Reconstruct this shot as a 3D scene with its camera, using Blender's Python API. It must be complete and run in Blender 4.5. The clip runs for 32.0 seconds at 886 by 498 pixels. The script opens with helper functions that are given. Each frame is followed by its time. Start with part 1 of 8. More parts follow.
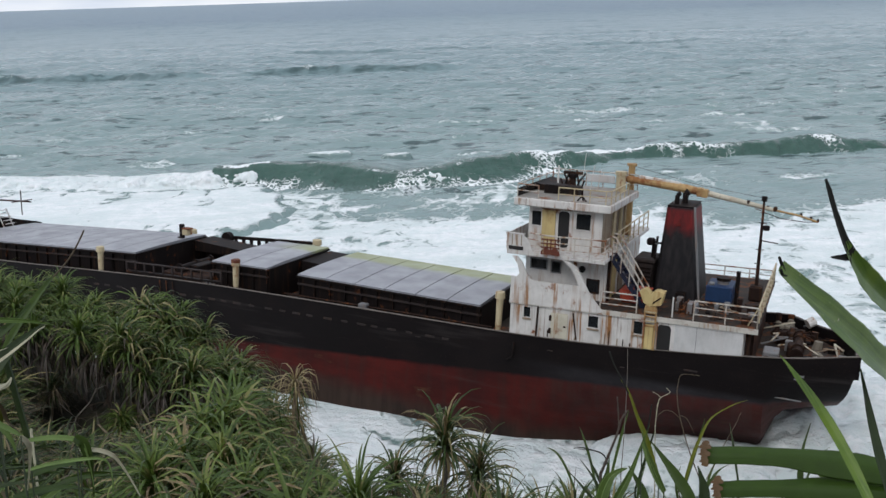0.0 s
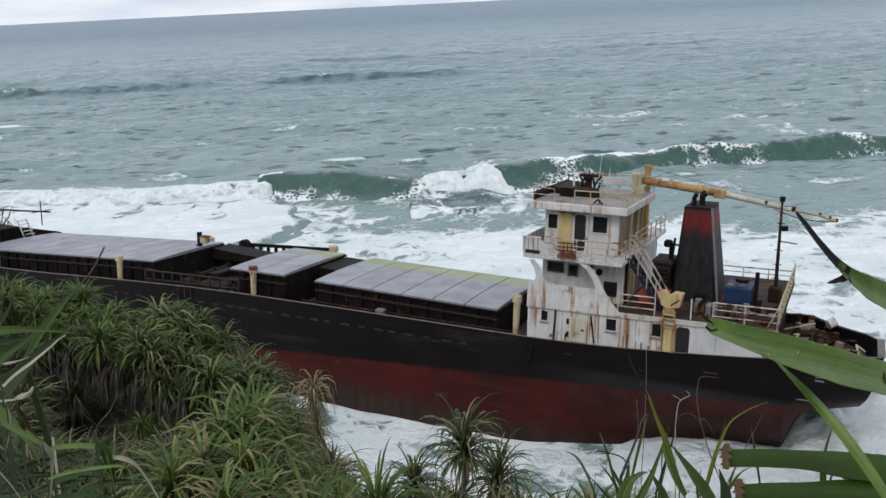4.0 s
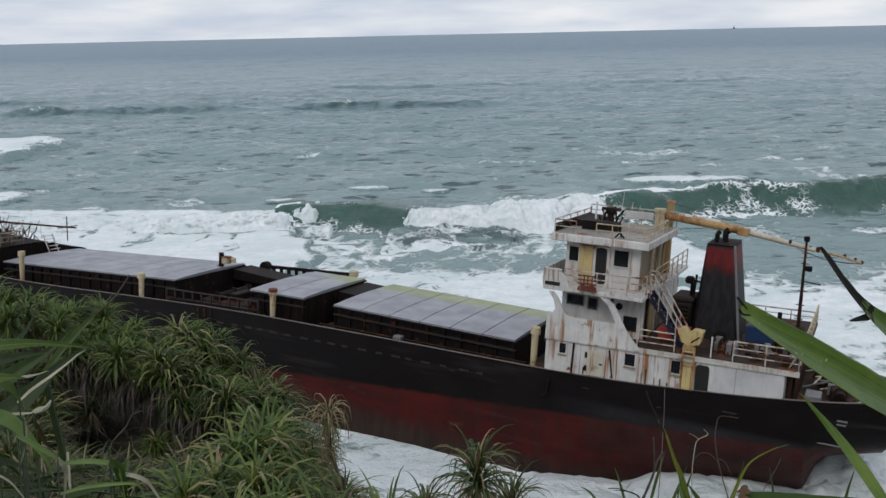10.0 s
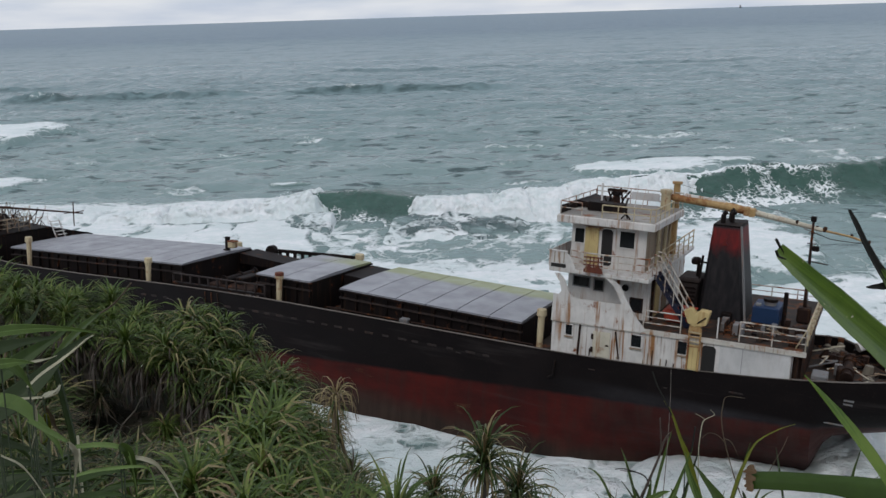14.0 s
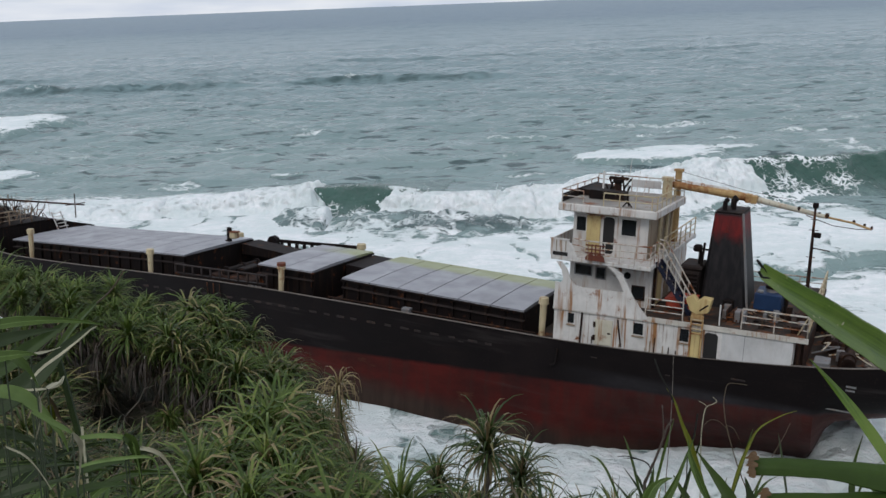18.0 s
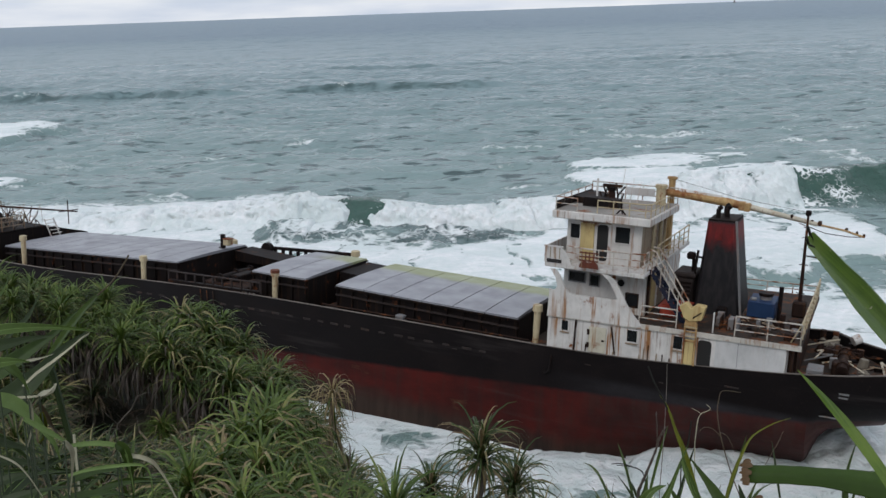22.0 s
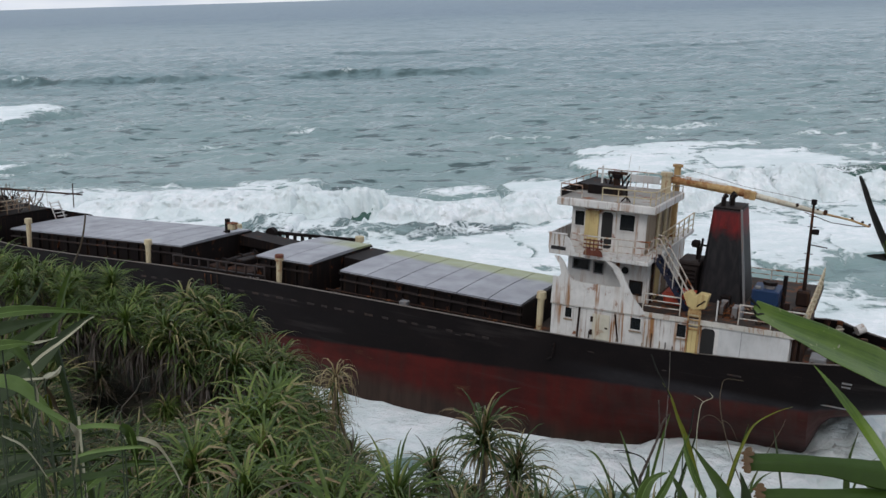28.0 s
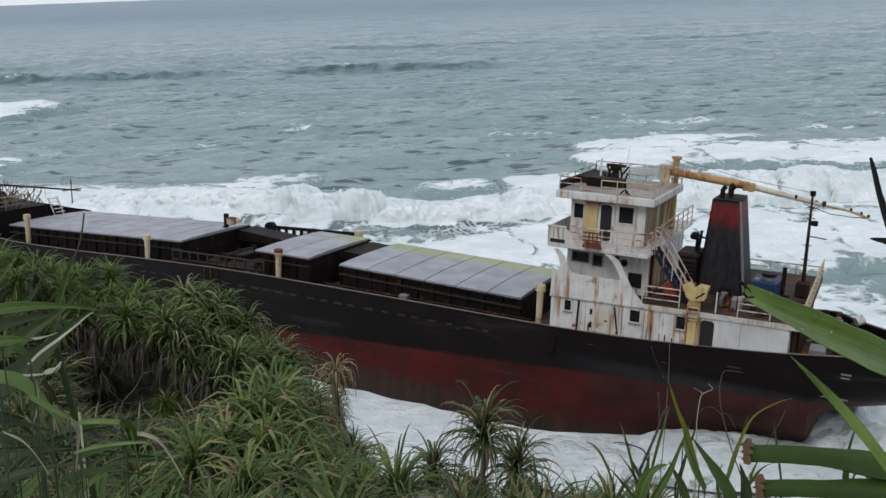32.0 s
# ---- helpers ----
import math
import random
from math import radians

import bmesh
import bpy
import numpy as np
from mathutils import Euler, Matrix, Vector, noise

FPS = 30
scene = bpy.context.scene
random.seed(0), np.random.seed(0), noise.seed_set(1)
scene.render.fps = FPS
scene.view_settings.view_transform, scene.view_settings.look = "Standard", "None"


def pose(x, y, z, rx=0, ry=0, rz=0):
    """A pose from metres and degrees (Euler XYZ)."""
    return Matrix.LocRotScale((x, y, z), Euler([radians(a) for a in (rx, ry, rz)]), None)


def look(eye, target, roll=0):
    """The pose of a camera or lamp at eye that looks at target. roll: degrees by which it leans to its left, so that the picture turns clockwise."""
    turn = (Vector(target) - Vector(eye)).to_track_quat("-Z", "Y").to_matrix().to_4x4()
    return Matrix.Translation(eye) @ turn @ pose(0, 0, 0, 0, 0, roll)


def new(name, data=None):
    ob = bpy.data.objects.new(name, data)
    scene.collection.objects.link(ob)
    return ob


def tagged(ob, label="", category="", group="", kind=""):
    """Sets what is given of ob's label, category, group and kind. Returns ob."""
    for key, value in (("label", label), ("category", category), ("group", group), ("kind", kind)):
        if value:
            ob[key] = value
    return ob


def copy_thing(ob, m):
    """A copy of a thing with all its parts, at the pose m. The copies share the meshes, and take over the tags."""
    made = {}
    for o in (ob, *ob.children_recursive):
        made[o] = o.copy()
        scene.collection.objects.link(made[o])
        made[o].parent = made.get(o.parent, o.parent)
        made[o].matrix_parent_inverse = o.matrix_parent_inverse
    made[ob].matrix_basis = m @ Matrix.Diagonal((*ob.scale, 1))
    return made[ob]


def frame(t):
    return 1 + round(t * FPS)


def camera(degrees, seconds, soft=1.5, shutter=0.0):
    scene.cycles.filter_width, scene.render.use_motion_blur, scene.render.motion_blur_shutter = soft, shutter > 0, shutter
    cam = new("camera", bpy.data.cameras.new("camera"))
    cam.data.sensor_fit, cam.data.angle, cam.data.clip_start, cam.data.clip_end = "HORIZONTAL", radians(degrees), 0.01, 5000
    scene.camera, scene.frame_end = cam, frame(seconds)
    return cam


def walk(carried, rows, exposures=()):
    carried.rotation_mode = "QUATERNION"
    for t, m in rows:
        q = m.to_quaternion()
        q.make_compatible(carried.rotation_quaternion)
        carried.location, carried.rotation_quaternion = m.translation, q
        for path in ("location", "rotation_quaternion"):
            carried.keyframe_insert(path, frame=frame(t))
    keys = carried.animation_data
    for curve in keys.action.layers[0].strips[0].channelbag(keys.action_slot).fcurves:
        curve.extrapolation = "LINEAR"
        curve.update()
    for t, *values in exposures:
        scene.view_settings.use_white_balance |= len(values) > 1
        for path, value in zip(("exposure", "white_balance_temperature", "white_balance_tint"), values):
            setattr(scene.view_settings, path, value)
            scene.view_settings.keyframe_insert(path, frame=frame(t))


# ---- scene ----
cam = camera(55.554, 32.0)
# The camera is held up at eye height by someone standing still: seconds and the turn in degrees.
EYE = (0.0, 0.0, 21.8)
TURNS = [
    (0, 73.104, 1.703, -3.517), (0.5, 73.211, 1.618, -3.710), (1, 73.406, 1.747, -3.568),
    (1.5, 73.651, 1.998, -3.433), (2, 73.694, 2.236, -3.468), (2.5, 73.590, 2.325, -3.473),
    (3, 73.505, 2.416, -3.290), (3.5, 73.502, 2.542, -2.948), (5.5, 73.135, 3.191, -2.031),
    (6, 73.080, 3.226, -1.804), (6.5, 73.317, 3.252, -1.681), (7, 73.713, 3.216, -1.497),
    (7.5, 74.187, 2.899, -1.319), (8, 74.541, 2.423, -1.091), (8.5, 74.909, 1.787, -1.138),
    (9, 75.271, 1.425, -1.239), (9.5, 75.454, 1.221, -1.055), (10, 75.451, 1.217, -0.812),
    (10.5, 75.329, 1.215, -0.649), (11, 75.175, 1.233, -0.609), (11.5, 75.052, 1.249, -0.578),
    (12, 74.922, 1.325, -0.555), (12.5, 74.703, 1.402, -0.448), (13, 74.498, 1.555, -0.431),
    (13.5, 74.355, 1.661, -0.462), (14, 74.275, 1.715, -0.540), (14.5, 74.223, 1.730, -0.600),
    (16.5, 73.774, 2.130, -0.577), (17, 73.655, 2.154, -0.532), (17.5, 73.580, 2.173, -0.537),
    (18, 73.536, 2.133, -0.542), (18.5, 73.579, 2.162, -0.590), (19, 73.650, 2.099, -0.649),
    (19.5, 73.781, 1.994, -0.767), (20, 73.938, 1.914, -0.908), (20.5, 74.063, 1.886, -1.031),
    (21, 74.089, 1.934, -1.065), (21.5, 74.037, 1.960, -0.953), (22, 74.012, 1.955, -0.915),
    (22.5, 74.015, 1.978, -0.813), (23, 74.126, 1.960, -0.710), (23.5, 74.203, 1.894, -0.642),
    (24, 74.130, 1.830, -0.527), (24.5, 73.978, 1.796, -0.330), (25, 73.855, 1.943, -0.095),
    (25.5, 73.785, 2.045, -0.037), (27.5, 73.350, 1.740, -0.425), (28, 73.079, 1.592, -0.512),
    (28.5, 72.817, 1.739, -0.407), (29, 72.685, 1.924, -0.036), (29.5, 72.694, 2.063, 0.276),
    (30, 72.791, 2.172, 0.431), (30.5, 72.807, 2.203, 0.382), (31, 72.721, 2.143, 0.156),
    (31.5, 72.608, 2.057, -0.246), (32, 72.637, 1.900, -0.669),
]
walk(cam, [(t, pose(*EYE, rx, ry, rz)) for t, rx, ry, rz in TURNS],
     exposures=[(0, 0.30), (4, 0.28), (6, 0.24), (9, 0.07), (13, -0.05), (17, 0.09), (23, 0.12), (29, 0.18), (32, 0.2)])

# ---- world and sun: a bright overcast afternoon over the sea ----
SUN_ELEV, SUN_ROT = radians(48), radians(205)
world = bpy.data.worlds.new("overcast_sky")
scene.world = world
world.use_nodes = True
wn, wl = world.node_tree.nodes, world.node_tree.links
wn.clear()
w_out = wn.new("ShaderNodeOutputWorld")
w_bg = wn.new("ShaderNodeBackground")
w_sky = wn.new("ShaderNodeTexSky")
w_sky.sky_type, w_sky.sun_disc = "NISHITA", False
w_sky.sun_elevation, w_sky.sun_rotation = SUN_ELEV, SUN_ROT
w_co = wn.new("ShaderNodeTexCoord")
w_map = wn.new("ShaderNodeMapping")
w_map.inputs["Scale"].default_value = (2.2, 2.2, 14.0)
w_noise = wn.new("ShaderNodeTexNoise")
w_noise.inputs["Scale"].default_value = 2.4
w_noise.inputs["Detail"].default_value = 6.0
w_ramp = wn.new("ShaderNodeValToRGB")
w_ramp.color_ramp.elements[0].position, w_ramp.color_ramp.elements[1].position = 0.34, 0.66
w_ramp.color_ramp.elements[0].color = (5.6, 6.3, 7.6, 1)
w_ramp.color_ramp.elements[1].color = (8.6, 8.8, 9.2, 1)
w_mix = wn.new("ShaderNodeMixRGB")
w_mix.inputs[0].default_value = 0.9
wl.new(w_co.outputs["Generated"], w_map.inputs[0])
wl.new(w_map.outputs[0], w_noise.inputs["Vector"])
wl.new(w_noise.outputs["Fac"], w_ramp.inputs[0])
wl.new(w_sky.outputs[0], w_mix.inputs[1])
wl.new(w_ramp.outputs[0], w_mix.inputs[2])
wl.new(w_mix.outputs[0], w_bg.inputs[0])
w_bg.inputs[1].default_value = 0.1
wl.new(w_bg.outputs[0], w_out.inputs[0])
sun = new("sun", bpy.data.lights.new("sun", "SUN"))
sun.data.energy, sun.data.angle, sun.data.color = 0.9, radians(25), (1.0, 0.97, 0.93)
sun.matrix_world = look((0, 0, 0), (-math.sin(SUN_ROT) * math.cos(SUN_ELEV), -math.cos(SUN_ROT) * math.cos(SUN_ELEV), -math.sin(SUN_ELEV)))
scene.view_settings.exposure = 0.0

# ---- materials ----
def material(name, base, rough=0.6, metal=0.0):
    m = bpy.data.materials.new(name)
    m.use_nodes = True
    b = m.node_tree.nodes["Principled BSDF"]
    b.inputs["Base Color"].default_value = (*base, 1)
    b.inputs["Roughness"].default_value, b.inputs["Metallic"].default_value = rough, metal
    return m, m.node_tree.nodes, m.node_tree.links, b


def noise_node(n, l, co, scale, detail=5.0, stretch=(1, 1, 1), rough=0.55):
    mp = n.new("ShaderNodeMapping")
    mp.inputs["Scale"].default_value = stretch
    l.new(co, mp.inputs[0])
    t = n.new("ShaderNodeTexNoise")
    t.inputs["Scale"].default_value, t.inputs["Detail"].default_value, t.inputs["Roughness"].default_value = scale, detail, rough
    l.new(mp.outputs[0], t.inputs["Vector"])
    return t.outputs["Fac"]


def ramp(n, l, fac, lo, hi, c0=(0, 0, 0, 1), c1=(1, 1, 1, 1)):
    r = n.new("ShaderNodeValToRGB")
    r.color_ramp.elements[0].position, r.color_ramp.elements[1].position = lo, hi
    r.color_ramp.elements[0].color, r.color_ramp.elements[1].color = (*c0[:3], 1), (*c1[:3], 1)
    l.new(fac, r.inputs[0])
    return r.outputs[0]


def mix(n, l, fac, a, b, how="MIX"):
    x = n.new("ShaderNodeMixRGB")
    x.blend_type = how
    for k, v in enumerate((fac, a, b)):
        if isinstance(v, (tuple, float, int)):
            x.inputs[k].default_value = v if k == 0 else (*v[:3], 1)
        else:
            l.new(v, x.inputs[k])
    return x.outputs[0]


def calc(n, l, how, a, b=0.0, c=0.0):
    x = n.new("ShaderNodeMath")
    x.operation = how
    for k, v in enumerate((a, b, c)):
        if isinstance(v, (float, int)):
            x.inputs[k].default_value = v
        else:
            l.new(v, x.inputs[k])
    return x.outputs[0]


def bump(n, l, b, height, strength=0.3, dist=0.02):
    x = n.new("ShaderNodeBump")
    x.inputs["Strength"].default_value, x.inputs["Distance"].default_value = strength, dist
    l.new(height, x.inputs["Height"])
    l.new(x.outputs[0], b.inputs["Normal"])


RUST, RUST_DARK = (0.19, 0.066, 0.024), (0.06, 0.026, 0.015)


def worn_paint(name, base, rust_lo=0.58, rust_hi=0.7, streak=0.5, rough=0.55, dirt=0.25):
    """Paint on steel: grime at a large scale, rust blooms, and rust runs that hang downwards."""
    m, n, l, b = material(name, base, rough)
    b.inputs["Specular IOR Level"].default_value = 0.25 if max(base) > 0.05 else 0.1
    co = n.new("ShaderNodeTexCoord").outputs["Object"]
    big = noise_node(n, l, co, 0.7, 6)
    grime = noise_node(n, l, co, 3.2, 6, (1, 1, 0.45), 0.65)
    spots = noise_node(n, l, co, 1.3, 8, (1, 1, 0.8), 0.68)
    runs = noise_node(n, l, co, 2.2, 4, (1.7, 1.7, 0.10), 0.6)
    thin = noise_node(n, l, co, 6.5, 3, (1.6, 1.6, 0.07), 0.5)
    where = noise_node(n, l, co, 0.45, 3)
    low = tuple(c * (1 - dirt) for c in base)
    col = mix(n, l, ramp(n, l, big, 0.35, 0.7), base, low)
    col = mix(n, l, calc(n, l, "MULTIPLY", ramp(n, l, grime, 0.5, 0.8), 0.55), col, tuple(c * 0.55 for c in base))
    patch = ramp(n, l, where, 0.36, 0.56)
    col = mix(n, l, calc(n, l, "MULTIPLY", calc(n, l, "MULTIPLY", ramp(n, l, runs, 0.53, 0.62), patch), streak), col, (0.26, 0.125, 0.05))
    col = mix(n, l, calc(n, l, "MULTIPLY", calc(n, l, "MULTIPLY", ramp(n, l, thin, 0.61, 0.70), patch), streak * 0.6), col, (0.13, 0.065, 0.032))
    col = mix(n, l, ramp(n, l, spots, rust_lo, rust_hi), col, RUST)
    col = mix(n, l, ramp(n, l, spots, rust_hi, rust_hi + 0.08), col, RUST_DARK)
    l.new(col, b.inputs["Base Color"])
    l.new(ramp(n, l, spots, rust_lo, rust_hi, (rough,) * 3, (0.9,) * 3), b.inputs["Roughness"])
    bump(n, l, b, spots, 0.25, 0.01)
    return m


WHITE = worn_paint("white_ship_paint", (0.60, 0.58, 0.555), 0.595, 0.68, 1.0)
CLEANWHITE = worn_paint("clean_white_plate", (0.53, 0.525, 0.52), 0.74, 0.80, 0.12)
RAILWHITE = worn_paint("rusted_rail_paint", (0.50, 0.47, 0.42), 0.50, 0.60, 0.9)
EDGE = worn_paint("rusty_white_edge", (0.52, 0.49, 0.44), 0.55, 0.66, 0.9)
CREAM = worn_paint("cream_ship_paint", (0.50, 0.42, 0.27), 0.57, 0.68, 0.7)
PALECREAM = worn_paint("pale_cream_paint", (0.56, 0.52, 0.42), 0.60, 0.70, 0.95)
YELLOW = worn_paint("yellow_ship_paint", (0.55, 0.43, 0.20), 0.60, 0.70, 0.6)
ORANGE_RUST = worn_paint("rusted_cream_boom", (0.46, 0.31, 0.14), 0.46, 0.62, 0.5)
BLACK = worn_paint("black_ship_paint", (0.0105, 0.0078, 0.0076), 0.60, 0.76, 0.06, 0.6)
BROWN = worn_paint("rust_brown_steel", (0.026, 0.015, 0.012), 0.56, 0.72, 0.15, 0.75)
DECK = worn_paint("weathered_deck", (0.040, 0.033, 0.029), 0.5, 0.66, 0.1, 0.7)
ROOFDECK = worn_paint("dirty_roof_paint", (0.30, 0.285, 0.26), 0.54, 0.66, 0.2, 0.7, 0.45)
CAPRAIL = worn_paint("scuffed_rail_paint", (0.15, 0.13, 0.115), 0.62, 0.76, 0.1, 0.7)
STRAKE = worn_paint("scraped_black_paint", (0.036, 0.029, 0.028), 0.60, 0.75, 0.1, 0.7)
MASTRED = worn_paint("red_lead_paint", (0.12, 0.035, 0.022), 0.5, 0.65, 0.2, 0.7)
GREYPAINT = worn_paint("grey_ship_paint", (0.19, 0.19, 0.195), 0.62, 0.72, 0.3)
BLUE = worn_paint("blue_tank_paint", (0.013, 0.036, 0.095), 0.66, 0.75, 0.15)
STAIRBLUE = worn_paint("dark_blue_stair_paint", (0.018, 0.022, 0.042), 0.6, 0.7, 0.2)
RED = worn_paint("red_raft_paint", (0.36, 0.05, 0.03), 0.66, 0.75, 0.2)
FUNNELRED = worn_paint("red_funnel_paint", (0.12, 0.010, 0.010), 0.62, 0.78, 0.1)
TAN = worn_paint("tan_ship_paint", (0.27, 0.21, 0.15), 0.56, 0.68, 0.6)


def hull_paint():
    """Black topsides, red below, a dull scoured bottom, with scrapes and runs."""
    m, n, l, b = material("hull_paint", (0.02, 0.02, 0.02), 0.45)
    b.inputs["Specular IOR Level"].default_value = 0.10
    co = n.new("ShaderNodeTexCoord").outputs["Object"]
    s = n.new("ShaderNodeSeparateXYZ")
    l.new(co, s.inputs[0])
    x, z = s.outputs[0], s.outputs[2]
    wob = noise_node(n, l, co, 1.1, 6)
    spots = noise_node(n, l, co, 0.55, 7, (0.6, 0.6, 1.5), 0.62)
    runs = noise_node(n, l, co, 2.2, 5, (1, 1, 0.12))
    fine = noise_node(n, l, co, 8, 5)
    plates = noise_node(n, l, co, 0.3, 2)
    aft = calc(n, l, "MULTIPLY", x, 0.068)
    line = calc(n, l, "SUBTRACT", calc(n, l, "ADD", z, calc(n, l, "MULTIPLY", wob, 0.22)), aft)
    black = mix(n, l, ramp(n, l, spots, 0.5, 0.75), (0.0056, 0.0040, 0.0042), (0.012, 0.0085, 0.0082))
    grey_aft = calc(n, l, "MULTIPLY", ramp(n, l, calc(n, l, "MULTIPLY", x, 0.1), 0.0, 0.5), ramp(n, l, calc(n, l, "MULTIPLY", calc(n, l, "ADD", z, 1.0), -1.0), 0.0, 0.3))
    black = mix(n, l, grey_aft, black, mix(n, l, ramp(n, l, spots, 0.35, 0.65), (0.027, 0.025, 0.028), (0.013, 0.012, 0.0135)))
    red = mix(n, l, ramp(n, l, spots, 0.4, 0.7), (0.070, 0.0095, 0.0075), (0.030, 0.008, 0.0068))
    red = mix(n, l, calc(n, l, "MULTIPLY", ramp(n, l, runs, 0.5, 0.68), 0.55), red, (0.035, 0.016, 0.013))
    red = mix(n, l, calc(n, l, "MULTIPLY", ramp(n, l, spots, 0.62, 0.70), 0.7), red, (0.115, 0.050, 0.028))
    red = mix(n, l, calc(n, l, "MULTIPLY", ramp(n, l, calc(n, l, "MULTIPLY", x, 0.1), 0.0, 0.6), calc(n, l, "MULTIPLY_ADD", ramp(n, l, runs, 0.4, 0.65), 0.4, 0.3)), red, (0.046, 0.024, 0.021))
    low = mix(n, l, ramp(n, l, runs, 0.4, 0.7), (0.042, 0.027, 0.021), (0.020, 0.014, 0.012))
    col = mix(n, l, ramp(n, l, calc(n, l, "MULTIPLY_ADD", line, -0.5, -0.70), 0.26, 0.36), black, red)
    band = noise_node(n, l, co, 0.9, 6, (0.12, 0.12, 1.6), 0.6)
    blot = noise_node(n, l, co, 0.22, 6, (1, 1, 1.3), 0.68)
    col = mix(n, l, calc(n, l, "MULTIPLY", ramp(n, l, blot, 0.48, 0.66), 0.45), col, (0.009, 0.007, 0.0075))
    col = mix(n, l, calc(n, l, "MULTIPLY", ramp(n, l, band, 0.58, 0.70), 0.30), col, (0.055, 0.047, 0.045))
    # scoured bottom
    lowline = calc(n, l, "ADD", calc(n, l, "MULTIPLY_ADD", z, -0.2, -0.88), calc(n, l, "MULTIPLY_ADD", wob, 0.2, calc(n, l, "MULTIPLY", x, -0.006)))
    col = mix(n, l, ramp(n, l, lowline, 0.08, 0.30), col, low)
    col = mix(n, l, calc(n, l, "MULTIPLY", ramp(n, l, fine, 0.6, 0.75), 0.35), col, (0.045, 0.028, 0.022))
    l.new(col, b.inputs["Base Color"])
    l.new(ramp(n, l, spots, 0.3, 0.7, (0.45,) * 3, (0.75,) * 3), b.inputs["Roughness"])
    h = mix(n, l, 0.35, plates, spots)
    bump(n, l, b, h, 0.5, 0.05)
    return m


HULL = hull_paint()


def funnel_paint():
    """Black funnel whose dull red top has weathered down into the black."""
    m, n, l, b = material("funnel_paint", (0.01, 0.01, 0.01), 0.6)
    b.inputs["Specular IOR Level"].default_value = 0.27
    co = n.new("ShaderNodeTexCoord").outputs["Object"]
    s = n.new("ShaderNodeSeparateXYZ")
    l.new(co, s.inputs[0])
    f = noise_node(n, l, co, 1.4, 7, (1, 1, 0.6), 0.65)
    g = noise_node(n, l, co, 5, 5, (1, 1, 0.3))
    black = mix(n, l, ramp(n, l, g, 0.4, 0.75), (0.0075, 0.007, 0.009), (0.024, 0.021, 0.022))
    red = mix(n, l, ramp(n, l, g, 0.35, 0.75), (0.155, 0.012, 0.012), (0.060, 0.008, 0.009))
    up = calc(n, l, "ADD", calc(n, l, "MULTIPLY_ADD", s.outputs[2], 0.5, -2.55), calc(n, l, "MULTIPLY_ADD", f, 0.9, -0.45))
    down = calc(n, l, "MULTIPLY_ADD", s.outputs[2], -4.0, 26.2)
    col = mix(n, l, calc(n, l, "MULTIPLY", ramp(n, l, up, 0.0, 0.35), ramp(n, l, down, 0.2, 0.8)), black, red)
    l.new(col, b.inputs["Base Color"])
    bump(n, l, b, f, 0.2, 0.02)
    return m


FUNNEL = funnel_paint()


def hatch_paint():
    m, n, l, b = material("grey_hatch_cover", (0.25, 0.26, 0.29), 0.42)
    co = n.new("ShaderNodeTexCoord").outputs["Object"]
    s = n.new("ShaderNodeSeparateXYZ")
    l.new(co, s.inputs[0])
    rnd = n.new("ShaderNodeObjectInfo").outputs["Random"]
    big = noise_node(n, l, co, 0.8, 6)
    fine = noise_node(n, l, co, 6, 6)
    base = mix(n, l, rnd, (0.235, 0.24, 0.265), (0.265, 0.27, 0.295))
    col = mix(n, l, ramp(n, l, big, 0.4, 0.8), base, (0.20, 0.20, 0.22))
    col = mix(n, l, ramp(n, l, fine, 0.66, 0.78), col, (0.15, 0.13, 0.12))
    edge = calc(n, l, "MULTIPLY_ADD", s.outputs[1], 0.5, -2.72)
    edge = calc(n, l, "ADD", edge, calc(n, l, "MULTIPLY", big, 0.5))
    side = ramp(n, l, calc(n, l, "MULTIPLY_ADD", s.outputs[0], 0.2, 4.0), 0.2, 0.7)
    col = mix(n, l, calc(n, l, "MULTIPLY", ramp(n, l, edge, 0.38, 0.74), side), col, (0.25, 0.27, 0.14))
    l.new(col, b.inputs["Base Color"])
    l.new(ramp(n, l, big, 0.3, 0.7, (0.32,) * 3, (0.55,) * 3), b.inputs["Roughness"])
    bump(n, l, b, fine, 0.12, 0.01)
    return m


HATCH = hatch_paint()


def window_glass():
    m, n, l, b = material("dark_window_glass", (0.012, 0.014, 0.016), 0.12)
    b.inputs["Specular IOR Level"].default_value = 0.6
    return m


GLASS = window_glass()
# flat dark sheet, painted for the shade inside doorways and the wing slot
DARK = material("unlit_interior", (0.012, 0.011, 0.011), 0.9)[0]
ROPE = material("weathered_rope", (0.16, 0.14, 0.11), 0.9)[0]


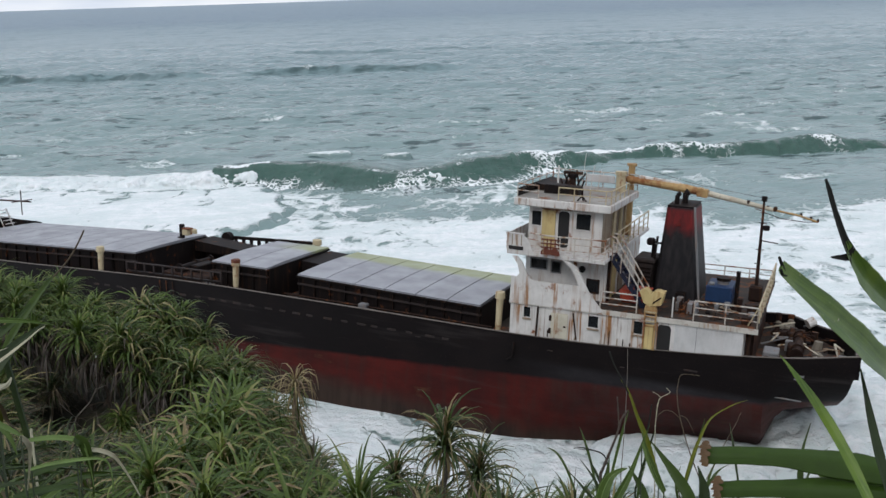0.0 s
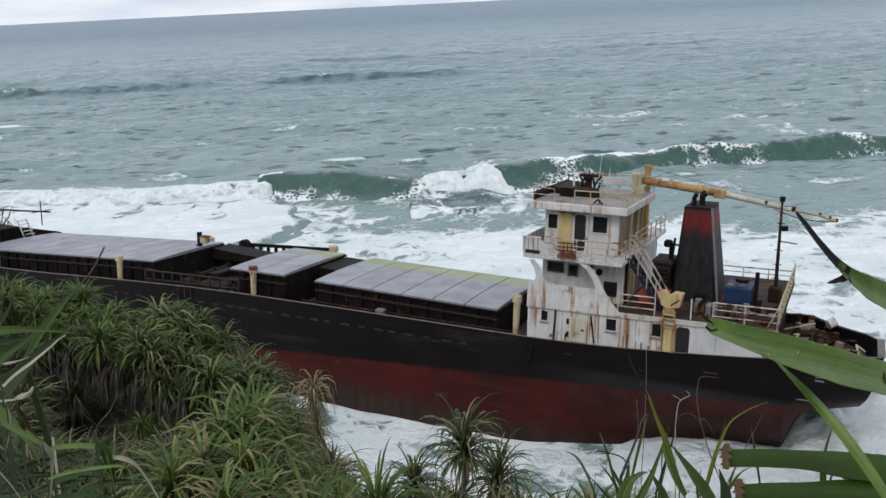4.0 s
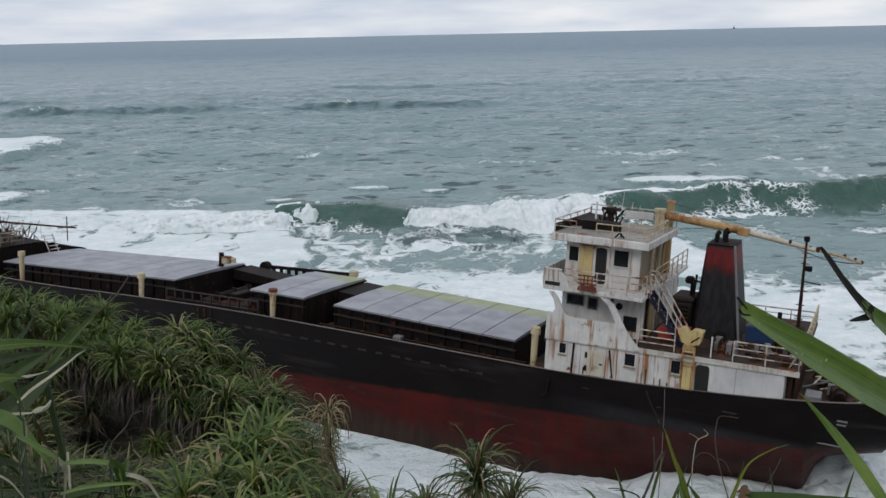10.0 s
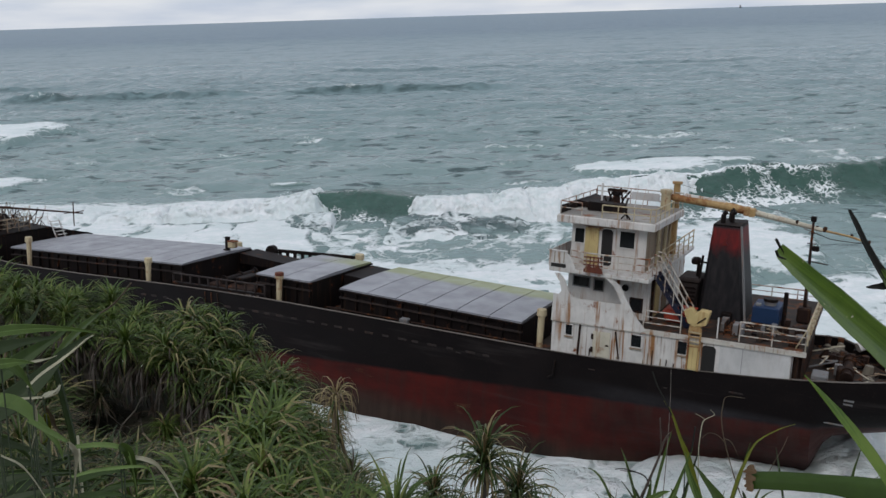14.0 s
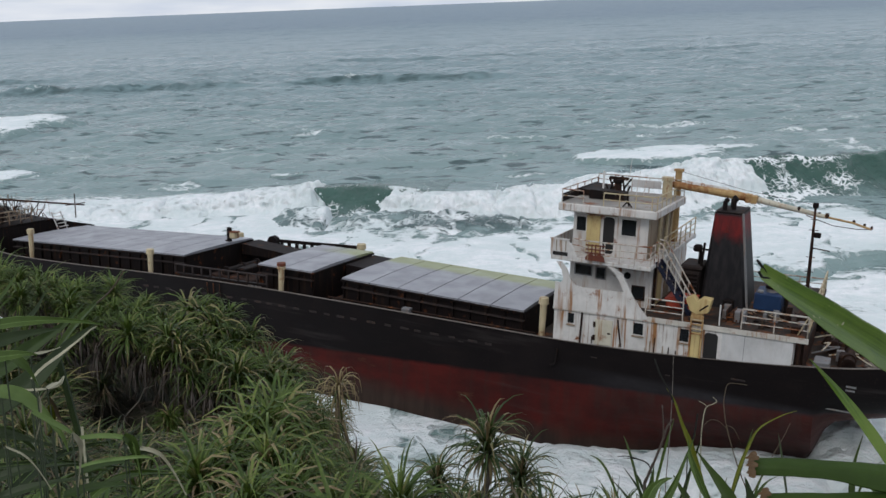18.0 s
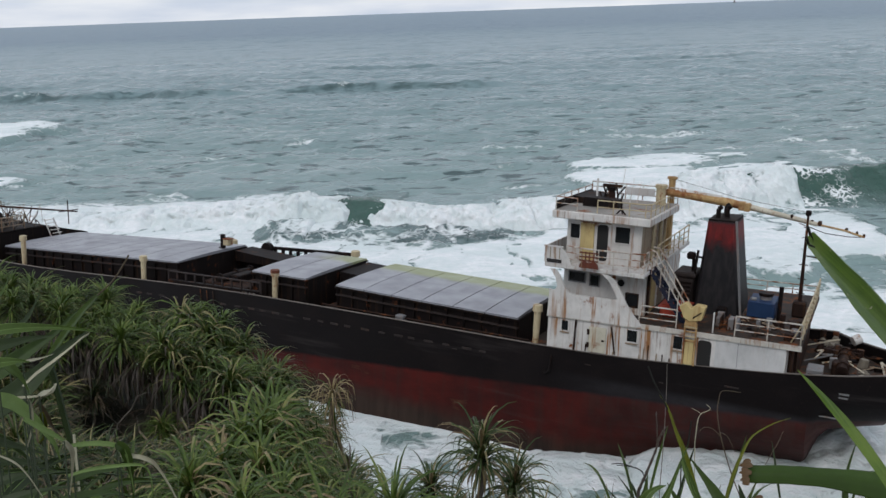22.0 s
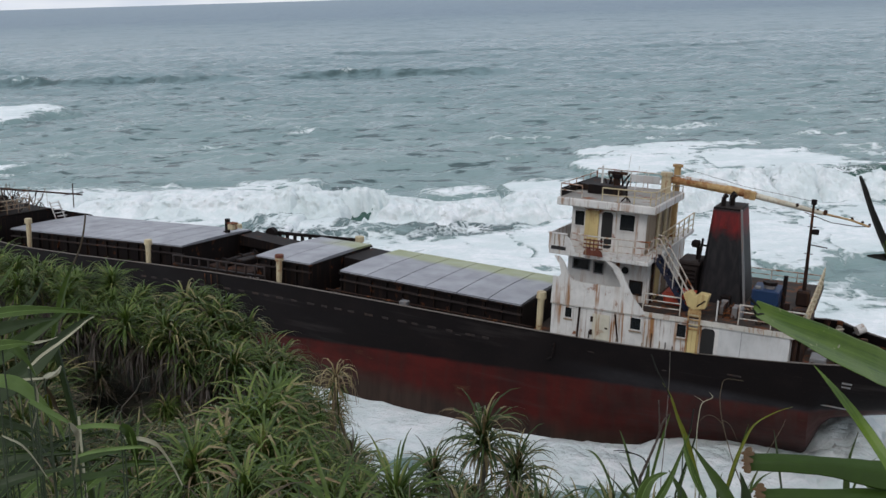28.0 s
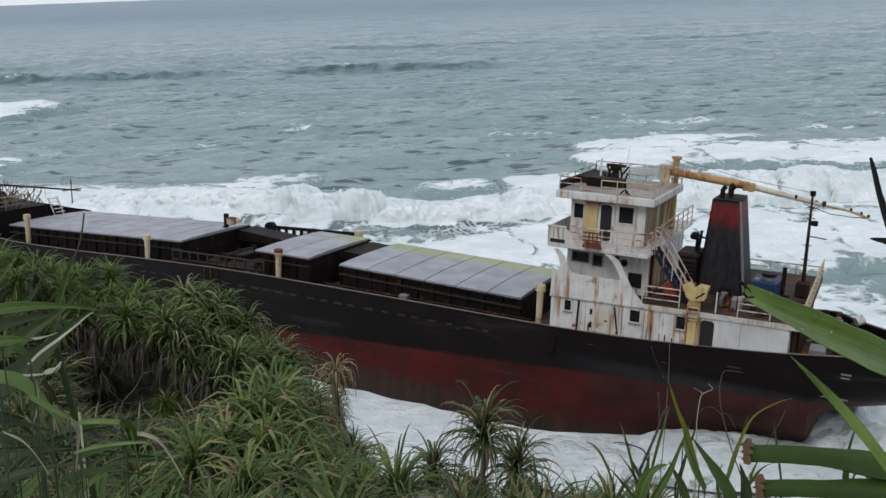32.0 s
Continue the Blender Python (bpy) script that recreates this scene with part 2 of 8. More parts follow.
def leaf_material(name, c0, c1, dry, dry_at=0.62, trans=0.16):
    """Strap leaf: two greens along the blade, dry margins and tips, some light passing through."""
    m, n, l, b = material(name, c0, 0.46)
    b.inputs["Specular IOR Level"].default_value = 0.3
    co = n.new("ShaderNodeTexCoord").outputs["Object"]
    rnd = n.new("ShaderNodeNewGeometry").outputs["Random Per Island"]
    big = noise_node(n, l, co, 2.2, 4)
    fib = noise_node(n, l, co, 26, 3)
    col = mix(n, l, calc(n, l, "POWER", rnd, 1.8), c0, c1)
    col = mix(n, l, ramp(n, l, big, 0.35, 0.65), col, tuple(c * 0.6 for c in c0))
    both = calc(n, l, "ADD", calc(n, l, "MULTIPLY", rnd, 0.55), calc(n, l, "MULTIPLY", fib, 0.45))
    col = mix(n, l, ramp(n, l, both, dry_at, dry_at + 0.08), col, dry)
    col = mix(n, l, calc(n, l, "MULTIPLY", ramp(n, l, fib, 0.42, 0.62), 0.4), col, tuple(c * 0.55 for c in c0))
    l.new(col, b.inputs["Base Color"])
    bump(n, l, b, fib, 0.2, 0.004)
    tr = n.new("ShaderNodeBsdfTranslucent")
    l.new(col, tr.inputs[0])
    ms = n.new("ShaderNodeMixShader")
    ms.inputs[0].default_value = trans
    out = n["Material Output"]
    l.new(b.outputs[0], ms.inputs[1])
    l.new(tr.outputs[0], ms.inputs[2])
    l.new(ms.outputs[0], out.inputs[0])
    return m


LEAF = leaf_material("pandanus_leaf", (0.038, 0.072, 0.010), (0.175, 0.235, 0.046), (0.26, 0.21, 0.10), 0.66)
# LEAF_DARK, LEAF_SHADE: darker greens that also carry the shade of hollow and undergrowth
LEAF_DARK = leaf_material("dark_pandanus_leaf", (0.022, 0.040, 0.010), (0.066, 0.092, 0.024), (0.15, 0.115, 0.065), 0.62)
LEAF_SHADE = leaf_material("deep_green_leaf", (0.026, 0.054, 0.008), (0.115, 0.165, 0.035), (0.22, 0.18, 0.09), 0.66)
LEAF_LUSH = leaf_material("bright_shrub_leaf", (0.050, 0.094, 0.012), (0.205, 0.275, 0.055), (0.28, 0.24, 0.10), 0.72)
LEAF_DRY = leaf_material("dry_pandanus_leaf", (0.105, 0.077, 0.046), (0.20, 0.155, 0.098), (0.05, 0.038, 0.025), 0.6, 0.12)
# dead-leaf brown, darkened to carry the shade under the scrub's rim
LEAF_DEAD = leaf_material("dark_dead_leaf", (0.050, 0.036, 0.026), (0.112, 0.084, 0.063), (0.03, 0.022, 0.016), 0.6, 0.08)
LEAF_TAN = leaf_material("dead_tan_leaf", (0.27, 0.215, 0.105), (0.40, 0.33, 0.17), (0.15, 0.10, 0.055), 0.62, 0.2)
LEAF_PALE = leaf_material("bleached_leaf", (0.46, 0.44, 0.31), (0.60, 0.56, 0.42), (0.26, 0.20, 0.12), 0.78, 0.2)
LEAF_TORN = leaf_material("torn_brown_leaf", (0.15, 0.085, 0.035), (0.26, 0.17, 0.08), (0.06, 0.04, 0.02), 0.6, 0.15)
LEAF_YELLOW = leaf_material("yellowing_leaf", (0.15, 0.17, 0.012), (0.24, 0.25, 0.03), (0.22, 0.15, 0.06), 0.8, 0.3)
LEAF_EDGE = leaf_material("pale_leaf_margin", (0.15, 0.235, 0.065), (0.25, 0.33, 0.12), (0.36, 0.31, 0.17), 0.66, 0.25)
LEAF_BROAD = leaf_material("dark_broad_leaf", (0.046, 0.096, 0.007), (0.072, 0.135, 0.012), (0.08, 0.11, 0.025), 0.9, 0.3)


def streaked_leaf():
    """Fresh strap leaf with light veins that run along it and a paler midrib."""
    m, n, l, b = material("streaked_strap_leaf", (0.09, 0.17, 0.015), 0.33)
    b.inputs["Specular IOR Level"].default_value = 0.45
    co = n.new("ShaderNodeTexCoord").outputs["Object"]
    s = n.new("ShaderNodeSeparateXYZ")
    l.new(co, s.inputs[0])
    veins = noise_node(n, l, co, 1.0, 4, (3, 260, 40), 0.6)
    blot = noise_node(n, l, co, 9.0, 5)
    spot = noise_node(n, l, co, 60.0, 2)
    col = mix(n, l, ramp(n, l, veins, 0.36, 0.64), (0.045, 0.098, 0.007), (0.105, 0.185, 0.019))
    col = mix(n, l, ramp(n, l, blot, 0.42, 0.68), col, (0.14, 0.215, 0.03))
    col = mix(n, l, ramp(n, l, spot, 0.70, 0.74), col, (0.34, 0.34, 0.18))
    l.new(col, b.inputs["Base Color"])
    bump(n, l, b, veins, 0.3, 0.002)
    tr = n.new("ShaderNodeBsdfTranslucent")
    l.new(col, tr.inputs[0])
    ms = n.new("ShaderNodeMixShader")
    ms.inputs[0].default_value = 0.3
    l.new(b.outputs[0], ms.inputs[1])
    l.new(tr.outputs[0], ms.inputs[2])
    l.new(ms.outputs[0], n["Material Output"].inputs[0])
    return m


LEAF_STREAK = streaked_leaf()
TIP = material("blackened_leaf_tip", (0.016, 0.016, 0.014), 0.75)[0]


def plain(name, c0, c1, scale=6.0, rough=0.85, strength=0.4):
    m, n, l, b = material(name, c0, rough)
    co = n.new("ShaderNodeTexCoord").outputs["Object"]
    f = noise_node(n, l, co, scale, 7, rough=0.62)
    g = noise_node(n, l, co, scale * 0.15, 3)
    col = mix(n, l, ramp(n, l, f, 0.3, 0.7), c0, c1)
    col = mix(n, l, ramp(n, l, g, 0.4, 0.7), col, tuple(c * 0.6 for c in c0))
    l.new(col, b.inputs["Base Color"])
    bump(n, l, b, f, strength, 0.05)
    return m


SOIL = plain("dark_hillside_soil", (0.024, 0.021, 0.014), (0.036, 0.038, 0.018), 4.0)
TRUNK_TAN = plain("tan_dead_trunk", (0.21, 0.165, 0.11), (0.13, 0.10, 0.07), 12.0)
TIP.node_tree.nodes["Principled BSDF"].inputs["Specular IOR Level"].default_value = 0.1
BARK = plain("grey_pandanus_bark", (0.16, 0.14, 0.12), (0.09, 0.08, 0.065), 14.0)


def sea_material(name="sea_water", k=1.0):
    """Turbid green-grey sea with wind ripples; the foam attribute sets how much lace lies on it."""
    m, n, l, b = material(name, (0.05, 0.09, 0.085), 0.18)
    co = n.new("ShaderNodeTexCoord").outputs["Object"]
    at = n.new("ShaderNodeAttribute")
    at.attribute_name = "foam"
    r1 = noise_node(n, l, co, 0.24, 6, (0.55, 1.3, 1.0), 0.6)
    r2 = noise_node(n, l, co, 1.1, 5, (0.6, 1.4, 1.0), 0.6)
    r0 = noise_node(n, l, co, 0.022, 4, (0.5, 1.2, 1.0))
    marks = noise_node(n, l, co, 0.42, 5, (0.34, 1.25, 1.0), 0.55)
    warp = n.new("ShaderNodeTexNoise")
    warp.inputs["Scale"].default_value, warp.inputs["Detail"].default_value = 0.30 * k, 5.0
    l.new(co, warp.inputs["Vector"])
    wm = n.new("ShaderNodeVectorMath")
    wm.operation = "MULTIPLY_ADD"
    wm.inputs[1].default_value = (5.0 / k, 5.0 / k, 0.0)
    l.new(warp.outputs["Color"], wm.inputs[0])
    l.new(co, wm.inputs[2])
    vor = n.new("ShaderNodeTexVoronoi")
    vor.feature, vor.inputs["Scale"].default_value = "DISTANCE_TO_EDGE", 0.36 * k
    l.new(wm.outputs[0], vor.inputs["Vector"])
    vor2 = n.new("ShaderNodeTexVoronoi")
    vor2.feature, vor2.inputs["Scale"].default_value = "DISTANCE_TO_EDGE", 1.2 * k
    l.new(wm.outputs[0], vor2.inputs["Vector"])
    fn = noise_node(n, l, co, 0.15 * k, 8, (0.7, 1.2, 1), 0.68)
    lace = calc(n, l, "SUBTRACT", 0.62, calc(n, l, "MULTIPLY", vor.outputs["Distance"], 2.0))
    lace2 = calc(n, l, "SUBTRACT", 0.40, calc(n, l, "MULTIPLY", vor2.outputs["Distance"], 1.8))
    pat = calc(n, l, "ADD", calc(n, l, "MULTIPLY", lace, 0.8), calc(n, l, "MULTIPLY", lace2, 0.55))
    pat = calc(n, l, "ADD", pat, calc(n, l, "MULTIPLY", fn, 0.9))
    dens = calc(n, l, "ADD", pat, calc(n, l, "MULTIPLY_ADD", at.outputs["Fac"], 1.45, -1.47))
    foam = ramp(n, l, dens, 0.04, 0.38) if k == 1.0 else ramp(n, l, dens, 0.02, 0.42)
    far = n.new("ShaderNodeSeparateXYZ")
    l.new(co, far.inputs[0])
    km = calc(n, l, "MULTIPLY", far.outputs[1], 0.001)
    # paler near the break; darker and bluer farther offshore
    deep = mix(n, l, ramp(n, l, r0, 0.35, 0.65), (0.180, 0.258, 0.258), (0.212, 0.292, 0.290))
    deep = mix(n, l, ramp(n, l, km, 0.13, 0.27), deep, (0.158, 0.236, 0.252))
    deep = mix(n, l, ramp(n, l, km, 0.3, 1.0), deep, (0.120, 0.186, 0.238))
    # darker wavelet faces painted in; they reflect less sky than the water around
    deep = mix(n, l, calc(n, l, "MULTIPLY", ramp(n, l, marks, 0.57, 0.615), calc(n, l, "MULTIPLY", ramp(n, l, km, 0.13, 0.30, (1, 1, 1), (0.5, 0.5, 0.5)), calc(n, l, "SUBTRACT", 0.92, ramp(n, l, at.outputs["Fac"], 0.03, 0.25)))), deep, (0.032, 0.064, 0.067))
    # clear: wave faces that reflect less sky, painted dark into the water's colour
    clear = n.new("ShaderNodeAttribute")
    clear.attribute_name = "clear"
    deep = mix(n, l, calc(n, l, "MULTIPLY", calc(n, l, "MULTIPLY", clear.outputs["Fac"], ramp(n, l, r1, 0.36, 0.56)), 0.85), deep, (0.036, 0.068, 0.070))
    churn = ramp(n, l, at.outputs["Fac"], 0.15, 0.7)
    deep = mix(n, l, calc(n, l, "MULTIPLY", churn, calc(n, l, "MULTIPLY_ADD", clear.outputs["Fac"], -0.6, 0.75)), deep, (0.19, 0.272, 0.258) if k == 1.0 else (0.40, 0.49, 0.46))
    fine = noise_node(n, l, co, 1.6, 5)
    white = mix(n, l, ramp(n, l, fine, 0.3, 0.7), (0.74, 0.78, 0.79), (0.87, 0.885, 0.90))
    # grey-green foam tones, with soft shading painted in by noise
    white = mix(n, l, ramp(n, l, fn, 0.34, 0.56), (0.60, 0.68, 0.68), white)
    mid = noise_node(n, l, co, 0.62 * k, 7, (0.8, 1.2, 1), 0.66)
    white = mix(n, l, ramp(n, l, mid, 0.36, 0.56), (0.66, 0.73, 0.735), white)
    col = mix(n, l, foam, deep, white)
    l.new(col, b.inputs["Base Color"])
    l.new(mix(n, l, foam, ramp(n, l, km, 0.15, 0.9, (0.18, 0.18, 0.18), (0.42, 0.42, 0.42)), (0.85, 0.85, 0.85)), b.inputs["Roughness"])
    b.inputs["IOR"].default_value = 1.33
    calm = calc(n, l, "SUBTRACT", 1.0, calc(n, l, "MULTIPLY", churn, 0.75))
    hh = calc(n, l, "ADD", calc(n, l, "MULTIPLY", r1, 1.0), calc(n, l, "MULTIPLY", r2, 0.16))
    hh = calc(n, l, "MULTIPLY", calc(n, l, "SUBTRACT", hh, calc(n, l, "MULTIPLY", marks, 0.5)), calm)
    hh = calc(n, l, "ADD", hh, calc(n, l, "MULTIPLY", foam, 0.2))
    hh = calc(n, l, "ADD", hh, calc(n, l, "MULTIPLY", calc(n, l, "MULTIPLY_ADD", mid, 0.6, fn), calc(n, l, "MULTIPLY", churn, 0.9)))
    sp = n.new("ShaderNodeSeparateXYZ")
    l.new(co, sp.inputs[0])
    near = ramp(n, l, calc(n, l, "MULTIPLY", sp.outputs[1], 0.001), 0.10, 0.55, (1, 1, 1), (0.45, 0.45, 0.45))
    bump(n, l, b, calc(n, l, "MULTIPLY", hh, near), 0.8, 1.0)
    return m


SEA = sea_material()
SURGE = sea_material("surge_water", 2.6)


def foam_material():
    m, n, l, b = material("white_foam", (0.8, 0.82, 0.84), 0.85)
    co = n.new("ShaderNodeTexCoord").outputs["Object"]
    f = noise_node(n, l, co, 0.9, 7, rough=0.65)
    g = noise_node(n, l, co, 5.0, 5, rough=0.65)
    col = mix(n, l, ramp(n, l, f, 0.32, 0.58), (0.62, 0.69, 0.70), (0.82, 0.84, 0.86))
    l.new(col, b.inputs["Base Color"])
    b.inputs["Subsurface Weight"].default_value = 0.0
    bump(n, l, b, calc(n, l, "ADD", f, calc(n, l, "MULTIPLY", g, 0.3)), 0.55, 0.35)
    return m


FOAM = foam_material()


def wave_face_material():
    """The green face of a breaking wave, streaked by foam drawn up it, with a white lip where the crest feathers."""
    m, n, l, b = material("green_wave_face", (0.04, 0.13, 0.10), 0.12)
    co = n.new("ShaderNodeTexCoord").outputs["Object"]
    at = n.new("ShaderNodeAttribute")
    at.attribute_name = "foam"
    st = noise_node(n, l, co, 0.7, 6, (1.6, 0.5, 0.5), 0.62)
    sp = noise_node(n, l, co, 0.45, 7, rough=0.65)
    thin = n.new("ShaderNodeAttribute")
    thin.attribute_name = "thin"
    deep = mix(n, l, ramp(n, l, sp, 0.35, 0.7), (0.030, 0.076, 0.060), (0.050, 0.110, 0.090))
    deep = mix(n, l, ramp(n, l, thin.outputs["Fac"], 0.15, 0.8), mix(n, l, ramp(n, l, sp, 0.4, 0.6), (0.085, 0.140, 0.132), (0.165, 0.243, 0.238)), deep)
    bend = n.new("ShaderNodeVectorMath")
    bend.operation = "MULTIPLY_ADD"
    bend.inputs[1].default_value = (3.0, 3.0, 3.0)
    warp = n.new("ShaderNodeTexNoise")
    warp.inputs["Scale"].default_value, warp.inputs["Detail"].default_value = 0.5, 4.0
    l.new(co, warp.inputs["Vector"])
    l.new(warp.outputs["Color"], bend.inputs[0])
    l.new(co, bend.inputs[2])
    cells = n.new("ShaderNodeTexVoronoi")
    cells.feature, cells.inputs["Scale"].default_value = "DISTANCE_TO_EDGE", 1.3
    l.new(bend.outputs[0], cells.inputs["Vector"])
    lace = calc(n, l, "SUBTRACT", 0.16, calc(n, l, "MULTIPLY", cells.outputs["Distance"], 0.95))
    dens = calc(n, l, "ADD", calc(n, l, "ADD", calc(n, l, "MULTIPLY_ADD", st, 0.6, lace), calc(n, l, "MULTIPLY", sp, 0.5)), calc(n, l, "MULTIPLY_ADD", at.outputs["Fac"], 0.9, -1.05))
    foam = ramp(n, l, dens, 0.03, 0.15)
    l.new(mix(n, l, foam, deep, (0.8, 0.83, 0.84)), b.inputs["Base Color"])
    l.new(mix(n, l, foam, (0.15, 0.15, 0.15), (0.8, 0.8, 0.8)), b.inputs["Roughness"])
    b.inputs["IOR"].default_value = 1.33
    r2 = noise_node(n, l, co, 0.9, 6, (0.8, 1.2, 1.2), 0.62)
    bump(n, l, b, calc(n, l, "ADD", r2, calc(n, l, "MULTIPLY", foam, 0.3)), 0.7, 0.5)
    return m


WAVEFACE = wave_face_material()

# ---- mesh helpers ----
def part(name, bm, mat, parent=None, label="", smooth=False):
    """Link a bmesh as one mesh object, under its thing or part."""
    me = bpy.data.meshes.new(name)
    bm.normal_update()
    bm.to_mesh(me)
    bm.free()
    for mm in mat if isinstance(mat, (list, tuple)) else [mat]:
        me.materials.append(mm)
    if smooth:
        me.polygons.foreach_set("use_smooth", [True] * len(me.polygons))
    ob = new(name, me)
    if parent:
        # thing, part and piece: no deeper
        if parent.parent and parent.parent.parent:
            parent = parent.parent
        ob.parent = parent
    if label:
        ob["label"] = label
    return ob


def box(bm, x0, x1, y0, y1, z0, z1, bevel=0.0):
    vs = [bm.verts.new((x, y, z)) for x in (x0, x1) for y in (y0, y1) for z in (z0, z1)]
    fs = [bm.faces.new([vs[k] for k in q]) for q in ((0, 1, 3, 2), (4, 6, 7, 5), (0, 4, 5, 1), (2, 3, 7, 6), (0, 2, 6, 4), (1, 5, 7, 3))]
    if bevel:
        es = list({e for f in fs for e in f.edges})
        bmesh.ops.bevel(bm, geom=es, offset=bevel, segments=1, affect="EDGES")
    return bm


def one_box(*a, **k):
    return box(bmesh.new(), *a, **k)


def tube(bm, p, q, r0, r1=None, n=8, cap=True):
    p, q = Vector(p), Vector(q)
    r1 = r0 if r1 is None else r1
    d = (q - p).normalized()
    u = d.orthogonal().normalized()
    v = d.cross(u)
    ring = []
    for c, r in ((p, r0), (q, r1)):
        ring.append([bm.verts.new(c + (u * math.cos(2 * math.pi * k / n) + v * math.sin(2 * math.pi * k / n)) * r) for k in range(n)])
    for k in range(n):
        bm.faces.new((ring[0][k], ring[0][(k + 1) % n], ring[1][(k + 1) % n], ring[1][k]))
    if cap:
        bm.faces.new(ring[0][::-1])
        bm.faces.new(ring[1])
    return bm


def pipe(bm, pts, r, n=7):
    for a, b in zip(pts, pts[1:]):
        tube(bm, a, b, r, n=n)
    return bm


def slab(pts, axis, a, b, bevel=0.0):
    """A flat shape, given by its outline in the other two axes, with thickness from a to b along one axis."""
    bm = bmesh.new()
    def put(p, w):
        q = list(p)
        q.insert("xyz".index(axis), w)
        return bm.verts.new(q)
    lo, hi = [put(p, a) for p in pts], [put(p, b) for p in pts]
    k = len(pts)
    bm.faces.new(lo[::-1])
    bm.faces.new(hi)
    for j in range(k):
        bm.faces.new((lo[j], lo[(j + 1) % k], hi[(j + 1) % k], hi[j]))
    bmesh.ops.recalc_face_normals(bm, faces=bm.faces)
    if bevel:
        bmesh.ops.bevel(bm, geom=list(bm.edges), offset=bevel, segments=1, affect="EDGES")
    return bm


def sstep(a, b, x):
    k = min(1.0, max(0.0, (x - a) / (b - a)))
    return k * k * (3 - 2 * k)


def grid_mesh(name, xs, ys, zs, mat, attrs=(), smooth=True):
    """A sheet of quads over a grid of numpy points; attrs are named values per vertex."""
    nr, nc = xs.shape
    co = np.stack([xs, ys, zs], -1).reshape(-1, 3).astype(np.float32)
    idx = np.arange(nr * nc).reshape(nr, nc)
    quads = np.stack([idx[:-1, :-1], idx[:-1, 1:], idx[1:, 1:], idx[1:, :-1]], -1).reshape(-1, 4)
    me = bpy.data.meshes.new(name)
    me.vertices.add(len(co))
    me.vertices.foreach_set("co", co.ravel())
    me.loops.add(quads.size)
    me.loops.foreach_set("vertex_index", quads.ravel().astype(np.int32))
    me.polygons.add(len(quads))
    me.polygons.foreach_set("loop_start", np.arange(0, quads.size, 4, dtype=np.int32))
    me.update(calc_edges=True)
    me.polygons.foreach_set("use_smooth", np.full(len(quads), smooth))
    for key, val in attrs:
        a = me.attributes.new(key, "FLOAT", "POINT")
        a.data.foreach_set("value", val.ravel().astype(np.float32))
    me.materials.append(mat)
    return new(name, me)


LATTICE = np.random.RandomState(7).rand(256, 256).astype(np.float32)


def vnoise(x, y):
    """Smooth value noise, 0 to 1, over numpy arrays."""
    xi, yi = np.floor(x).astype(int), np.floor(y).astype(int)
    fx, fy = x - xi, y - yi
    fx, fy = fx * fx * (3 - 2 * fx), fy * fy * (3 - 2 * fy)
    g = lambda a, b: LATTICE[a % 256, b % 256]
    return (g(xi, yi) * (1 - fx) + g(xi + 1, yi) * fx) * (1 - fy) + (g(xi, yi + 1) * (1 - fx) + g(xi + 1, yi + 1) * fx) * fy


def fbm(x, y, octaves=4, gain=0.5):
    s, a, tot = 0.0, 1.0, 0.0
    for k in range(octaves):
        s = s + a * vnoise(x * 2 ** k + 17.3 * k, y * 2 ** k + 5.1 * k)
        tot += a
        a *= gain
    return s / tot


def smooth(a, b, x):
    k = np.clip((x - a) / (b - a), 0, 1)
    return k * k * (3 - 2 * k)


# ---- the hillside: a spur runs out to one side, a steep bank falls to the water ahead ----
SPUR_A = [-75, -40, -29, -24, -21, -18, -15.5, -12.5, -11, -9.7, -8.2, -6, 0, 40, 75]
SPUR_DIP = [9.5, 12.2, 14.2, 15.9, 17.4, 18.8, 19.9, 22.4, 24.5, 27.2, 29.4, 31.4, 32.5, 33.5, 34.0]
SPUR_FAR = [34, 31, 28, 27, 26, 25, 24, 23, 22, 21, 18, 13, 11, 11, 12]


def canopy(x, y):
    """Height of the tops of the scrub, and how far out the brow lies."""
    a = np.degrees(np.arctan2(x, np.maximum(y, 0.01)))
    d = np.hypot(x, y)
    dip, brow = np.interp(a, SPUR_A, SPUR_DIP), np.interp(a, SPUR_A, SPUR_FAR)
    k = np.clip((brow - d) / (brow - 2.5), 0, 1.2)
    ang = dip + (39.0 - dip) * k ** 0.85
    top = 21.8 - np.minimum(d, brow) * np.tan(np.radians(ang))
    # the crown of the scrub is nearly flat; under its rim lies a shaded hollow
    rim = 0.86 * brow
    crown = smooth(rim - 1.3, rim - 0.1, d) * smooth(-8.5, -11, a)
    dent = smooth(rim - 0.3, rim - 1.5, d) * smooth(rim - 6.0, rim - 3.5, d) * smooth(-29, -25, a) * smooth(-9, -11.5, a)
    top = top * (1 - crown) + (21.8 - brow * np.tan(np.radians(dip)) - 0.02 * (brow - d)) * crown - 1.0 * dent
    return top - np.maximum(d - brow, 0) * 1.6, brow, d


def scrub_height(d):
    return np.clip(0.25 + 0.12 * d, 0.4, 2.3)


def ground_z(x, y):
    top, _, d = canopy(x, y)
    z = top - scrub_height(d)
    flat = 20.15 + 0.4 * (fbm(x * 0.2, y * 0.2, 3) - 0.5) - 0.02 * np.abs(x)
    k = smooth(3.5, -0.5, y) * smooth(26, 8, d) + smooth(0.5, -2.5, y)
    k = np.clip(k, 0, 1)
    z = z * (1 - k) + flat * k
    return np.maximum(z, -4.0)


gx, gy = np.meshgrid(np.linspace(-90, 80, 240), np.linspace(-45, 44, 150))
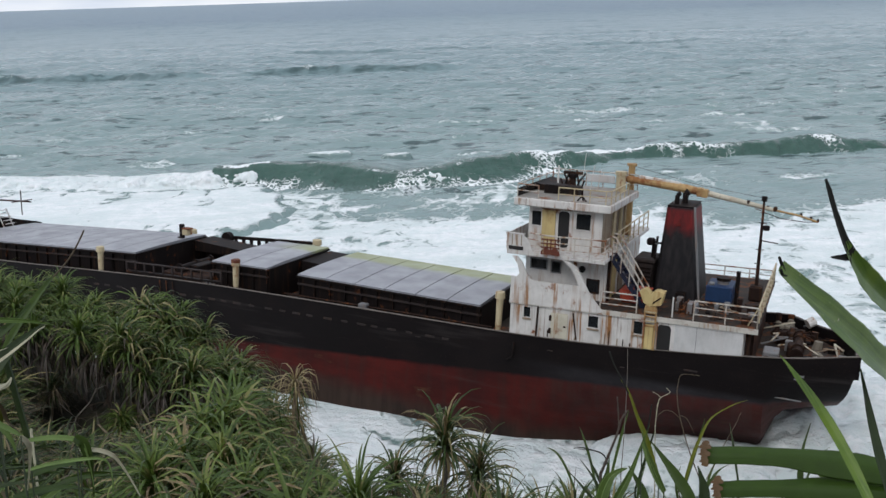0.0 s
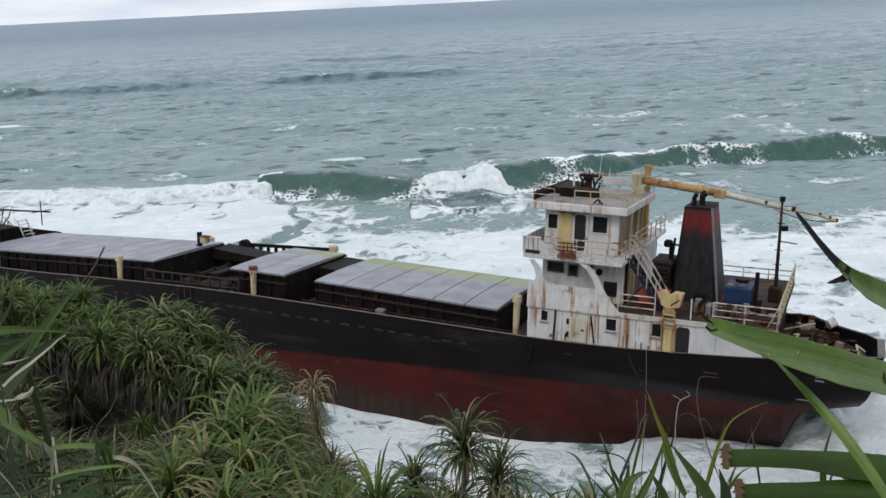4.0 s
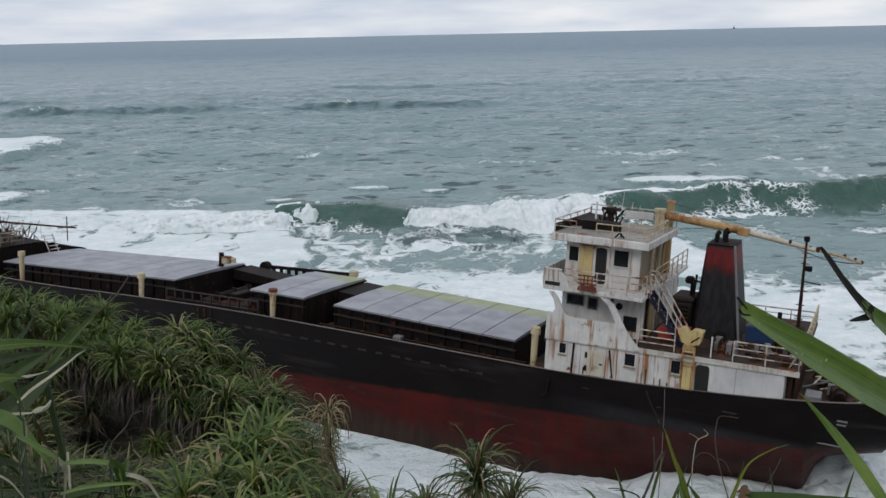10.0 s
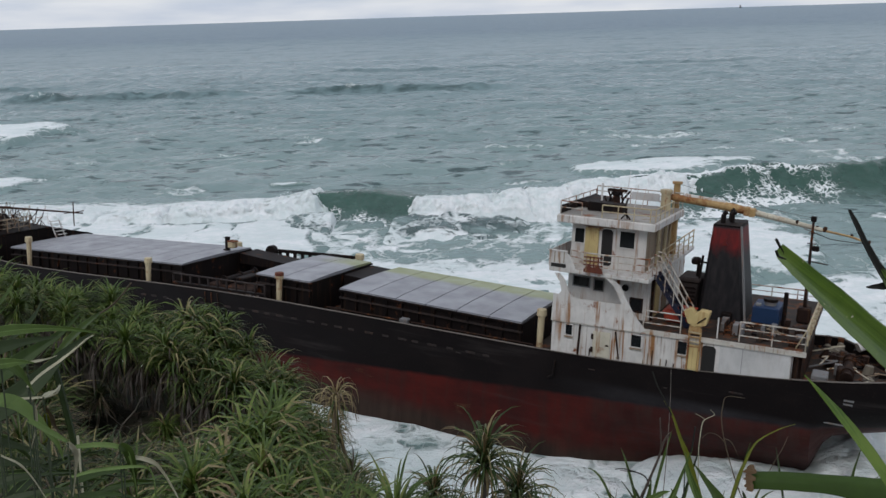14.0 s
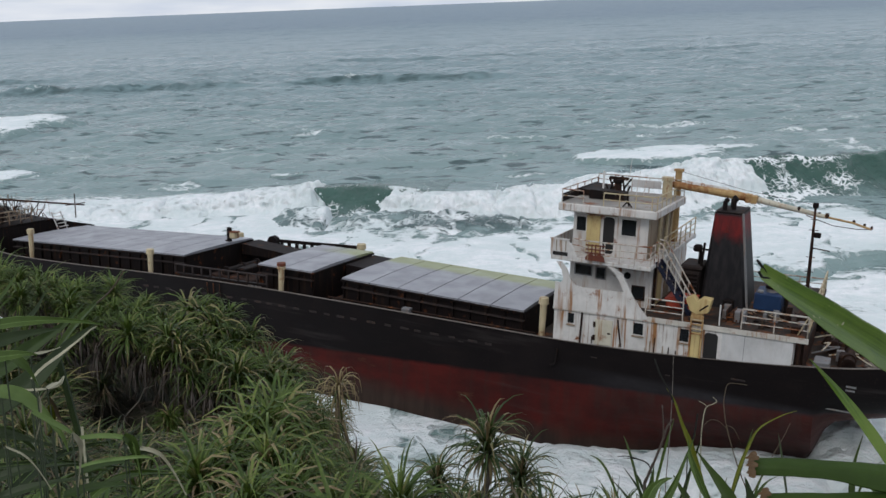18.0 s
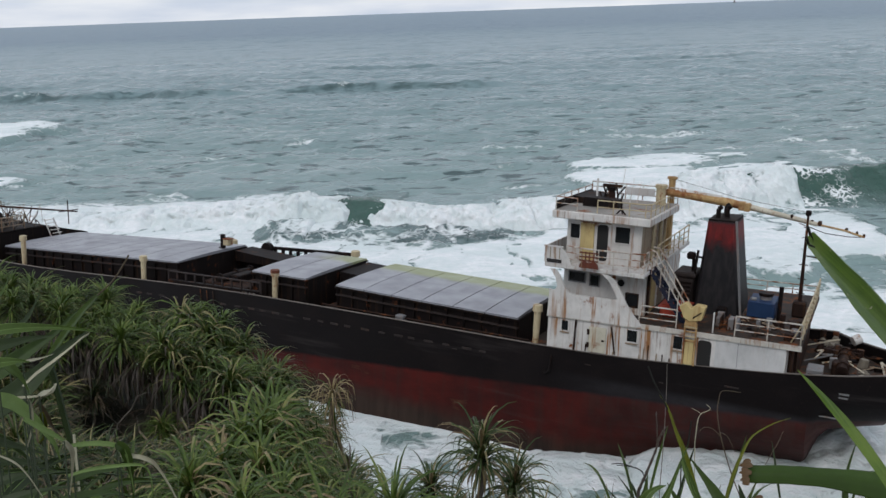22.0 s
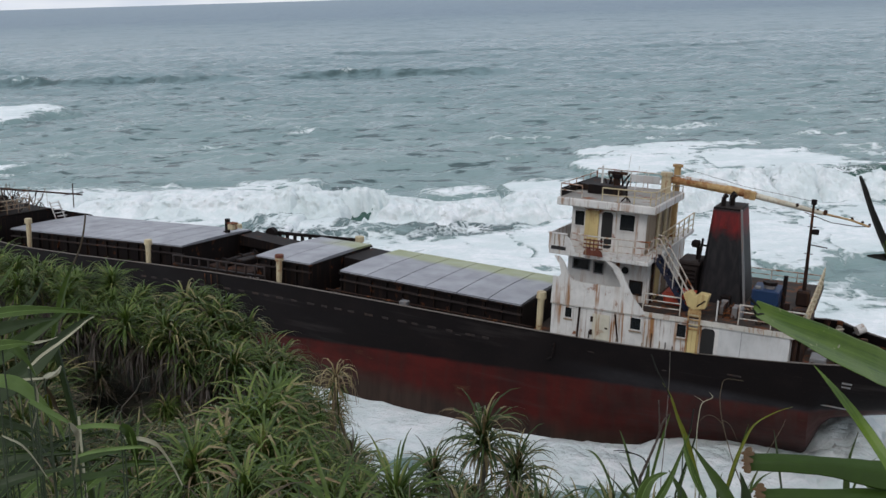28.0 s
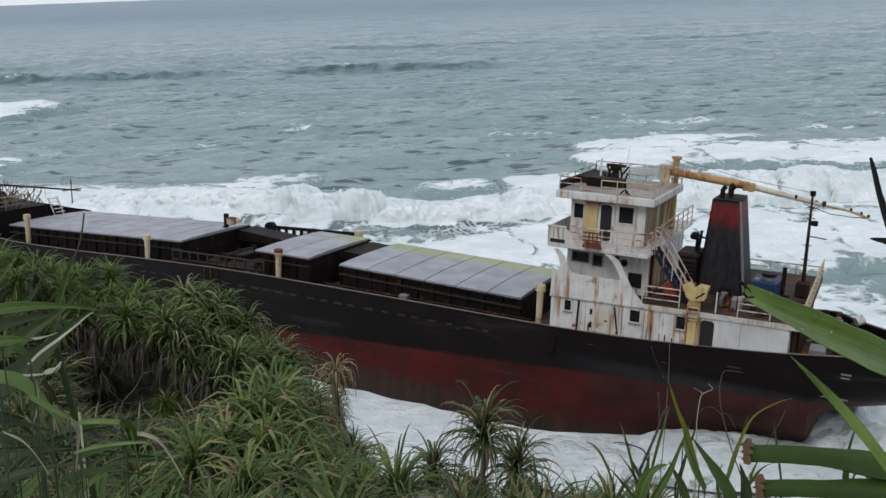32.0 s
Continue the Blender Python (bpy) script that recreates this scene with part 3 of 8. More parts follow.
gz = ground_z(gx, gy) + 0.35 * (fbm(gx * 0.5, gy * 0.5, 4) - 0.5)
tagged(grid_mesh("ground", gx, gy, gz, SOIL), "dark overgrown soil of a steep coastal hillside", "ground", kind="structure")

# ---- the sea: one sheet to the horizon, which drifts shorewards with its swell and foam ----
SEA_RUN = 24.0


SWELLS = ((254.0, -150.0, 40.0, 1.5, 6.0), (300.0, -170.0, -50.0, 1.0, 7.0), (172.0, -150.0, -58.0, 0.9, 5.0), (350.0, -60.0, 160.0, 0.8, 8.0))


def swell_line(x, y, y0, x0, x1, amp, wob):
    """Where the crest of a long swell runs, and how high it stands along it."""
    c = y0 + wob * (fbm(x * 0.03 + y0, x * 0 + 3.0, 5, 0.6) - 0.5) * 3
    along = smooth(x0, x0 + 30, x) * smooth(x1, x1 - 40, x) * np.clip(2.6 * fbm(x * 0.045 + y0, y * 0.05, 5, 0.62) - 0.6, 0.25, 2)
    return c, along


def swell(x, y):
    """Height of the open sea at a place on the sheet."""
    d = np.hypot(x, y)
    far = smooth(60, 160, y)
    h = 0.34 * np.sin((y + 9 * (fbm(x * 0.012, y * 0.004, 2) - 0.5) * 4) * 2 * np.pi / 41.0) * far
    h = h + 1.15 * (fbm(x * 0.05, y * 0.11, 4, 0.55) - 0.5) * (0.5 + 0.5 * far)
    chop = fbm(x * 0.13 + 40 + 0.8 * vnoise(x * 0.4, y * 0.4), y * 0.30, 3, 0.5)
    h = h + (0.75 * (1 - np.abs(2 * chop - 1)) ** 2 - 0.3) * (0.35 + 0.65 * far)
    # long swells standing up outside the break
    for sw in SWELLS:
        c, along = swell_line(x, y, *sw)
        s = (y - c) / np.where(y < c, 1.5, 5.0)
        h = h + 1.25 * sw[3] * along * np.exp(-s * s)
    return h * smooth(3500, 900, d)


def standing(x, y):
    """Where the shade of a long swell's face is painted dark, 0 to 1."""
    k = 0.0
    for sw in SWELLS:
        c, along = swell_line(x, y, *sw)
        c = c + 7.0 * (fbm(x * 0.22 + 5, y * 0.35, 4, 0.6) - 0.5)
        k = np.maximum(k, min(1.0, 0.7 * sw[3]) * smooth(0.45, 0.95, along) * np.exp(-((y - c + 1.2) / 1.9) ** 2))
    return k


def foam_amount(x, y):
    """How much foam lies on the sheet, 0 to 1, at the start."""
    n1 = fbm(x * 0.035 + 3, y * 0.05, 4)
    n2 = fbm(x * 0.12 + 9, y * 0.2, 3)
    n3 = fbm(x * 0.26 + 2, y * 0.26, 4, 0.6)
    edge = 96 + 14 * (n1 - 0.5) + 9 * smooth(-18, -40, x) + 6 * smooth(20, 45, x)
    surf = smooth(edge + 3, edge - 6, y)
    base = 0.50 + 0.7 * (n2 - 0.5) + 0.5 * (n1 - 0.5)
    # thick white where the shoreward half of the lane has been churned, thinner green water under the wave
    base = base + 0.34 * smooth(84 + 10 * (n1 - 0.5), 78 + 10 * (n1 - 0.5), y) + 0.5 * (n3 - 0.5)
    base = base + 0.7 * smooth(-12, -24, x) * smooth(55, 72, y) - 0.40 * smooth(12, 24, x) * smooth(70, 84, y)
    base = base - 0.12 * smooth(60, 46, y)
    f = surf * np.clip(base, 0, 1.1)
    # old foam left by earlier waves, out to the left, and faint caps far out
    f = np.maximum(f, 0.55 * smooth(0.70, 0.80, fbm(x * 0.09, y * 0.16 + 4, 3)) * smooth(300, 120, y))
    # small caps where a swell feathers
    c, along = swell_line(x, y, *SWELLS[0])
    f = np.maximum(f, 0.62 * smooth(1.05, 1.35, along) * np.exp(-((y - c + 0.4) / 1.0) ** 2))
    return f


rows_d = [4.0]
while rows_d[-1] < 4950:
    rows_d.append(rows_d[-1] + max(0.62, min(rows_d[-1] * 0.0065, 60)) * (0.6 if 120 < rows_d[-1] < 340 else 1.0))
aa = np.radians(np.concatenate([np.linspace(-88, -42, 12)[:-1], np.linspace(-42, 42, 401), np.linspace(42, 88, 12)[1:]]))
dd = np.array(rows_d)
A_, D_ = np.meshgrid(aa, dd)
sx = np.sin(A_) * D_ * 1.25
sy = np.cos(A_) * D_ * 1.0 + 20.0
sz = swell(sx, sy) * smooth(20, 60, sy) - 0.0
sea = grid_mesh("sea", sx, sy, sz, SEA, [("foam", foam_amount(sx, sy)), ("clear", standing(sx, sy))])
tagged(sea, "grey-green sea with swell, surf and streaks of foam", "sea", kind="structure")


# ---- the breaking wave: lengths of its green ridge, the white bank it tumbles into, and the foam it leaves ----
CREST_X = [-90, -50, -25, -15, -5, 5, 15, 25, 35, 50, 90]
CREST_T = [0, 6, 12, 18, 25, 32]
CREST_Y = [
    [112, 107, 103.6, 105.0, 101.0, 99.5, 103.5, 108.4, 109.5, 109, 116],
    [110, 104, 100, 101.2, 99.2, 97.0, 98.2, 103.0, 104.5, 104.5, 112],
    [106, 97, 94.8, 96.5, 95.3, 94.5, 93.5, 96.0, 98.0, 97.5, 106],
    [101, 93, 92.3, 92.5, 91.3, 88.8, 88.0, 89.8, 92.0, 94.0, 101],
    [98, 92.5, 89.5, 87.0, 86.0, 84.5, 85.4, 87.0, 89.5, 91.0, 97],
    [95, 92, 87.5, 82.8, 80.3, 81.7, 83.7, 83.6, 83.2, 83.0, 92],
]
CREST_RISE = [-0.1, 0.0, 0.0, 0.0, 0.0, 0.0]
CREST_RISE_FAR = [-1.6, -0.7, 0.35, 0.3, 0.0, -0.3]


def crest_at(x, t):
    """How far out the crest lies at x after t seconds, eased along its length."""
    line = [np.interp(t, CREST_T, [row[k] for row in CREST_Y]) for k in range(len(CREST_X))]
    return float(np.mean([np.interp(x + o, CREST_X, line) for o in (-6, -4, -2, 0, 2, 4, 6)]))


def crest_h(x):
    x = np.asarray(x)
    return np.interp(x, [-90, -30, -22, -15, -9, -3, 1, 6, 12, 20, 30, 40, 60, 90], [1.2, 1.6, 1.9, 2.75, 2.5, 1.7, 1.6, 2.1, 2.7, 2.9, 3.2, 3.2, 2.6, 1.5]) + 0.8 * (fbm(x * 0.16 + 2, x * 0, 3) - 0.5)


# the second at which each stretch of the crest goes white
BREAK_X = [-90, -25, -21, -18, -14.4, -11.5, -9, -7.2, -5.2, -3, -0.5, 2, 6, 10, 13, 16, 19, 23, 27, 33, 37, 42, 48, 60, 90]
BREAK_T = [-15, -12, -5, 3, 12, 18.5, 21.3, 21.8, 18.5, 12, 6.5, -0.6, -1.2, 1, 5, 8, 10, 11.5, 13.5, 16, 18.5, 24, 28, 31, 33]
SEG = 4.0
wave_pieces = []
RIDGE_S = np.array([-17, -14, -11, -8.5, -6.5, -5, -3.8, -2.8, -2, -1.3, -0.7, -0.2, 0.2, 0.6, 1.0, 1.4, 1.8, 2.2, 2.7, 3.2, 3.8, 4.5, 5.3, 6.3, 7.5, 9.0])
RIDGE_H = np.array([-0.30, -0.10, 0.03, 0.18, 0.36, 0.53, 0.68, 0.81, 0.90, 0.96, 0.99, 1.0, 0.985, 0.93, 0.84, 0.735, 0.63, 0.53, 0.425, 0.335, 0.245, 0.165, 0.095, 0.03, -0.07, -0.30])


def wave_ridge(x0):
    u = np.linspace(-1.8, SEG + 1.8, 36)
    U, S_ = np.meshgrid(u, RIDGE_S)
    X = x0 + U
    prof = np.repeat(RIDGE_H[:, None], len(u), 1)
    core = np.exp(-(S_ / 5.0) ** 2)
    rough = 0.5 + 0.7 * smooth(18, 28, X)
    Z = prof * crest_h(X) + core * rough * ((fbm(X * 0.22 + 6, S_ * 0.22 + 1, 3) - 0.5) * 1.5 + (fbm(X * 0.7 + 2, S_ * 0.9 + 3, 3, 0.55) - 0.5) * 0.75 + (fbm(X * 2.1 + 4, S_ * 2.6, 3, 0.6) - 0.5) * 0.22)
    Y = -S_ * (0.92 + 0.35 * fbm(X * 0.15, X * 0 + 8, 2)) + 2.6 * (fbm(X * 0.12 + 9, X * 0 + 2, 3) - 0.5) + 0.8 * (fbm(X * 0.5 + 9, S_ * 0.4, 3) - 0.5)
    Z = Z - 3.0 * smooth(0.6, 1.8, np.abs(U - SEG / 2) - SEG / 2)
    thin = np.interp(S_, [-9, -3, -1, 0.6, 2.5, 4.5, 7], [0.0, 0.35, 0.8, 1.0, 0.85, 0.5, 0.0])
    fo = np.interp(S_, [-9, -2, -0.5, 0.1, 0.7, 1.5, 3.5, 5.5, 9], [0.22, 0.3, 0.46, 0.54, 0.38, 0.30, 0.50, 0.66, 0.70])
    fo = fo + 0.75 * (fbm(X * 0.16 + 5, S_ * 0.14, 3) - 0.5) - 0.05 * smooth(16, 26, X) + 0.85 * smooth(13, 17, X) * smooth(38, 33, X) * smooth(-5.5, -3.8, S_) * smooth(-0.2, -1.2, S_) + 0.5 * smooth(-23, -20, X) * smooth(-14.5, -17, X) * smooth(-3.0, -1.5, S_) * smooth(0.6, -0.2, S_) + 0.22 * smooth(-9, -12, X) * smooth(-20, -16, X) * smooth(1, 4, S_)
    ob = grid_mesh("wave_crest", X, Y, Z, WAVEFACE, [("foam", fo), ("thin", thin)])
    return tagged(ob, "steep green face of a breaking wave with a feathering lip", "wave", "breaking wave along the shore")


def spray(k, xm, hc, count=110):
    """Flecks of spray thrown up along a bank of white water, joined into one mesh."""
    rnd = np.random.RandomState(100 + k)
    up = np.abs(rnd.normal(0, 0.34, count))
    c = np.stack([xm + rnd.uniform(-SEG * 0.7, SEG * 0.7, count), rnd.normal(-0.4, 0.9, count), hc * (0.95 - 0.35 * float(smooth(-13, -21, np.array(xm)))) + up * (1 - 0.6 * float(smooth(-13, -21, np.array(xm))))], -1)
    size = rnd.uniform(0.015, 0.07, count) * np.clip(1.3 - up, 0.3, 1)
    tet = np.array([[1, 1, 1], [1, -1, -1], [-1, 1, -1], [-1, -1, 1]]) * 0.8
    v = (c[:, None] + tet[None] * size[:, None, None] * rnd.uniform(0.5, 1.4, (count, 4, 3))).reshape(-1, 3)
    f = [(4 * q + a_, 4 * q + b_, 4 * q + c_) for q in range(count) for a_, b_, c_ in ((0, 1, 2), (0, 3, 1), (0, 2, 3), (1, 3, 2))]
    me = bpy.data.meshes.new("spray")
    me.from_pydata(v.tolist(), [], f)
    me.materials.append(FOAM)
    return tagged(new("spray", me), kind="stuff")


BANK_S = np.concatenate([np.linspace(-10, -3, 12)[:-1], np.linspace(-3, 5.2, 34), np.linspace(5.2, 13, 16)[1:]])
BANK_H = np.interp(BANK_S, [-10, -8, -6, -4, -2.4, -1, 0, 1, 2, 2.9, 3.6, 4.1, 4.5, 4.9, 5.5, 6.5, 8, 13], [-0.3, 0.02, 0.24, 0.52, 0.82, 1.0, 1.06, 1.07, 1.02, 0.9, 0.72, 0.53, 0.34, 0.2, 0.1, 0.03, -0.3, -0.6])
BANK_F = np.interp(BANK_S, [-10, -7, -4.5, -2.5, -1, 4.2, 5.4, 8, 13], [0.2, 0.4, 0.66, 0.95, 1.25, 1.25, 0.8, 0.3, 0.3])


def white_bank(x0, k):
    """A length of the broken crest: a lumpy white roller, steep to the shore, with a long back."""
    u = np.linspace(-SEG * 1.25, SEG * 1.25, 66)
    U, S_ = np.meshgrid(u, BANK_S)
    X = x0 + SEG / 2 + U
    L_ = np.repeat(np.concatenate([[0], np.cumsum(np.hypot(np.diff(BANK_S), 2.5 * np.diff(BANK_H)))])[:, None], len(u), 1)
    # about the last green stretch the roller only spills from the top; the hollow before it is painted dark for shade
    slot = smooth(4.0, 1.0, np.abs(x0 + SEG / 2 + 8)) * smooth(0.4, 3.4, S_)
    hollow = smooth(-20.5, -14, X + 5 * (fbm(X * 0.5, S_ * 0.5 + 3, 3) - 0.5)) * smooth(12, 7, X)
    ragged = np.abs(U) / (SEG * 1.25) + 0.95 * slot + 1.0 * (fbm(X * 0.55 + 3 * k, L_ * 0.45 + 1, 4, 0.6) - 0.5)
    env = smooth(1.0, 0.25, ragged)
    big = fbm(X * 0.30 + 3, L_ * 0.33 + 1, 3)
    mid = 1 - np.abs(2 * fbm(X * 0.75 + 7, L_ * 0.75 + 5, 3, 0.6) - 1)
    fine = fbm(X * 2.4 + 1, L_ * 2.4 + 2, 4, 0.62)
    core = np.interp(S_, [-9, -3, 0, 3.6, 5.4], [0.1, 0.55, 1, 1, 0.15])
    lump = 1.5 * (big - 0.5) + 1.0 * (mid - 0.7) + 0.65 * (fine - 0.5)
    left = smooth(-13, -21, X)
    H = np.repeat(BANK_H[:, None], len(u), 1) * (crest_h(X) + 0.15) * (0.8 + 0.4 * fbm(X * 0.14 + 21, X * 0, 2)) * (1 - 0.32 * left)
    Z = (H + core * lump * (0.62 - 0.3 * left)) * env - 1.0 * (1 - env) + 0.65 * smooth(4.0, 1.0, np.abs(x0 + SEG / 2 + 8)) * np.exp(-((S_ - 0.2) / 1.3) ** 2) * smooth(5.0, 3.5, np.abs(U))
    skirt = np.interp(S_, [4.0, 5.2, 7, 9.5, 11.5, 13], [-1.5, 1.15, 0.95, 0.6, 0.2, -0.6]) + 0.9 * (fbm(X * 0.55 + 8, S_ * 0.6, 4, 0.6) - 0.5) - 2.0 * smooth(1.0, 1.25, np.abs(U) / SEG)
    Z = np.where(S_ > 4.0, np.maximum(Z, skirt * hollow - 0.6 * (1 - hollow)), Z)
    Y = -S_ * (0.95 + 0.3 * fbm(X * 0.2, X * 0 + 8, 2)) + 2.6 * (fbm(X * 0.12 + 9, X * 0 + 2, 3) - 0.5) - core * lump * 0.9
    fo = np.repeat(BANK_F[:, None], len(u), 1) * (0.62 + 0.72 * fbm(X * 0.3 + 5, L_ * 0.3, 4, 0.6)) * (0.72 + 0.28 * smooth(0.1, 0.5, env))
    # fore: shade of the trough before the roller, painted through clear
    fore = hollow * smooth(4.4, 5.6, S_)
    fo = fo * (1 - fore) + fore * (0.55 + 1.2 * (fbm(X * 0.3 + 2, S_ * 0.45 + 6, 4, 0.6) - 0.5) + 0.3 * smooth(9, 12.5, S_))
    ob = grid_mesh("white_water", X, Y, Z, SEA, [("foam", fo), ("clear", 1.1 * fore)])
    xm = x0 + SEG / 2
    spray(k, xm, float(crest_h(xm))).parent = ob
    return tagged(ob, "tumbling bank of white water on the breaking wave", "wave", "breaking wave along the shore")


def foam_sheet(name, cx, cy, wx, wy, k, most, label, group, drop=0.95):
    """A ragged field of foam on the water, thinning to lace at its rim."""
    U, V = np.meshgrid(np.linspace(-1, 1, 40), np.linspace(-1, 1, 50))
    X, Y = cx + U * wx, cy + V * wy
    r = np.sqrt(U * U + V * V) * 0.6 + 0.4 * np.maximum(np.abs(U), np.abs(V)) + 0.55 * (fbm(X * 0.25 + k, Y * 0.25 + 7, 3) - 0.5)
    edge = smooth(0.95, 0.30, r)
    fo = edge * most * (0.62 + 0.8 * fbm(X * 0.12 + k * 3.3, Y * 0.10 + 1, 3))
    Z = 0.4 * (fbm(X * 0.28 + k * 5 + 2, Y * 0.3, 4, 0.6) - 0.45) * edge - drop * smooth(0.5, 0.04, fo)
    ob = grid_mesh(name, X, Y, Z, SEA, [("foam", fo)])
    return tagged(ob, label, "foam", group)


for k in range(40):
    x0 = -78 + SEG * k
    xm = x0 + SEG / 2
    wash = None
    if k % 2 == 0:
        wash = foam_sheet("foam_wash", xm, -15.5 if xm < -18 else -22.0 if xm < 12 else -18.5, SEG * 2.4, 16.0 if xm < -18 else 13.0, k, 1.1 if -18 < xm < 14 else 1.15 if xm > 14 else 1.45, "field of churned white foam before the wave", "foam before the wave")
    wave_pieces.append((xm, wave_ridge(x0), white_bank(x0, k), wash))

# old foam lying on the water behind the wave and out to sea: place, size and the second from which it lies there
foam_patches = []
for k, (px, py, wx, wy, ton) in enumerate(((33, 98.5, 3.6, 1.5, -12), (36, 120, 12, 3.0, 2), (29, 116.5, 15, 6.5, 7), (40, 109, 17, 10, 17), (26, 108, 13, 10, 16), (54, 106, 14, 12, 23), (-20, 102, 8, 4.5, 10), (-26, 98, 9, 5, 14), (13, 96, 9, 6, 17), (2, 96, 8, 5, 22), (-36, 103, 16, 7, -9), (-52, 104, 16, 9, -9), (-90, 173, 19, 19, 0), (-64, 119, 9, 6, 4), (-10, 121, 5, 2.0, -9), (0, 118, 3.5, 1.4, -9), (-20, 113, 4.5, 1.6, 4))):
    foam_patches.append((foam_sheet("spent_foam", px, py, wx, wy, 40 + k, 1.15 if wx > 8 else 0.66, "lace of spent foam lying on the open water", "spent foam", 2.0 if py > 140 else 0.95), ton, 0.9 if py > 140 else -0.32 if wx < 6 else 0.0))


# ---- white water heaped against the hull ----
def foam_mound(rx, ry, h, k):
    """A heap of churned white water, lumpy all over, sinking under the surface at its rim."""
    U, V = np.meshgrid(np.linspace(-1, 1, 44), np.linspace(-1, 1, 44))
    X, Y = U * rx, V * ry
    r = np.hypot(U, V) + 0.35 * (fbm(X * 0.5 + k * 9, Y * 0.5 + 4, 3) - 0.5)
    dome = smooth(1.0, 0.15, r)
    lump = 0.9 * (fbm(X * 0.7 + k * 3, Y * 0.7, 3) - 0.5) + 0.8 * (1 - np.abs(2 * fbm(X * 1.5 + k, Y * 1.5 + 8, 3, 0.6) - 1)) - 0.5 + 0.3 * (fbm(X * 4 + k, Y * 4, 3, 0.6) - 0.5)
    Z = h * dome + lump * (0.35 + 0.5 * dome) * smooth(1.05, 0.7, r) * min(1.0, 0.4 + 0.4 * h) - 0.8 * smooth(0.75, 1.05, r)
    fo = 0.42 + (0.8 if h > 0.9 else 0.42) * smooth(1.0, 0.45, r) + 0.7 * (fbm(X * 0.5 + k, Y * 0.5 + 2, 3) - 0.5) + (0.3 if k < 7 else 0.05)
    ob = grid_mesh("surge_foam", X, Y, Z, SURGE, [("foam", fo)])
    return tagged(ob, "white surge heaped against the ship's side", "foam", "surge along the hull")


surges = []
for k, (lx, ly, wz, rx, ry, h, turn) in enumerate(((14.6, 3.0, 0.0, 4.2, 3.4, 1.5, 0), (13.4, 5.0, 0.1, 3.4, 3.4, 1.9, 20), (17.0, 4.0, 0.0, 5.0, 4.5, 1.2, -10), (17.5, 9.0, 0.0, 6.0, 6.0, 1.0, 0), (9.0, 0.5, 0.62, 5.0, 3.0, 0.3, 12), (3.0, -1.4, -0.1, 5.2, 2.8, 0.3, 6), (-3.5, -2.0, -0.6, 5.0, 2.0, 0.4, 0), (-10.0, -2.4, -0.85, 5.0, 2.2, 0.4, 0), (-16.0, -2.4, -0.9, 5.0, 2.2, 0.4, 0))):
    ob = foam_mound(rx, ry, h, k + 1)
    place = Vector((5.156 + 0.87538 * lx + 0.47947 * ly, 38.409 - 0.48302 * lx + 0.87272 * ly, wz))
    surges.append((ob, place, turn - 28.9, k))
    ob.matrix_world = pose(*place, 0, 0, turn - 28.9)


# ---- a ship far out on the horizon ----
far_bm = slab([(-26, 0), (24, 0), (30, 7), (-28, 6)], "y", -4, 4)
far_ship = tagged(part("distant_ship", far_bm, GREYPAINT), "small dark ship far out on the horizon", "ship")
part("superstructure", one_box(-22, -8, -4, 4, 5, 18), GREYPAINT, far_ship)
part("funnel", one_box(-20, -15, -2, 2, 18, 24), BROWN, far_ship)
far_ship.matrix_world = pose(1423, 4058, 0, 0, 0, 60)
far_ship.scale = (0.6, 0.6, 0.6)

# ---- the grounded coaster: x runs aft, y to the seaward side, z up ----
MID = 4.8
ship = new("cargo_ship")
ship.matrix_world = Matrix(((0.87538, 0.47947, 0.06173, 5.156), (-0.48302, 0.87272, 0.07105, 38.409), (-0.01981, -0.09201, 0.99556, 5.609), (0, 0, 0, 1)))
tagged(ship, "rusty black and red cargo ship aground in surf, listing seaward", "ship")
SHEER_X = [-56, -50, -41.4, -34, -28, -20, -10, 0, 4, 7.2, 11, 13, 15.6]
SHEER_Z = [0.2, -0.5, -1.14, -0.85, -0.50, -0.15, -0.05, 0.0, 0.13, 0.37, 0.72, 1.0, 1.42]


def sheer(x):
    return float(sum(np.interp(x + d, SHEER_X, SHEER_Z) for d in (-1.6, -0.8, 0, 0.8, 1.6)) / 5) if x < 14 else float(np.interp(x, SHEER_X, SHEER_Z))


def keel(x):
    if x < 11.4:
        return -7.6
    if x < 13.2:
        return -7.6 + 4.95 * math.sin((x - 11.4) / 1.8 * math.pi / 2) ** 0.55
    return -2.65 + (x - 13.2) * 0.28


def rail_half(x):
    if x < -42:
        return MID * math.sqrt(max(0.0004, 1 - ((-42 - x) / 14.2) ** 2))
    return MID - 0.35 * sstep(13.0, 15.6, x)


def far_share(x):
    """The seaward quarter is rounded off towards the stern."""
    return float(np.interp(x, [11.6, 12.5, 13.5, 14.6, 15.2, 15.6], [1.0, 0.93, 0.56, 0.12, -0.18, -0.42]))


def far_drop(x):
    """How much lower the seaward rail stands round the quarter."""
    return 0.5 * sstep(9.8, 11.2, x) * (1 - 0.8 * sstep(13.2, 15.6, x))


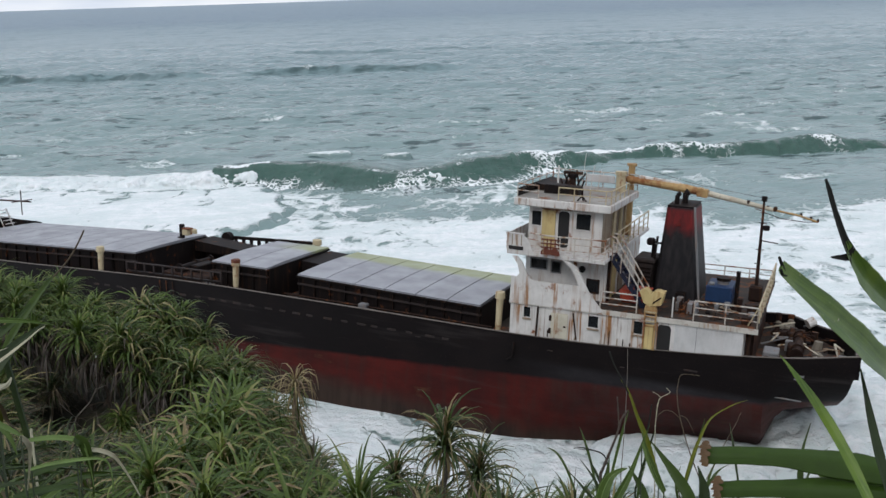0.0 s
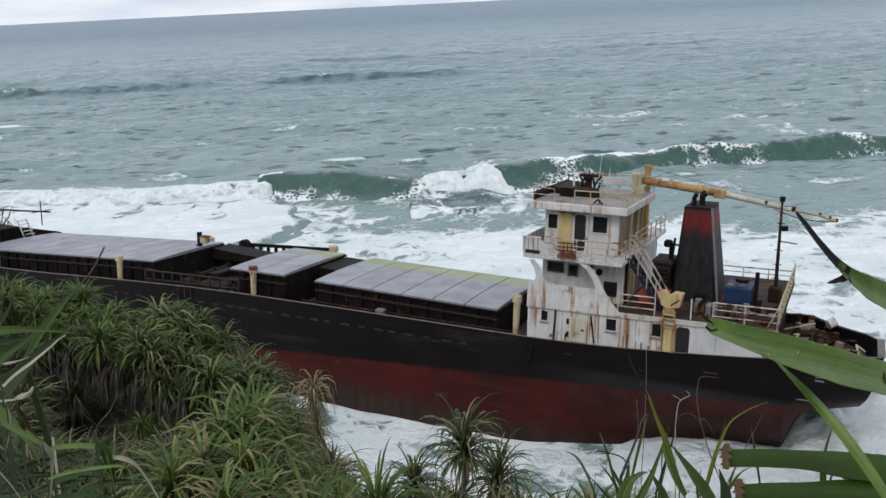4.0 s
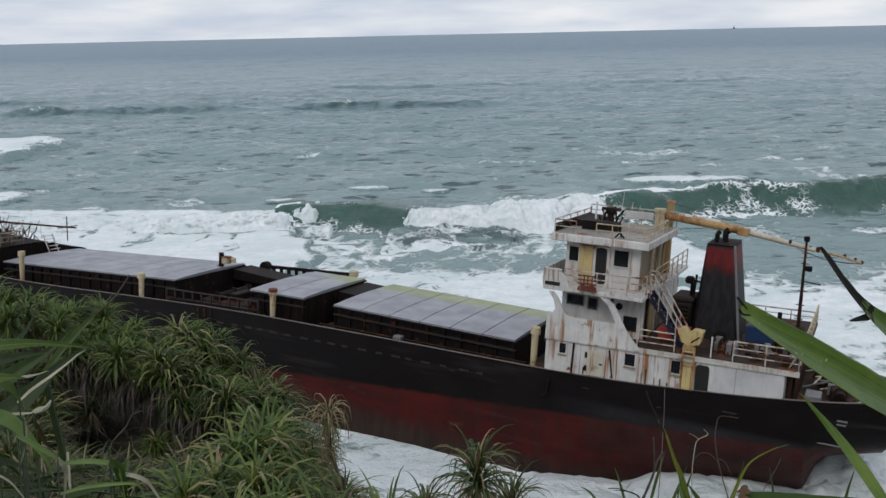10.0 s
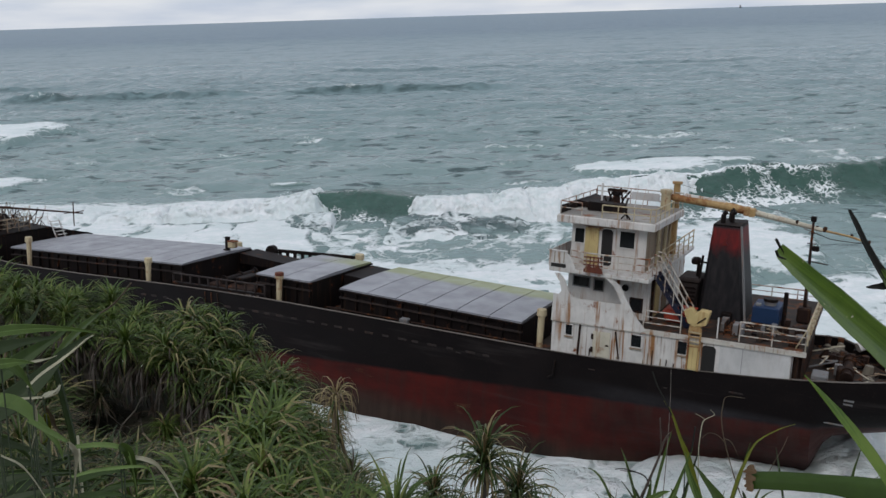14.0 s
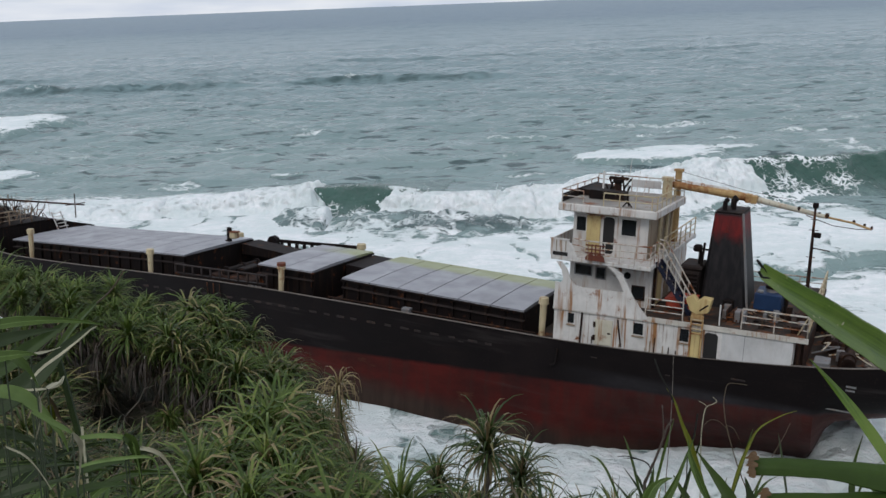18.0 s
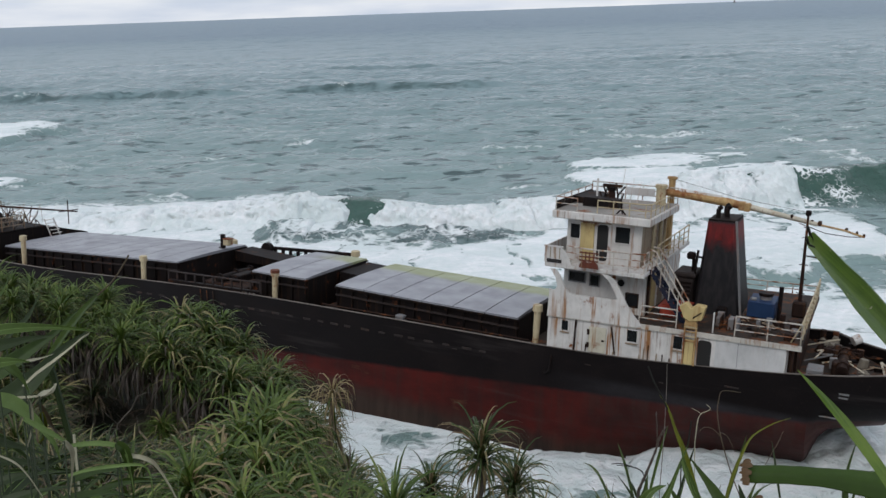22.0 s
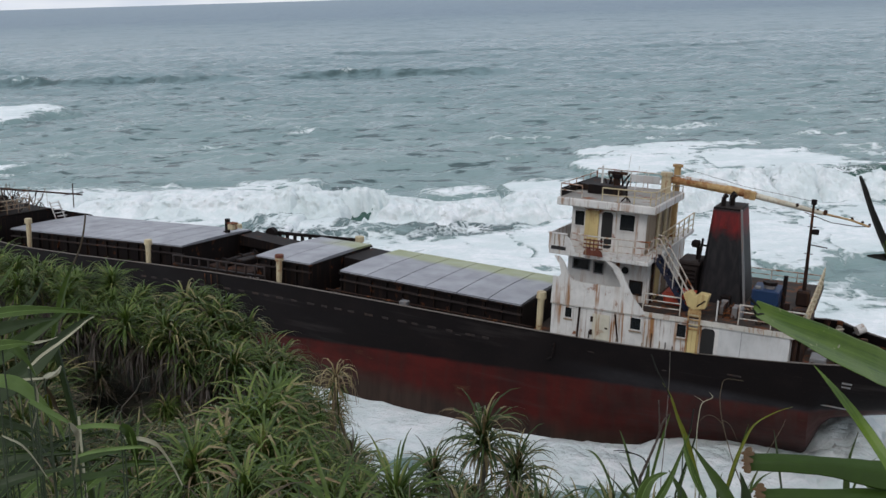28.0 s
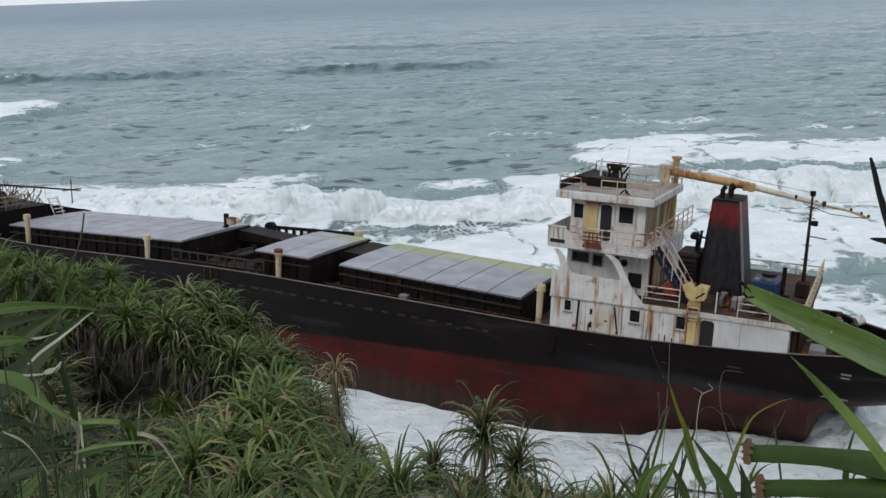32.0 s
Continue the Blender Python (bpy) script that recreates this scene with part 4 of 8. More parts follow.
def half(x, z, zr, zk):
    s = (zr - z) / (zr - zk)
    h = rail_half(x)
    if x > 12.3:
        h *= 1 - 0.82 * s ** 3.2
    else:
        tuck = sstep(-1.5, 12.5, x) * sstep(-1.6, -6.6, z) if x > -1.5 else 0.0
        h *= 1 - 0.97 * tuck
        h *= 1 - 0.22 * max(0.0, (s - 0.84) / 0.16) ** 2
        if x < -40:
            h *= 1 - min(0.93, 0.6 * s * (-40 - x) / 14)
    return max(h, 0.03)


def ship_hull():
    bm = bmesh.new()
    xs = [-56, -55, -54, -52.5, -51, -49, -47, -45, -43, -41, -38, -34, -30, -26, -22, -18, -14, -10, -6, -3, -1, 0.5, 2, 3.5, 5, 6.5, 8, 9, 10, 10.8, 11.3, 11.5, 11.7, 12.0, 12.4, 12.8, 13.4, 14.2, 15.0, 15.6]
    ns = 22
    near, far = [], []
    for x in xs:
        zr, zk = sheer(x), keel(x)
        a, b = [], []
        for k in range(ns + 1):
            z = zr + (zk - zr) * k / ns
            h = half(x, z, zr, zk)
            rake = -0.10 * k / ns * 6 if x >= 15.5 else 0.0
            a.append(bm.verts.new((x + rake, MID - h, z)))
            b.append(bm.verts.new((x + rake, max(MID + h * far_share(x), MID - h + 0.4), z - far_drop(x) * (1 - k / ns))))
        # bulwark cap and inner face
        h = max(rail_half(x) - 0.14, 0.02)
        ia, ib = bm.verts.new((x, MID - h, zr)), bm.verts.new((x, MID + h * far_share(x) - 0.14 * (x > 12.4), zr - far_drop(x)))
        ja, jb = bm.verts.new((x, MID - h, zr - 1.05)), bm.verts.new((x, MID + h * far_share(x) - 0.14 * (x > 12.4), zr - 1.05))
        near.append([ja, ia] + a)
        far.append([jb, ib] + b)
    for rows, flip in ((near, False), (far, True)):
        for r0, r1 in zip(rows, rows[1:]):
            for k in range(len(r0) - 1):
                q = (r0[k], r1[k], r1[k + 1], r0[k + 1])
                bm.faces.new(q if not flip else q[::-1])
    for k in range(len(xs) - 1):
        bm.faces.new((near[k][-1], near[k + 1][-1], far[k + 1][-1], far[k][-1]))
    e_n, e_f = near[-1], far[-1]
    for k in range(2, len(e_n) - 1):
        bm.faces.new((e_n[k], e_f[k], e_f[k + 1], e_n[k + 1]))
    b0 = (near[0], far[0])
    for k in range(2, len(b0[0]) - 1):
        bm.faces.new((b0[0][k], b0[0][k + 1], b0[1][k + 1], b0[1][k]))
    # inside of the stern bulwark
    box(bm, 15.40, 15.58, 0.5, 2.9, sheer(15.5) - 1.05, sheer(15.5) - 0.004)
    bmesh.ops.recalc_face_normals(bm, faces=bm.faces)
    hull = part("hull", bm, HULL, ship, "black steel hull with red underwater paint, scraped and rust-streaked", True)
    md = hull.data
    md.set_sharp_from_angle(angle=radians(35))
    # deck
    bm = bmesh.new()
    ra = []
    for x in xs[3:-1]:
        h = rail_half(x) - 0.14
        z = sheer(x) - 1.0
        f = h * far_share(x)
        ra.append((bm.verts.new((x, MID - h, z)), bm.verts.new((x, MID + f, z)), bm.verts.new((x, MID - h, z - 0.12)), bm.verts.new((x, MID + f, z - 0.12))))
    for p, q in zip(ra, ra[1:]):
        bm.faces.new((p[0], q[0], q[1], p[1]))
        bm.faces.new((p[2], p[3], q[3], q[2]))
    bmesh.ops.recalc_face_normals(bm, faces=bm.faces)
    part("main_deck", bm, DECK, ship, "weathered dark steel deck")
    # cap rail, in lengths
    for side in (0, 1):
        for x0, x1 in zip(xs[3:], xs[4:]):
            bm = bmesh.new()
            pts = []
            for x in (x0, x1):
                h = rail_half(x)
                y = MID - h if side == 0 else MID + h * far_share(x)
                s = 1 if side == 0 else -1
                z = sheer(x) - (far_drop(x) if side else 0.0)
                pts.append([bm.verts.new(v) for v in ((x, y - s * 0.03, z + 0.006), (x, y + s * 0.09, z + 0.006), (x, y + s * 0.09, z + 0.04), (x, y - s * 0.03, z + 0.04))])
            for k in range(4):
                bm.faces.new((pts[0][k], pts[1][k], pts[1][(k + 1) % 4], pts[0][(k + 1) % 4]))
            bmesh.ops.recalc_face_normals(bm, faces=bm.faces)
            part("cap_rail", bm, CAPRAIL if x0 > -44 else BROWN, hull, "worn pale cap rail" if side == 0 and x0 == -10 else "")
    part("stern_cap_rail", one_box(15.36, 15.66, 0.42, 2.95, sheer(15.6) + 0.01, sheer(15.6) + 0.055), CAPRAIL, hull)
    # freeing ports along the foot of the bulwark, weathered pale
    for k in range(25):
        x = -28.2 + 1.02 * k + 0.12 * math.sin(5.0 * k)
        w = 0.46 + 0.1 * math.sin(3.1 * k)
        za, zb = sheer(x) - 0.92, sheer(x + w) - 0.92
        part("freeing_port", slab([(x, za), (x + w, zb), (x + w, zb + 0.12), (x, za + 0.12)], "y", -0.018, 0.04, 0.01), STRAKE, hull)
    # draught marks, scuppers and a torn fender bracket on the side
    for x, z, w, h in ((2.0, -0.55, 0.3, 0.05), (8.5, -0.35, 0.6, 0.07), (5.6, -0.75, 0.2, 0.05), (13.1, 0.22, 0.4, 0.08), (13.1, 0.05, 0.36, 0.07), (12.4, -1.0, 1.1, 0.04), (-5.2, -1.05, 0.3, 0.05), (-13.8, -1.0, 0.3, 0.05)):
        side = MID - half(x + w, z, sheer(x), keel(x))
        part("scupper_plate", one_box(x, x + w, side - 0.03, side + 0.06, z, z + h), STRAKE if x < 12 else GREYPAINT, hull)
    bm = tube(bmesh.new(), (0.3, -0.1, -0.4), (0.25, -0.14, -1.15), 0.045)
    tube(bm, (0.25, -0.14, -1.15), (0.0, -0.16, -1.3), 0.05)
    part("bent_bracket", bm, BLACK, hull)
    for x in (-22.6, -22.1, -21.6):
        part("hanging_chain", tube(bmesh.new(), (x, -0.07, sheer(x) - 0.1), (x + 0.15, -0.1, sheer(x) - 1.2 - (x % 1)), 0.035), BROWN, hull)
    # rudder post and propeller housing under the counter
    part("skeg", one_box(10.8, 11.75, 4.65, 4.95, -7.5, -4.6, bevel=0.05), BROWN, hull)
    return hull


hull = ship_hull()


def stanchioned_rail(parent, pts, height=1.0, bars=3, mat=None, step=1.3, r=0.032, name="railing", label="white-painted pipe railing"):
    """A pipe railing along a line of foot points, with bars and posts of their own."""
    mat = mat or RAILWHITE
    up = Vector((0, 0, height))
    pts = [Vector(p) for p in pts]
    top = part(name, pipe(bmesh.new(), [p + up for p in pts], r * 1.15), mat, parent, label)
    for k in range(1, bars):
        part("rail_bar", pipe(bmesh.new(), [p + up * k / bars for p in pts], r * 0.85, 6), mat, top)
    for a, b in zip(pts, pts[1:]):
        cnt = max(1, round((b - a).length / step))
        for k in range(cnt + (b is pts[-1])):
            p = a.lerp(b, k / cnt)
            part("stanchion", tube(bmesh.new(), p, p + up, r, n=6), mat, top)
    return top


def hatch_block(x0, x1, z0, z1, count, y0=1.3, y1=7.9, label=""):
    """A coaming with a row of steel covers on it; z0 and z1 are the cover edge at the two ends."""
    zt = lambda x: z0 + (z1 - z0) * (x - x0) / (x1 - x0)
    bm = slab([(x0, sheer(x0) - 1.05), (x1, sheer(x1) - 1.05), (x1, z1 - 0.10), (x0, z0 - 0.10)], "y", y0 + 0.15, y1 - 0.15)
    hatch = part("cargo_hatch", bm, BLACK, ship, label)
    cnt = round((x1 - x0) / 1.0)
    for k in range(cnt + 1):
        x = x0 + 0.1 + (x1 - x0 - 0.2) * k / cnt
        part("coaming_stay", one_box(x - 0.03, x + 0.03, y0 + 0.02, y0 + 0.148, sheer(x) - 1.0, zt(x) - 0.22), BLACK, hatch)
    part("coaming_rail", slab([(x0, z0 - 0.62), (x1, z1 - 0.62), (x1, z1 - 0.54), (x0, z0 - 0.54)], "y", y0 - 0.02, y0 + 0.15), STRAKE, hatch)
    part("coaming_lip", slab([(x0 - 0.05, z0 - 0.2), (x1 + 0.05, z1 - 0.2), (x1 + 0.05, z1 - 0.1), (x0 - 0.05, z0 - 0.1)], "y", y0 - 0.05, y1 + 0.05), BLACK, hatch)
    for k in range(count):
        a, b = x0 + (x1 - x0) * k / count + 0.03, x0 + (x1 - x0) * (k + 1) / count - 0.03
        bm = bmesh.new()
        rows = []
        for j in range(7):
            y = y0 + (y1 - y0) * j / 6
            cam_ = 0.09 * (1 - ((j - 3) / 3) ** 2)
            rows.append([bm.verts.new((x, y, zz)) for x, zz in ((a, zt(a) - 0.095), (a, zt(a) + cam_), (b, zt(b) + cam_), (b, zt(b) - 0.095))])
        for p, q in zip(rows, rows[1:]):
            for i in range(4):
                bm.faces.new((p[i], q[i], q[(i + 1) % 4], p[(i + 1) % 4]))
        bm.faces.new(rows[0])
        bm.faces.new(rows[-1][::-1])
        bmesh.ops.recalc_face_normals(bm, faces=bm.faces)
        part("hatch_panel", bm, HATCH, hatch, "grey painted hatch cover" if k == 0 else "")
    return hatch


hatch_block(-43.1, -25.8, -0.30, 0.70, 9, label="long dark coaming under grey covers")
hatch_block(-19.7, -15.6, 0.95, 1.00, 2, label="short dark coaming under two grey covers")
hatch_block(-13.5, -2.1, 0.94, 0.80, 6, label="dark coaming under six grey covers edged with moss")
# black block added to fill the dark gap between the short hatch and the next
part("hatch_end_locker", slab([(-15.5, -0.9), (-13.6, -0.9), (-13.6, 0.72), (-15.5, 0.80)], "y", 4.6, 7.85, 0.03), BLACK, ship, "black block between two hatches")
# pipe along the waterway
part("deck_pipe", pipe(bmesh.new(), [(-14, 0.75, -0.15), (-8, 0.75, -0.12), (-1.2, 0.75, -0.1)], 0.05), BROWN, ship)
part("mooring_bollard", one_box(-9.0, -8.5, 0.5, 0.9, -0.9, 0.05, bevel=0.04), GREYPAINT, ship, "pale bollard")


def vent_post(x, y, z0, z1, r=0.2, lean=0.0, rusty=False):
    bm = bmesh.new()
    tube(bm, (x, y, z0), (x + lean, y, z1 - 0.32), r * 0.72, r * 0.95, 10)
    tube(bm, (x + lean, y, z1 - 0.34), (x + lean, y, z1), r * 1.35, r * 1.25, 12)
    bmesh.ops.bevel(bm, geom=[e for e in bm.edges if abs(e.verts[0].co.z - z1) < 1e-4 and abs(e.verts[1].co.z - z1) < 1e-4], offset=0.03, segments=1, affect="EDGES")
    post = part("ventilator_post", bm, CREAM, ship, "cream ventilator post with a rusted cap" if rusty else "cream mushroom ventilator post")
    if rusty:
        part("rusted_cap", tube(bmesh.new(), (x + lean, y, z1 - 0.16), (x + lean, y, z1 + 0.02), r * 1.42, r * 1.36, 12), MASTRED, post, "rust-red cap")
    return post


for vx, vz in ((-39.9, 0.95), (-28.05, 0.98), (-17.3, 1.46), (-0.8, 1.92)):
    vent_post(vx, 0.5, sheer(vx) - 1.0, vz, 0.19, 0.06, vx == -17.3)
    if vx > -30 and vx < -2:
        vent_post(vx, 9.05, sheer(vx) - 1.0, vz - 0.35, 0.24)


def well_deck():
    """Between the long hatch and the short one: open rail, gantry end, winch gear and the pierced seaward bulwark."""
    x0, x1 = -25.6, -18.2
    top = part("rail_rack", slab([(x0, 0.30), (x1, 0.55), (x1, 0.62), (x0, 0.37)], "y", 0.25, 0.37), STRAKE, ship, "rusted open rack along the rail")
    for k in range(11):
        x = x0 + (x1 - x0) * k / 10
        part("rack_post", one_box(x - 0.05, x + 0.05, 0.26, 0.36, sheer(x), 0.31 + 0.25 * k / 10), STRAKE, top)
    part("rack_foot", slab([(x0, sheer(x0) + 0.08), (x1, sheer(x1) + 0.08), (x1, sheer(x1) + 0.2), (x0, sheer(x0) + 0.2)], "y", 0.2, 0.44), BLACK, top)
    # a stowed beam, sloping from the long hatch towards the rail
    part("stowed_beam", slab([(-25.7, 0.52), (-21.9, 0.30), (-20.6, 0.24), (-20.6, -0.15), (-25.7, -0.2)], "y", 6.6, 8.4), BLACK, ship)
    part("winch_bed", one_box(-24.6, -21.0, 2.2, 6.2, -1.1, -0.55, bevel=0.05), BROWN, ship)
    w = part("cargo_winch", tube(bmesh.new(), (-23.4, 2.6, -0.35), (-23.4, 5.4, -0.35), 0.25, n=14), BLACK, ship, "rusted cargo winch")
    for y in (2.5, 4.0, 5.4):
        part("winch_flange", tube(bmesh.new(), (-23.4, y, -0.35), (-23.4, y + 0.1, -0.35), 0.36, n=16), BLACK, w)
    part("winch_gearbox", one_box(-22.9, -22.2, 3.0, 4.6, -0.6, -0.1, bevel=0.06), BLACK, w)
    # post with a lamp box by the far bulwark
    p = part("deck_post", one_box(-26.36, -26.08, 5.85, 6.1, -1.4, 1.72, bevel=0.02), BLACK, ship, "black deck post with a cream lamp box")
    part("lamp_box", one_box(-26.05, -25.55, 5.75, 6.25, 1.0, 1.45, bevel=0.05), CREAM, p)
    part("lamp_rim", one_box(-26.07, -25.5, 5.72, 6.28, 1.43, 1.49, bevel=0.01), MASTRED, p, "rust-red rim")
    part("post_bracket", one_box(-26.6, -26.26, 5.93, 6.07, 0.55, 0.8, bevel=0.02), BLACK, p)
    # pierced seaward bulwark standing above the rail
    t = part("pierced_bulwark", slab([(-25.2, 0.22), (-17.6, 0.62), (-17.6, 0.84), (-25.2, 0.44)], "y", 9.35, 9.5), BLACK, ship, "black bulwark pierced by a row of openings")
    for k in range(12):
        x = -25.1 + 7.4 * k / 11
        part("bulwark_stay", one_box(x - 0.11, x + 0.11, 9.36, 9.49, sheer(x) - 0.05, 0.25 + 0.4 * k / 11), BLACK, t)
    part("cable_reel", tube(bmesh.new(), (-24.9, 8.9, 0.35), (-24.9, 9.3, 0.35), 0.42, n=16), BLACK, ship)
    for x, y in ((-19.4, 0.62), (-20.0, 0.62)):
        part("white_fitting", one_box(x, x + 0.32, y, y + 0.25, -0.95, -0.2, bevel=0.04), WHITE, ship)


well_deck()


def forecastle():
    zt = 0.45
    f = part("forecastle_wall", slab([(0.3, -2.1), (9.3, -2.1), (9.3, -0.55), (6.6, 0.1), (5.4, zt - 0.1), (0.3, zt - 0.1)], "x", -44.6, -44.4), BLACK, ship, "rust-dark forecastle bulkhead")
    bm = bmesh.new()
    ring = []
    for x in (-44.3, -47, -49, -51, -53, -55):
        h = max(0.15, rail_half(x) + 0.05)
        ring.append([bm.verts.new(v) for v in ((x, MID - h, sheer(x) - 0.1), (x, MID - h, zt), (x, MID + h * 0.2, zt), (x, MID + h * 0.55, zt - 0.5), (x, MID + h, zt - 1.1), (x, MID + h * 0.99, sheer(x) - 0.3))])
    for p, q in zip(ring, ring[1:]):
        for a in range(5):
            bm.faces.new((p[a], q[a], q[a + 1], p[a + 1]))
    bmesh.ops.recalc_face_normals(bm, faces=bm.faces)
    part("forecastle_deck", bm, BLACK, f)
    stanchioned_rail(ship, [(-44.5, 0.25, zt), (-48, 0.65, zt), (-52, 2.2, zt)], 1.0, 3, TAN, 0.9, 0.035, label="rusty bow railing with torn netting")
    stanchioned_rail(ship, [(-44.5, 0.25, zt), (-44.5, 4.0, zt)], 1.0, 3, TAN, 0.9, 0.035, label="rusty railing at the forecastle edge")
    # steps down to the hatch side
    st = part("forecastle_ladder", pipe(bmesh.new(), [(-44.3, 5.6, zt + 0.5), (-43.5, 5.6, -0.5)], 0.05), WHITE, ship, "pale inclined ladder")
    part("ladder_rail", pipe(bmesh.new(), [(-44.3, 6.4, zt + 0.5), (-43.5, 6.4, -0.5)], 0.05), WHITE, st)
    for k in range(5):
        part("ladder_rung", one_box(-44.25 + 0.19 * k, -44.1 + 0.19 * k, 5.6, 6.4, zt + 0.4 - 0.24 * k, zt + 0.44 - 0.24 * k), WHITE, st)
    # the fallen foremast lies across the forecastle, its tip over the hatch
    m = part("fallen_foremast", tube(bmesh.new(), (-52.5, 3.2, 1.75), (-38.4, 4.0, 2.36), 0.10, 0.055), BROWN, ship, "thin fallen mast lying level over the bow")
    part("mast_crosstree", tube(bmesh.new(), (-39.4, 4.0, 1.3), (-39.4, 4.0, 3.1), 0.04), BROWN, m)
    part("mast_yard", tube(bmesh.new(), (-39.4, 3.2, 2.32), (-39.4, 4.9, 2.32), 0.035), BROWN, m)
    rnd = random.Random(11)
    for k in range(130):
        x = rnd.uniform(-50, -44.0)
        y = rnd.uniform(0.6, 5.6)
        a = Vector((x, y, zt + rnd.uniform(0.0, 0.4)))
        b = a + Vector((rnd.uniform(-0.9, 0.9), rnd.uniform(-0.6, 0.6), rnd.uniform(0.2, 1.3)))
        c = b + Vector((rnd.uniform(-0.8, 0.8), rnd.uniform(-0.4, 0.4), rnd.uniform(-0.7, 0.4)))
        part("torn_rigging", pipe(bmesh.new(), [a, b, c], rnd.uniform(0.012, 0.032), 5), (BROWN, TAN, ROPE, BLACK)[k % 4], m)
    for x, y in ((-46.0, 2.0), (-47.6, 3.4), (-49.0, 2.6)):
        g = part("anchor_winch", one_box(x - 0.5, x + 0.5, y - 0.5, y + 0.5, zt, zt + 0.85, bevel=0.1), BROWN, ship)
        part("winch_drum", tube(bmesh.new(), (x, y - 0.8, zt + 0.6), (x, y + 0.8, zt + 0.6), 0.3, n=12), BLACK, g)


forecastle()


# ---- the deckhouse ----
def bd(x):
    """Top of the boat deck."""
    return 1.86 + 0.020 * x


def framed_window(parent, x0, x1, z0, z1, y, mat=None, name="window", glass=None):
    """A window in a wall that faces the near side: a proud frame round a recessed dark pane."""
    t, fm = 0.05, mat or GREYPAINT
    w = part(name, one_box(x0, x1, y - 0.012, y + 0.02, z0, z1), glass or GLASS, parent)
    for a in ((x0 - t, x0, z0 - t, z1 + t), (x1, x1 + t, z0 - t, z1 + t), (x0, x1, z0 - t, z0), (x0, x1, z1, z1 + t)):
        part("window_frame", one_box(a[0], a[1], y - 0.05, y + 0.02, a[2], a[3]), fm, w)
    return w


def round_door(parent, x0, x1, z0, z1, y, mat, frame_mat, name="door"):
    """A steel door with rounded corners, in a raised frame."""
    def outline(x0, x1, z0, z1, r):
        pts = []
        for cx, cz, a0 in ((x1 - r, z1 - r, 0), (x0 + r, z1 - r, 90), (x0 + r, z0 + r, 180), (x1 - r, z0 + r, 270)):
            for k in range(5):
                a = radians(a0 + 90 * k / 4)
                pts.append((cx + r * math.cos(a), cz + r * math.sin(a)))
        return pts
    d = part(name, slab(outline(x0, x1, z0, z1, 0.16), "y", y - 0.014, y + 0.02), mat, parent)
    part("door_frame", slab(outline(x0 - 0.07, x1 + 0.07, z0 - 0.07, z1 + 0.07, 0.2), "y", y - 0.008, y + 0.015), frame_mat, d)
    return d


def loose(name, bm, mat, label, category, group=""):
    """A thing of its own that lies on the wreck."""
    ob = part(name, bm, mat)
    ob.matrix_world = ship.matrix_world.copy()
    return tagged(ob, label, category, group)


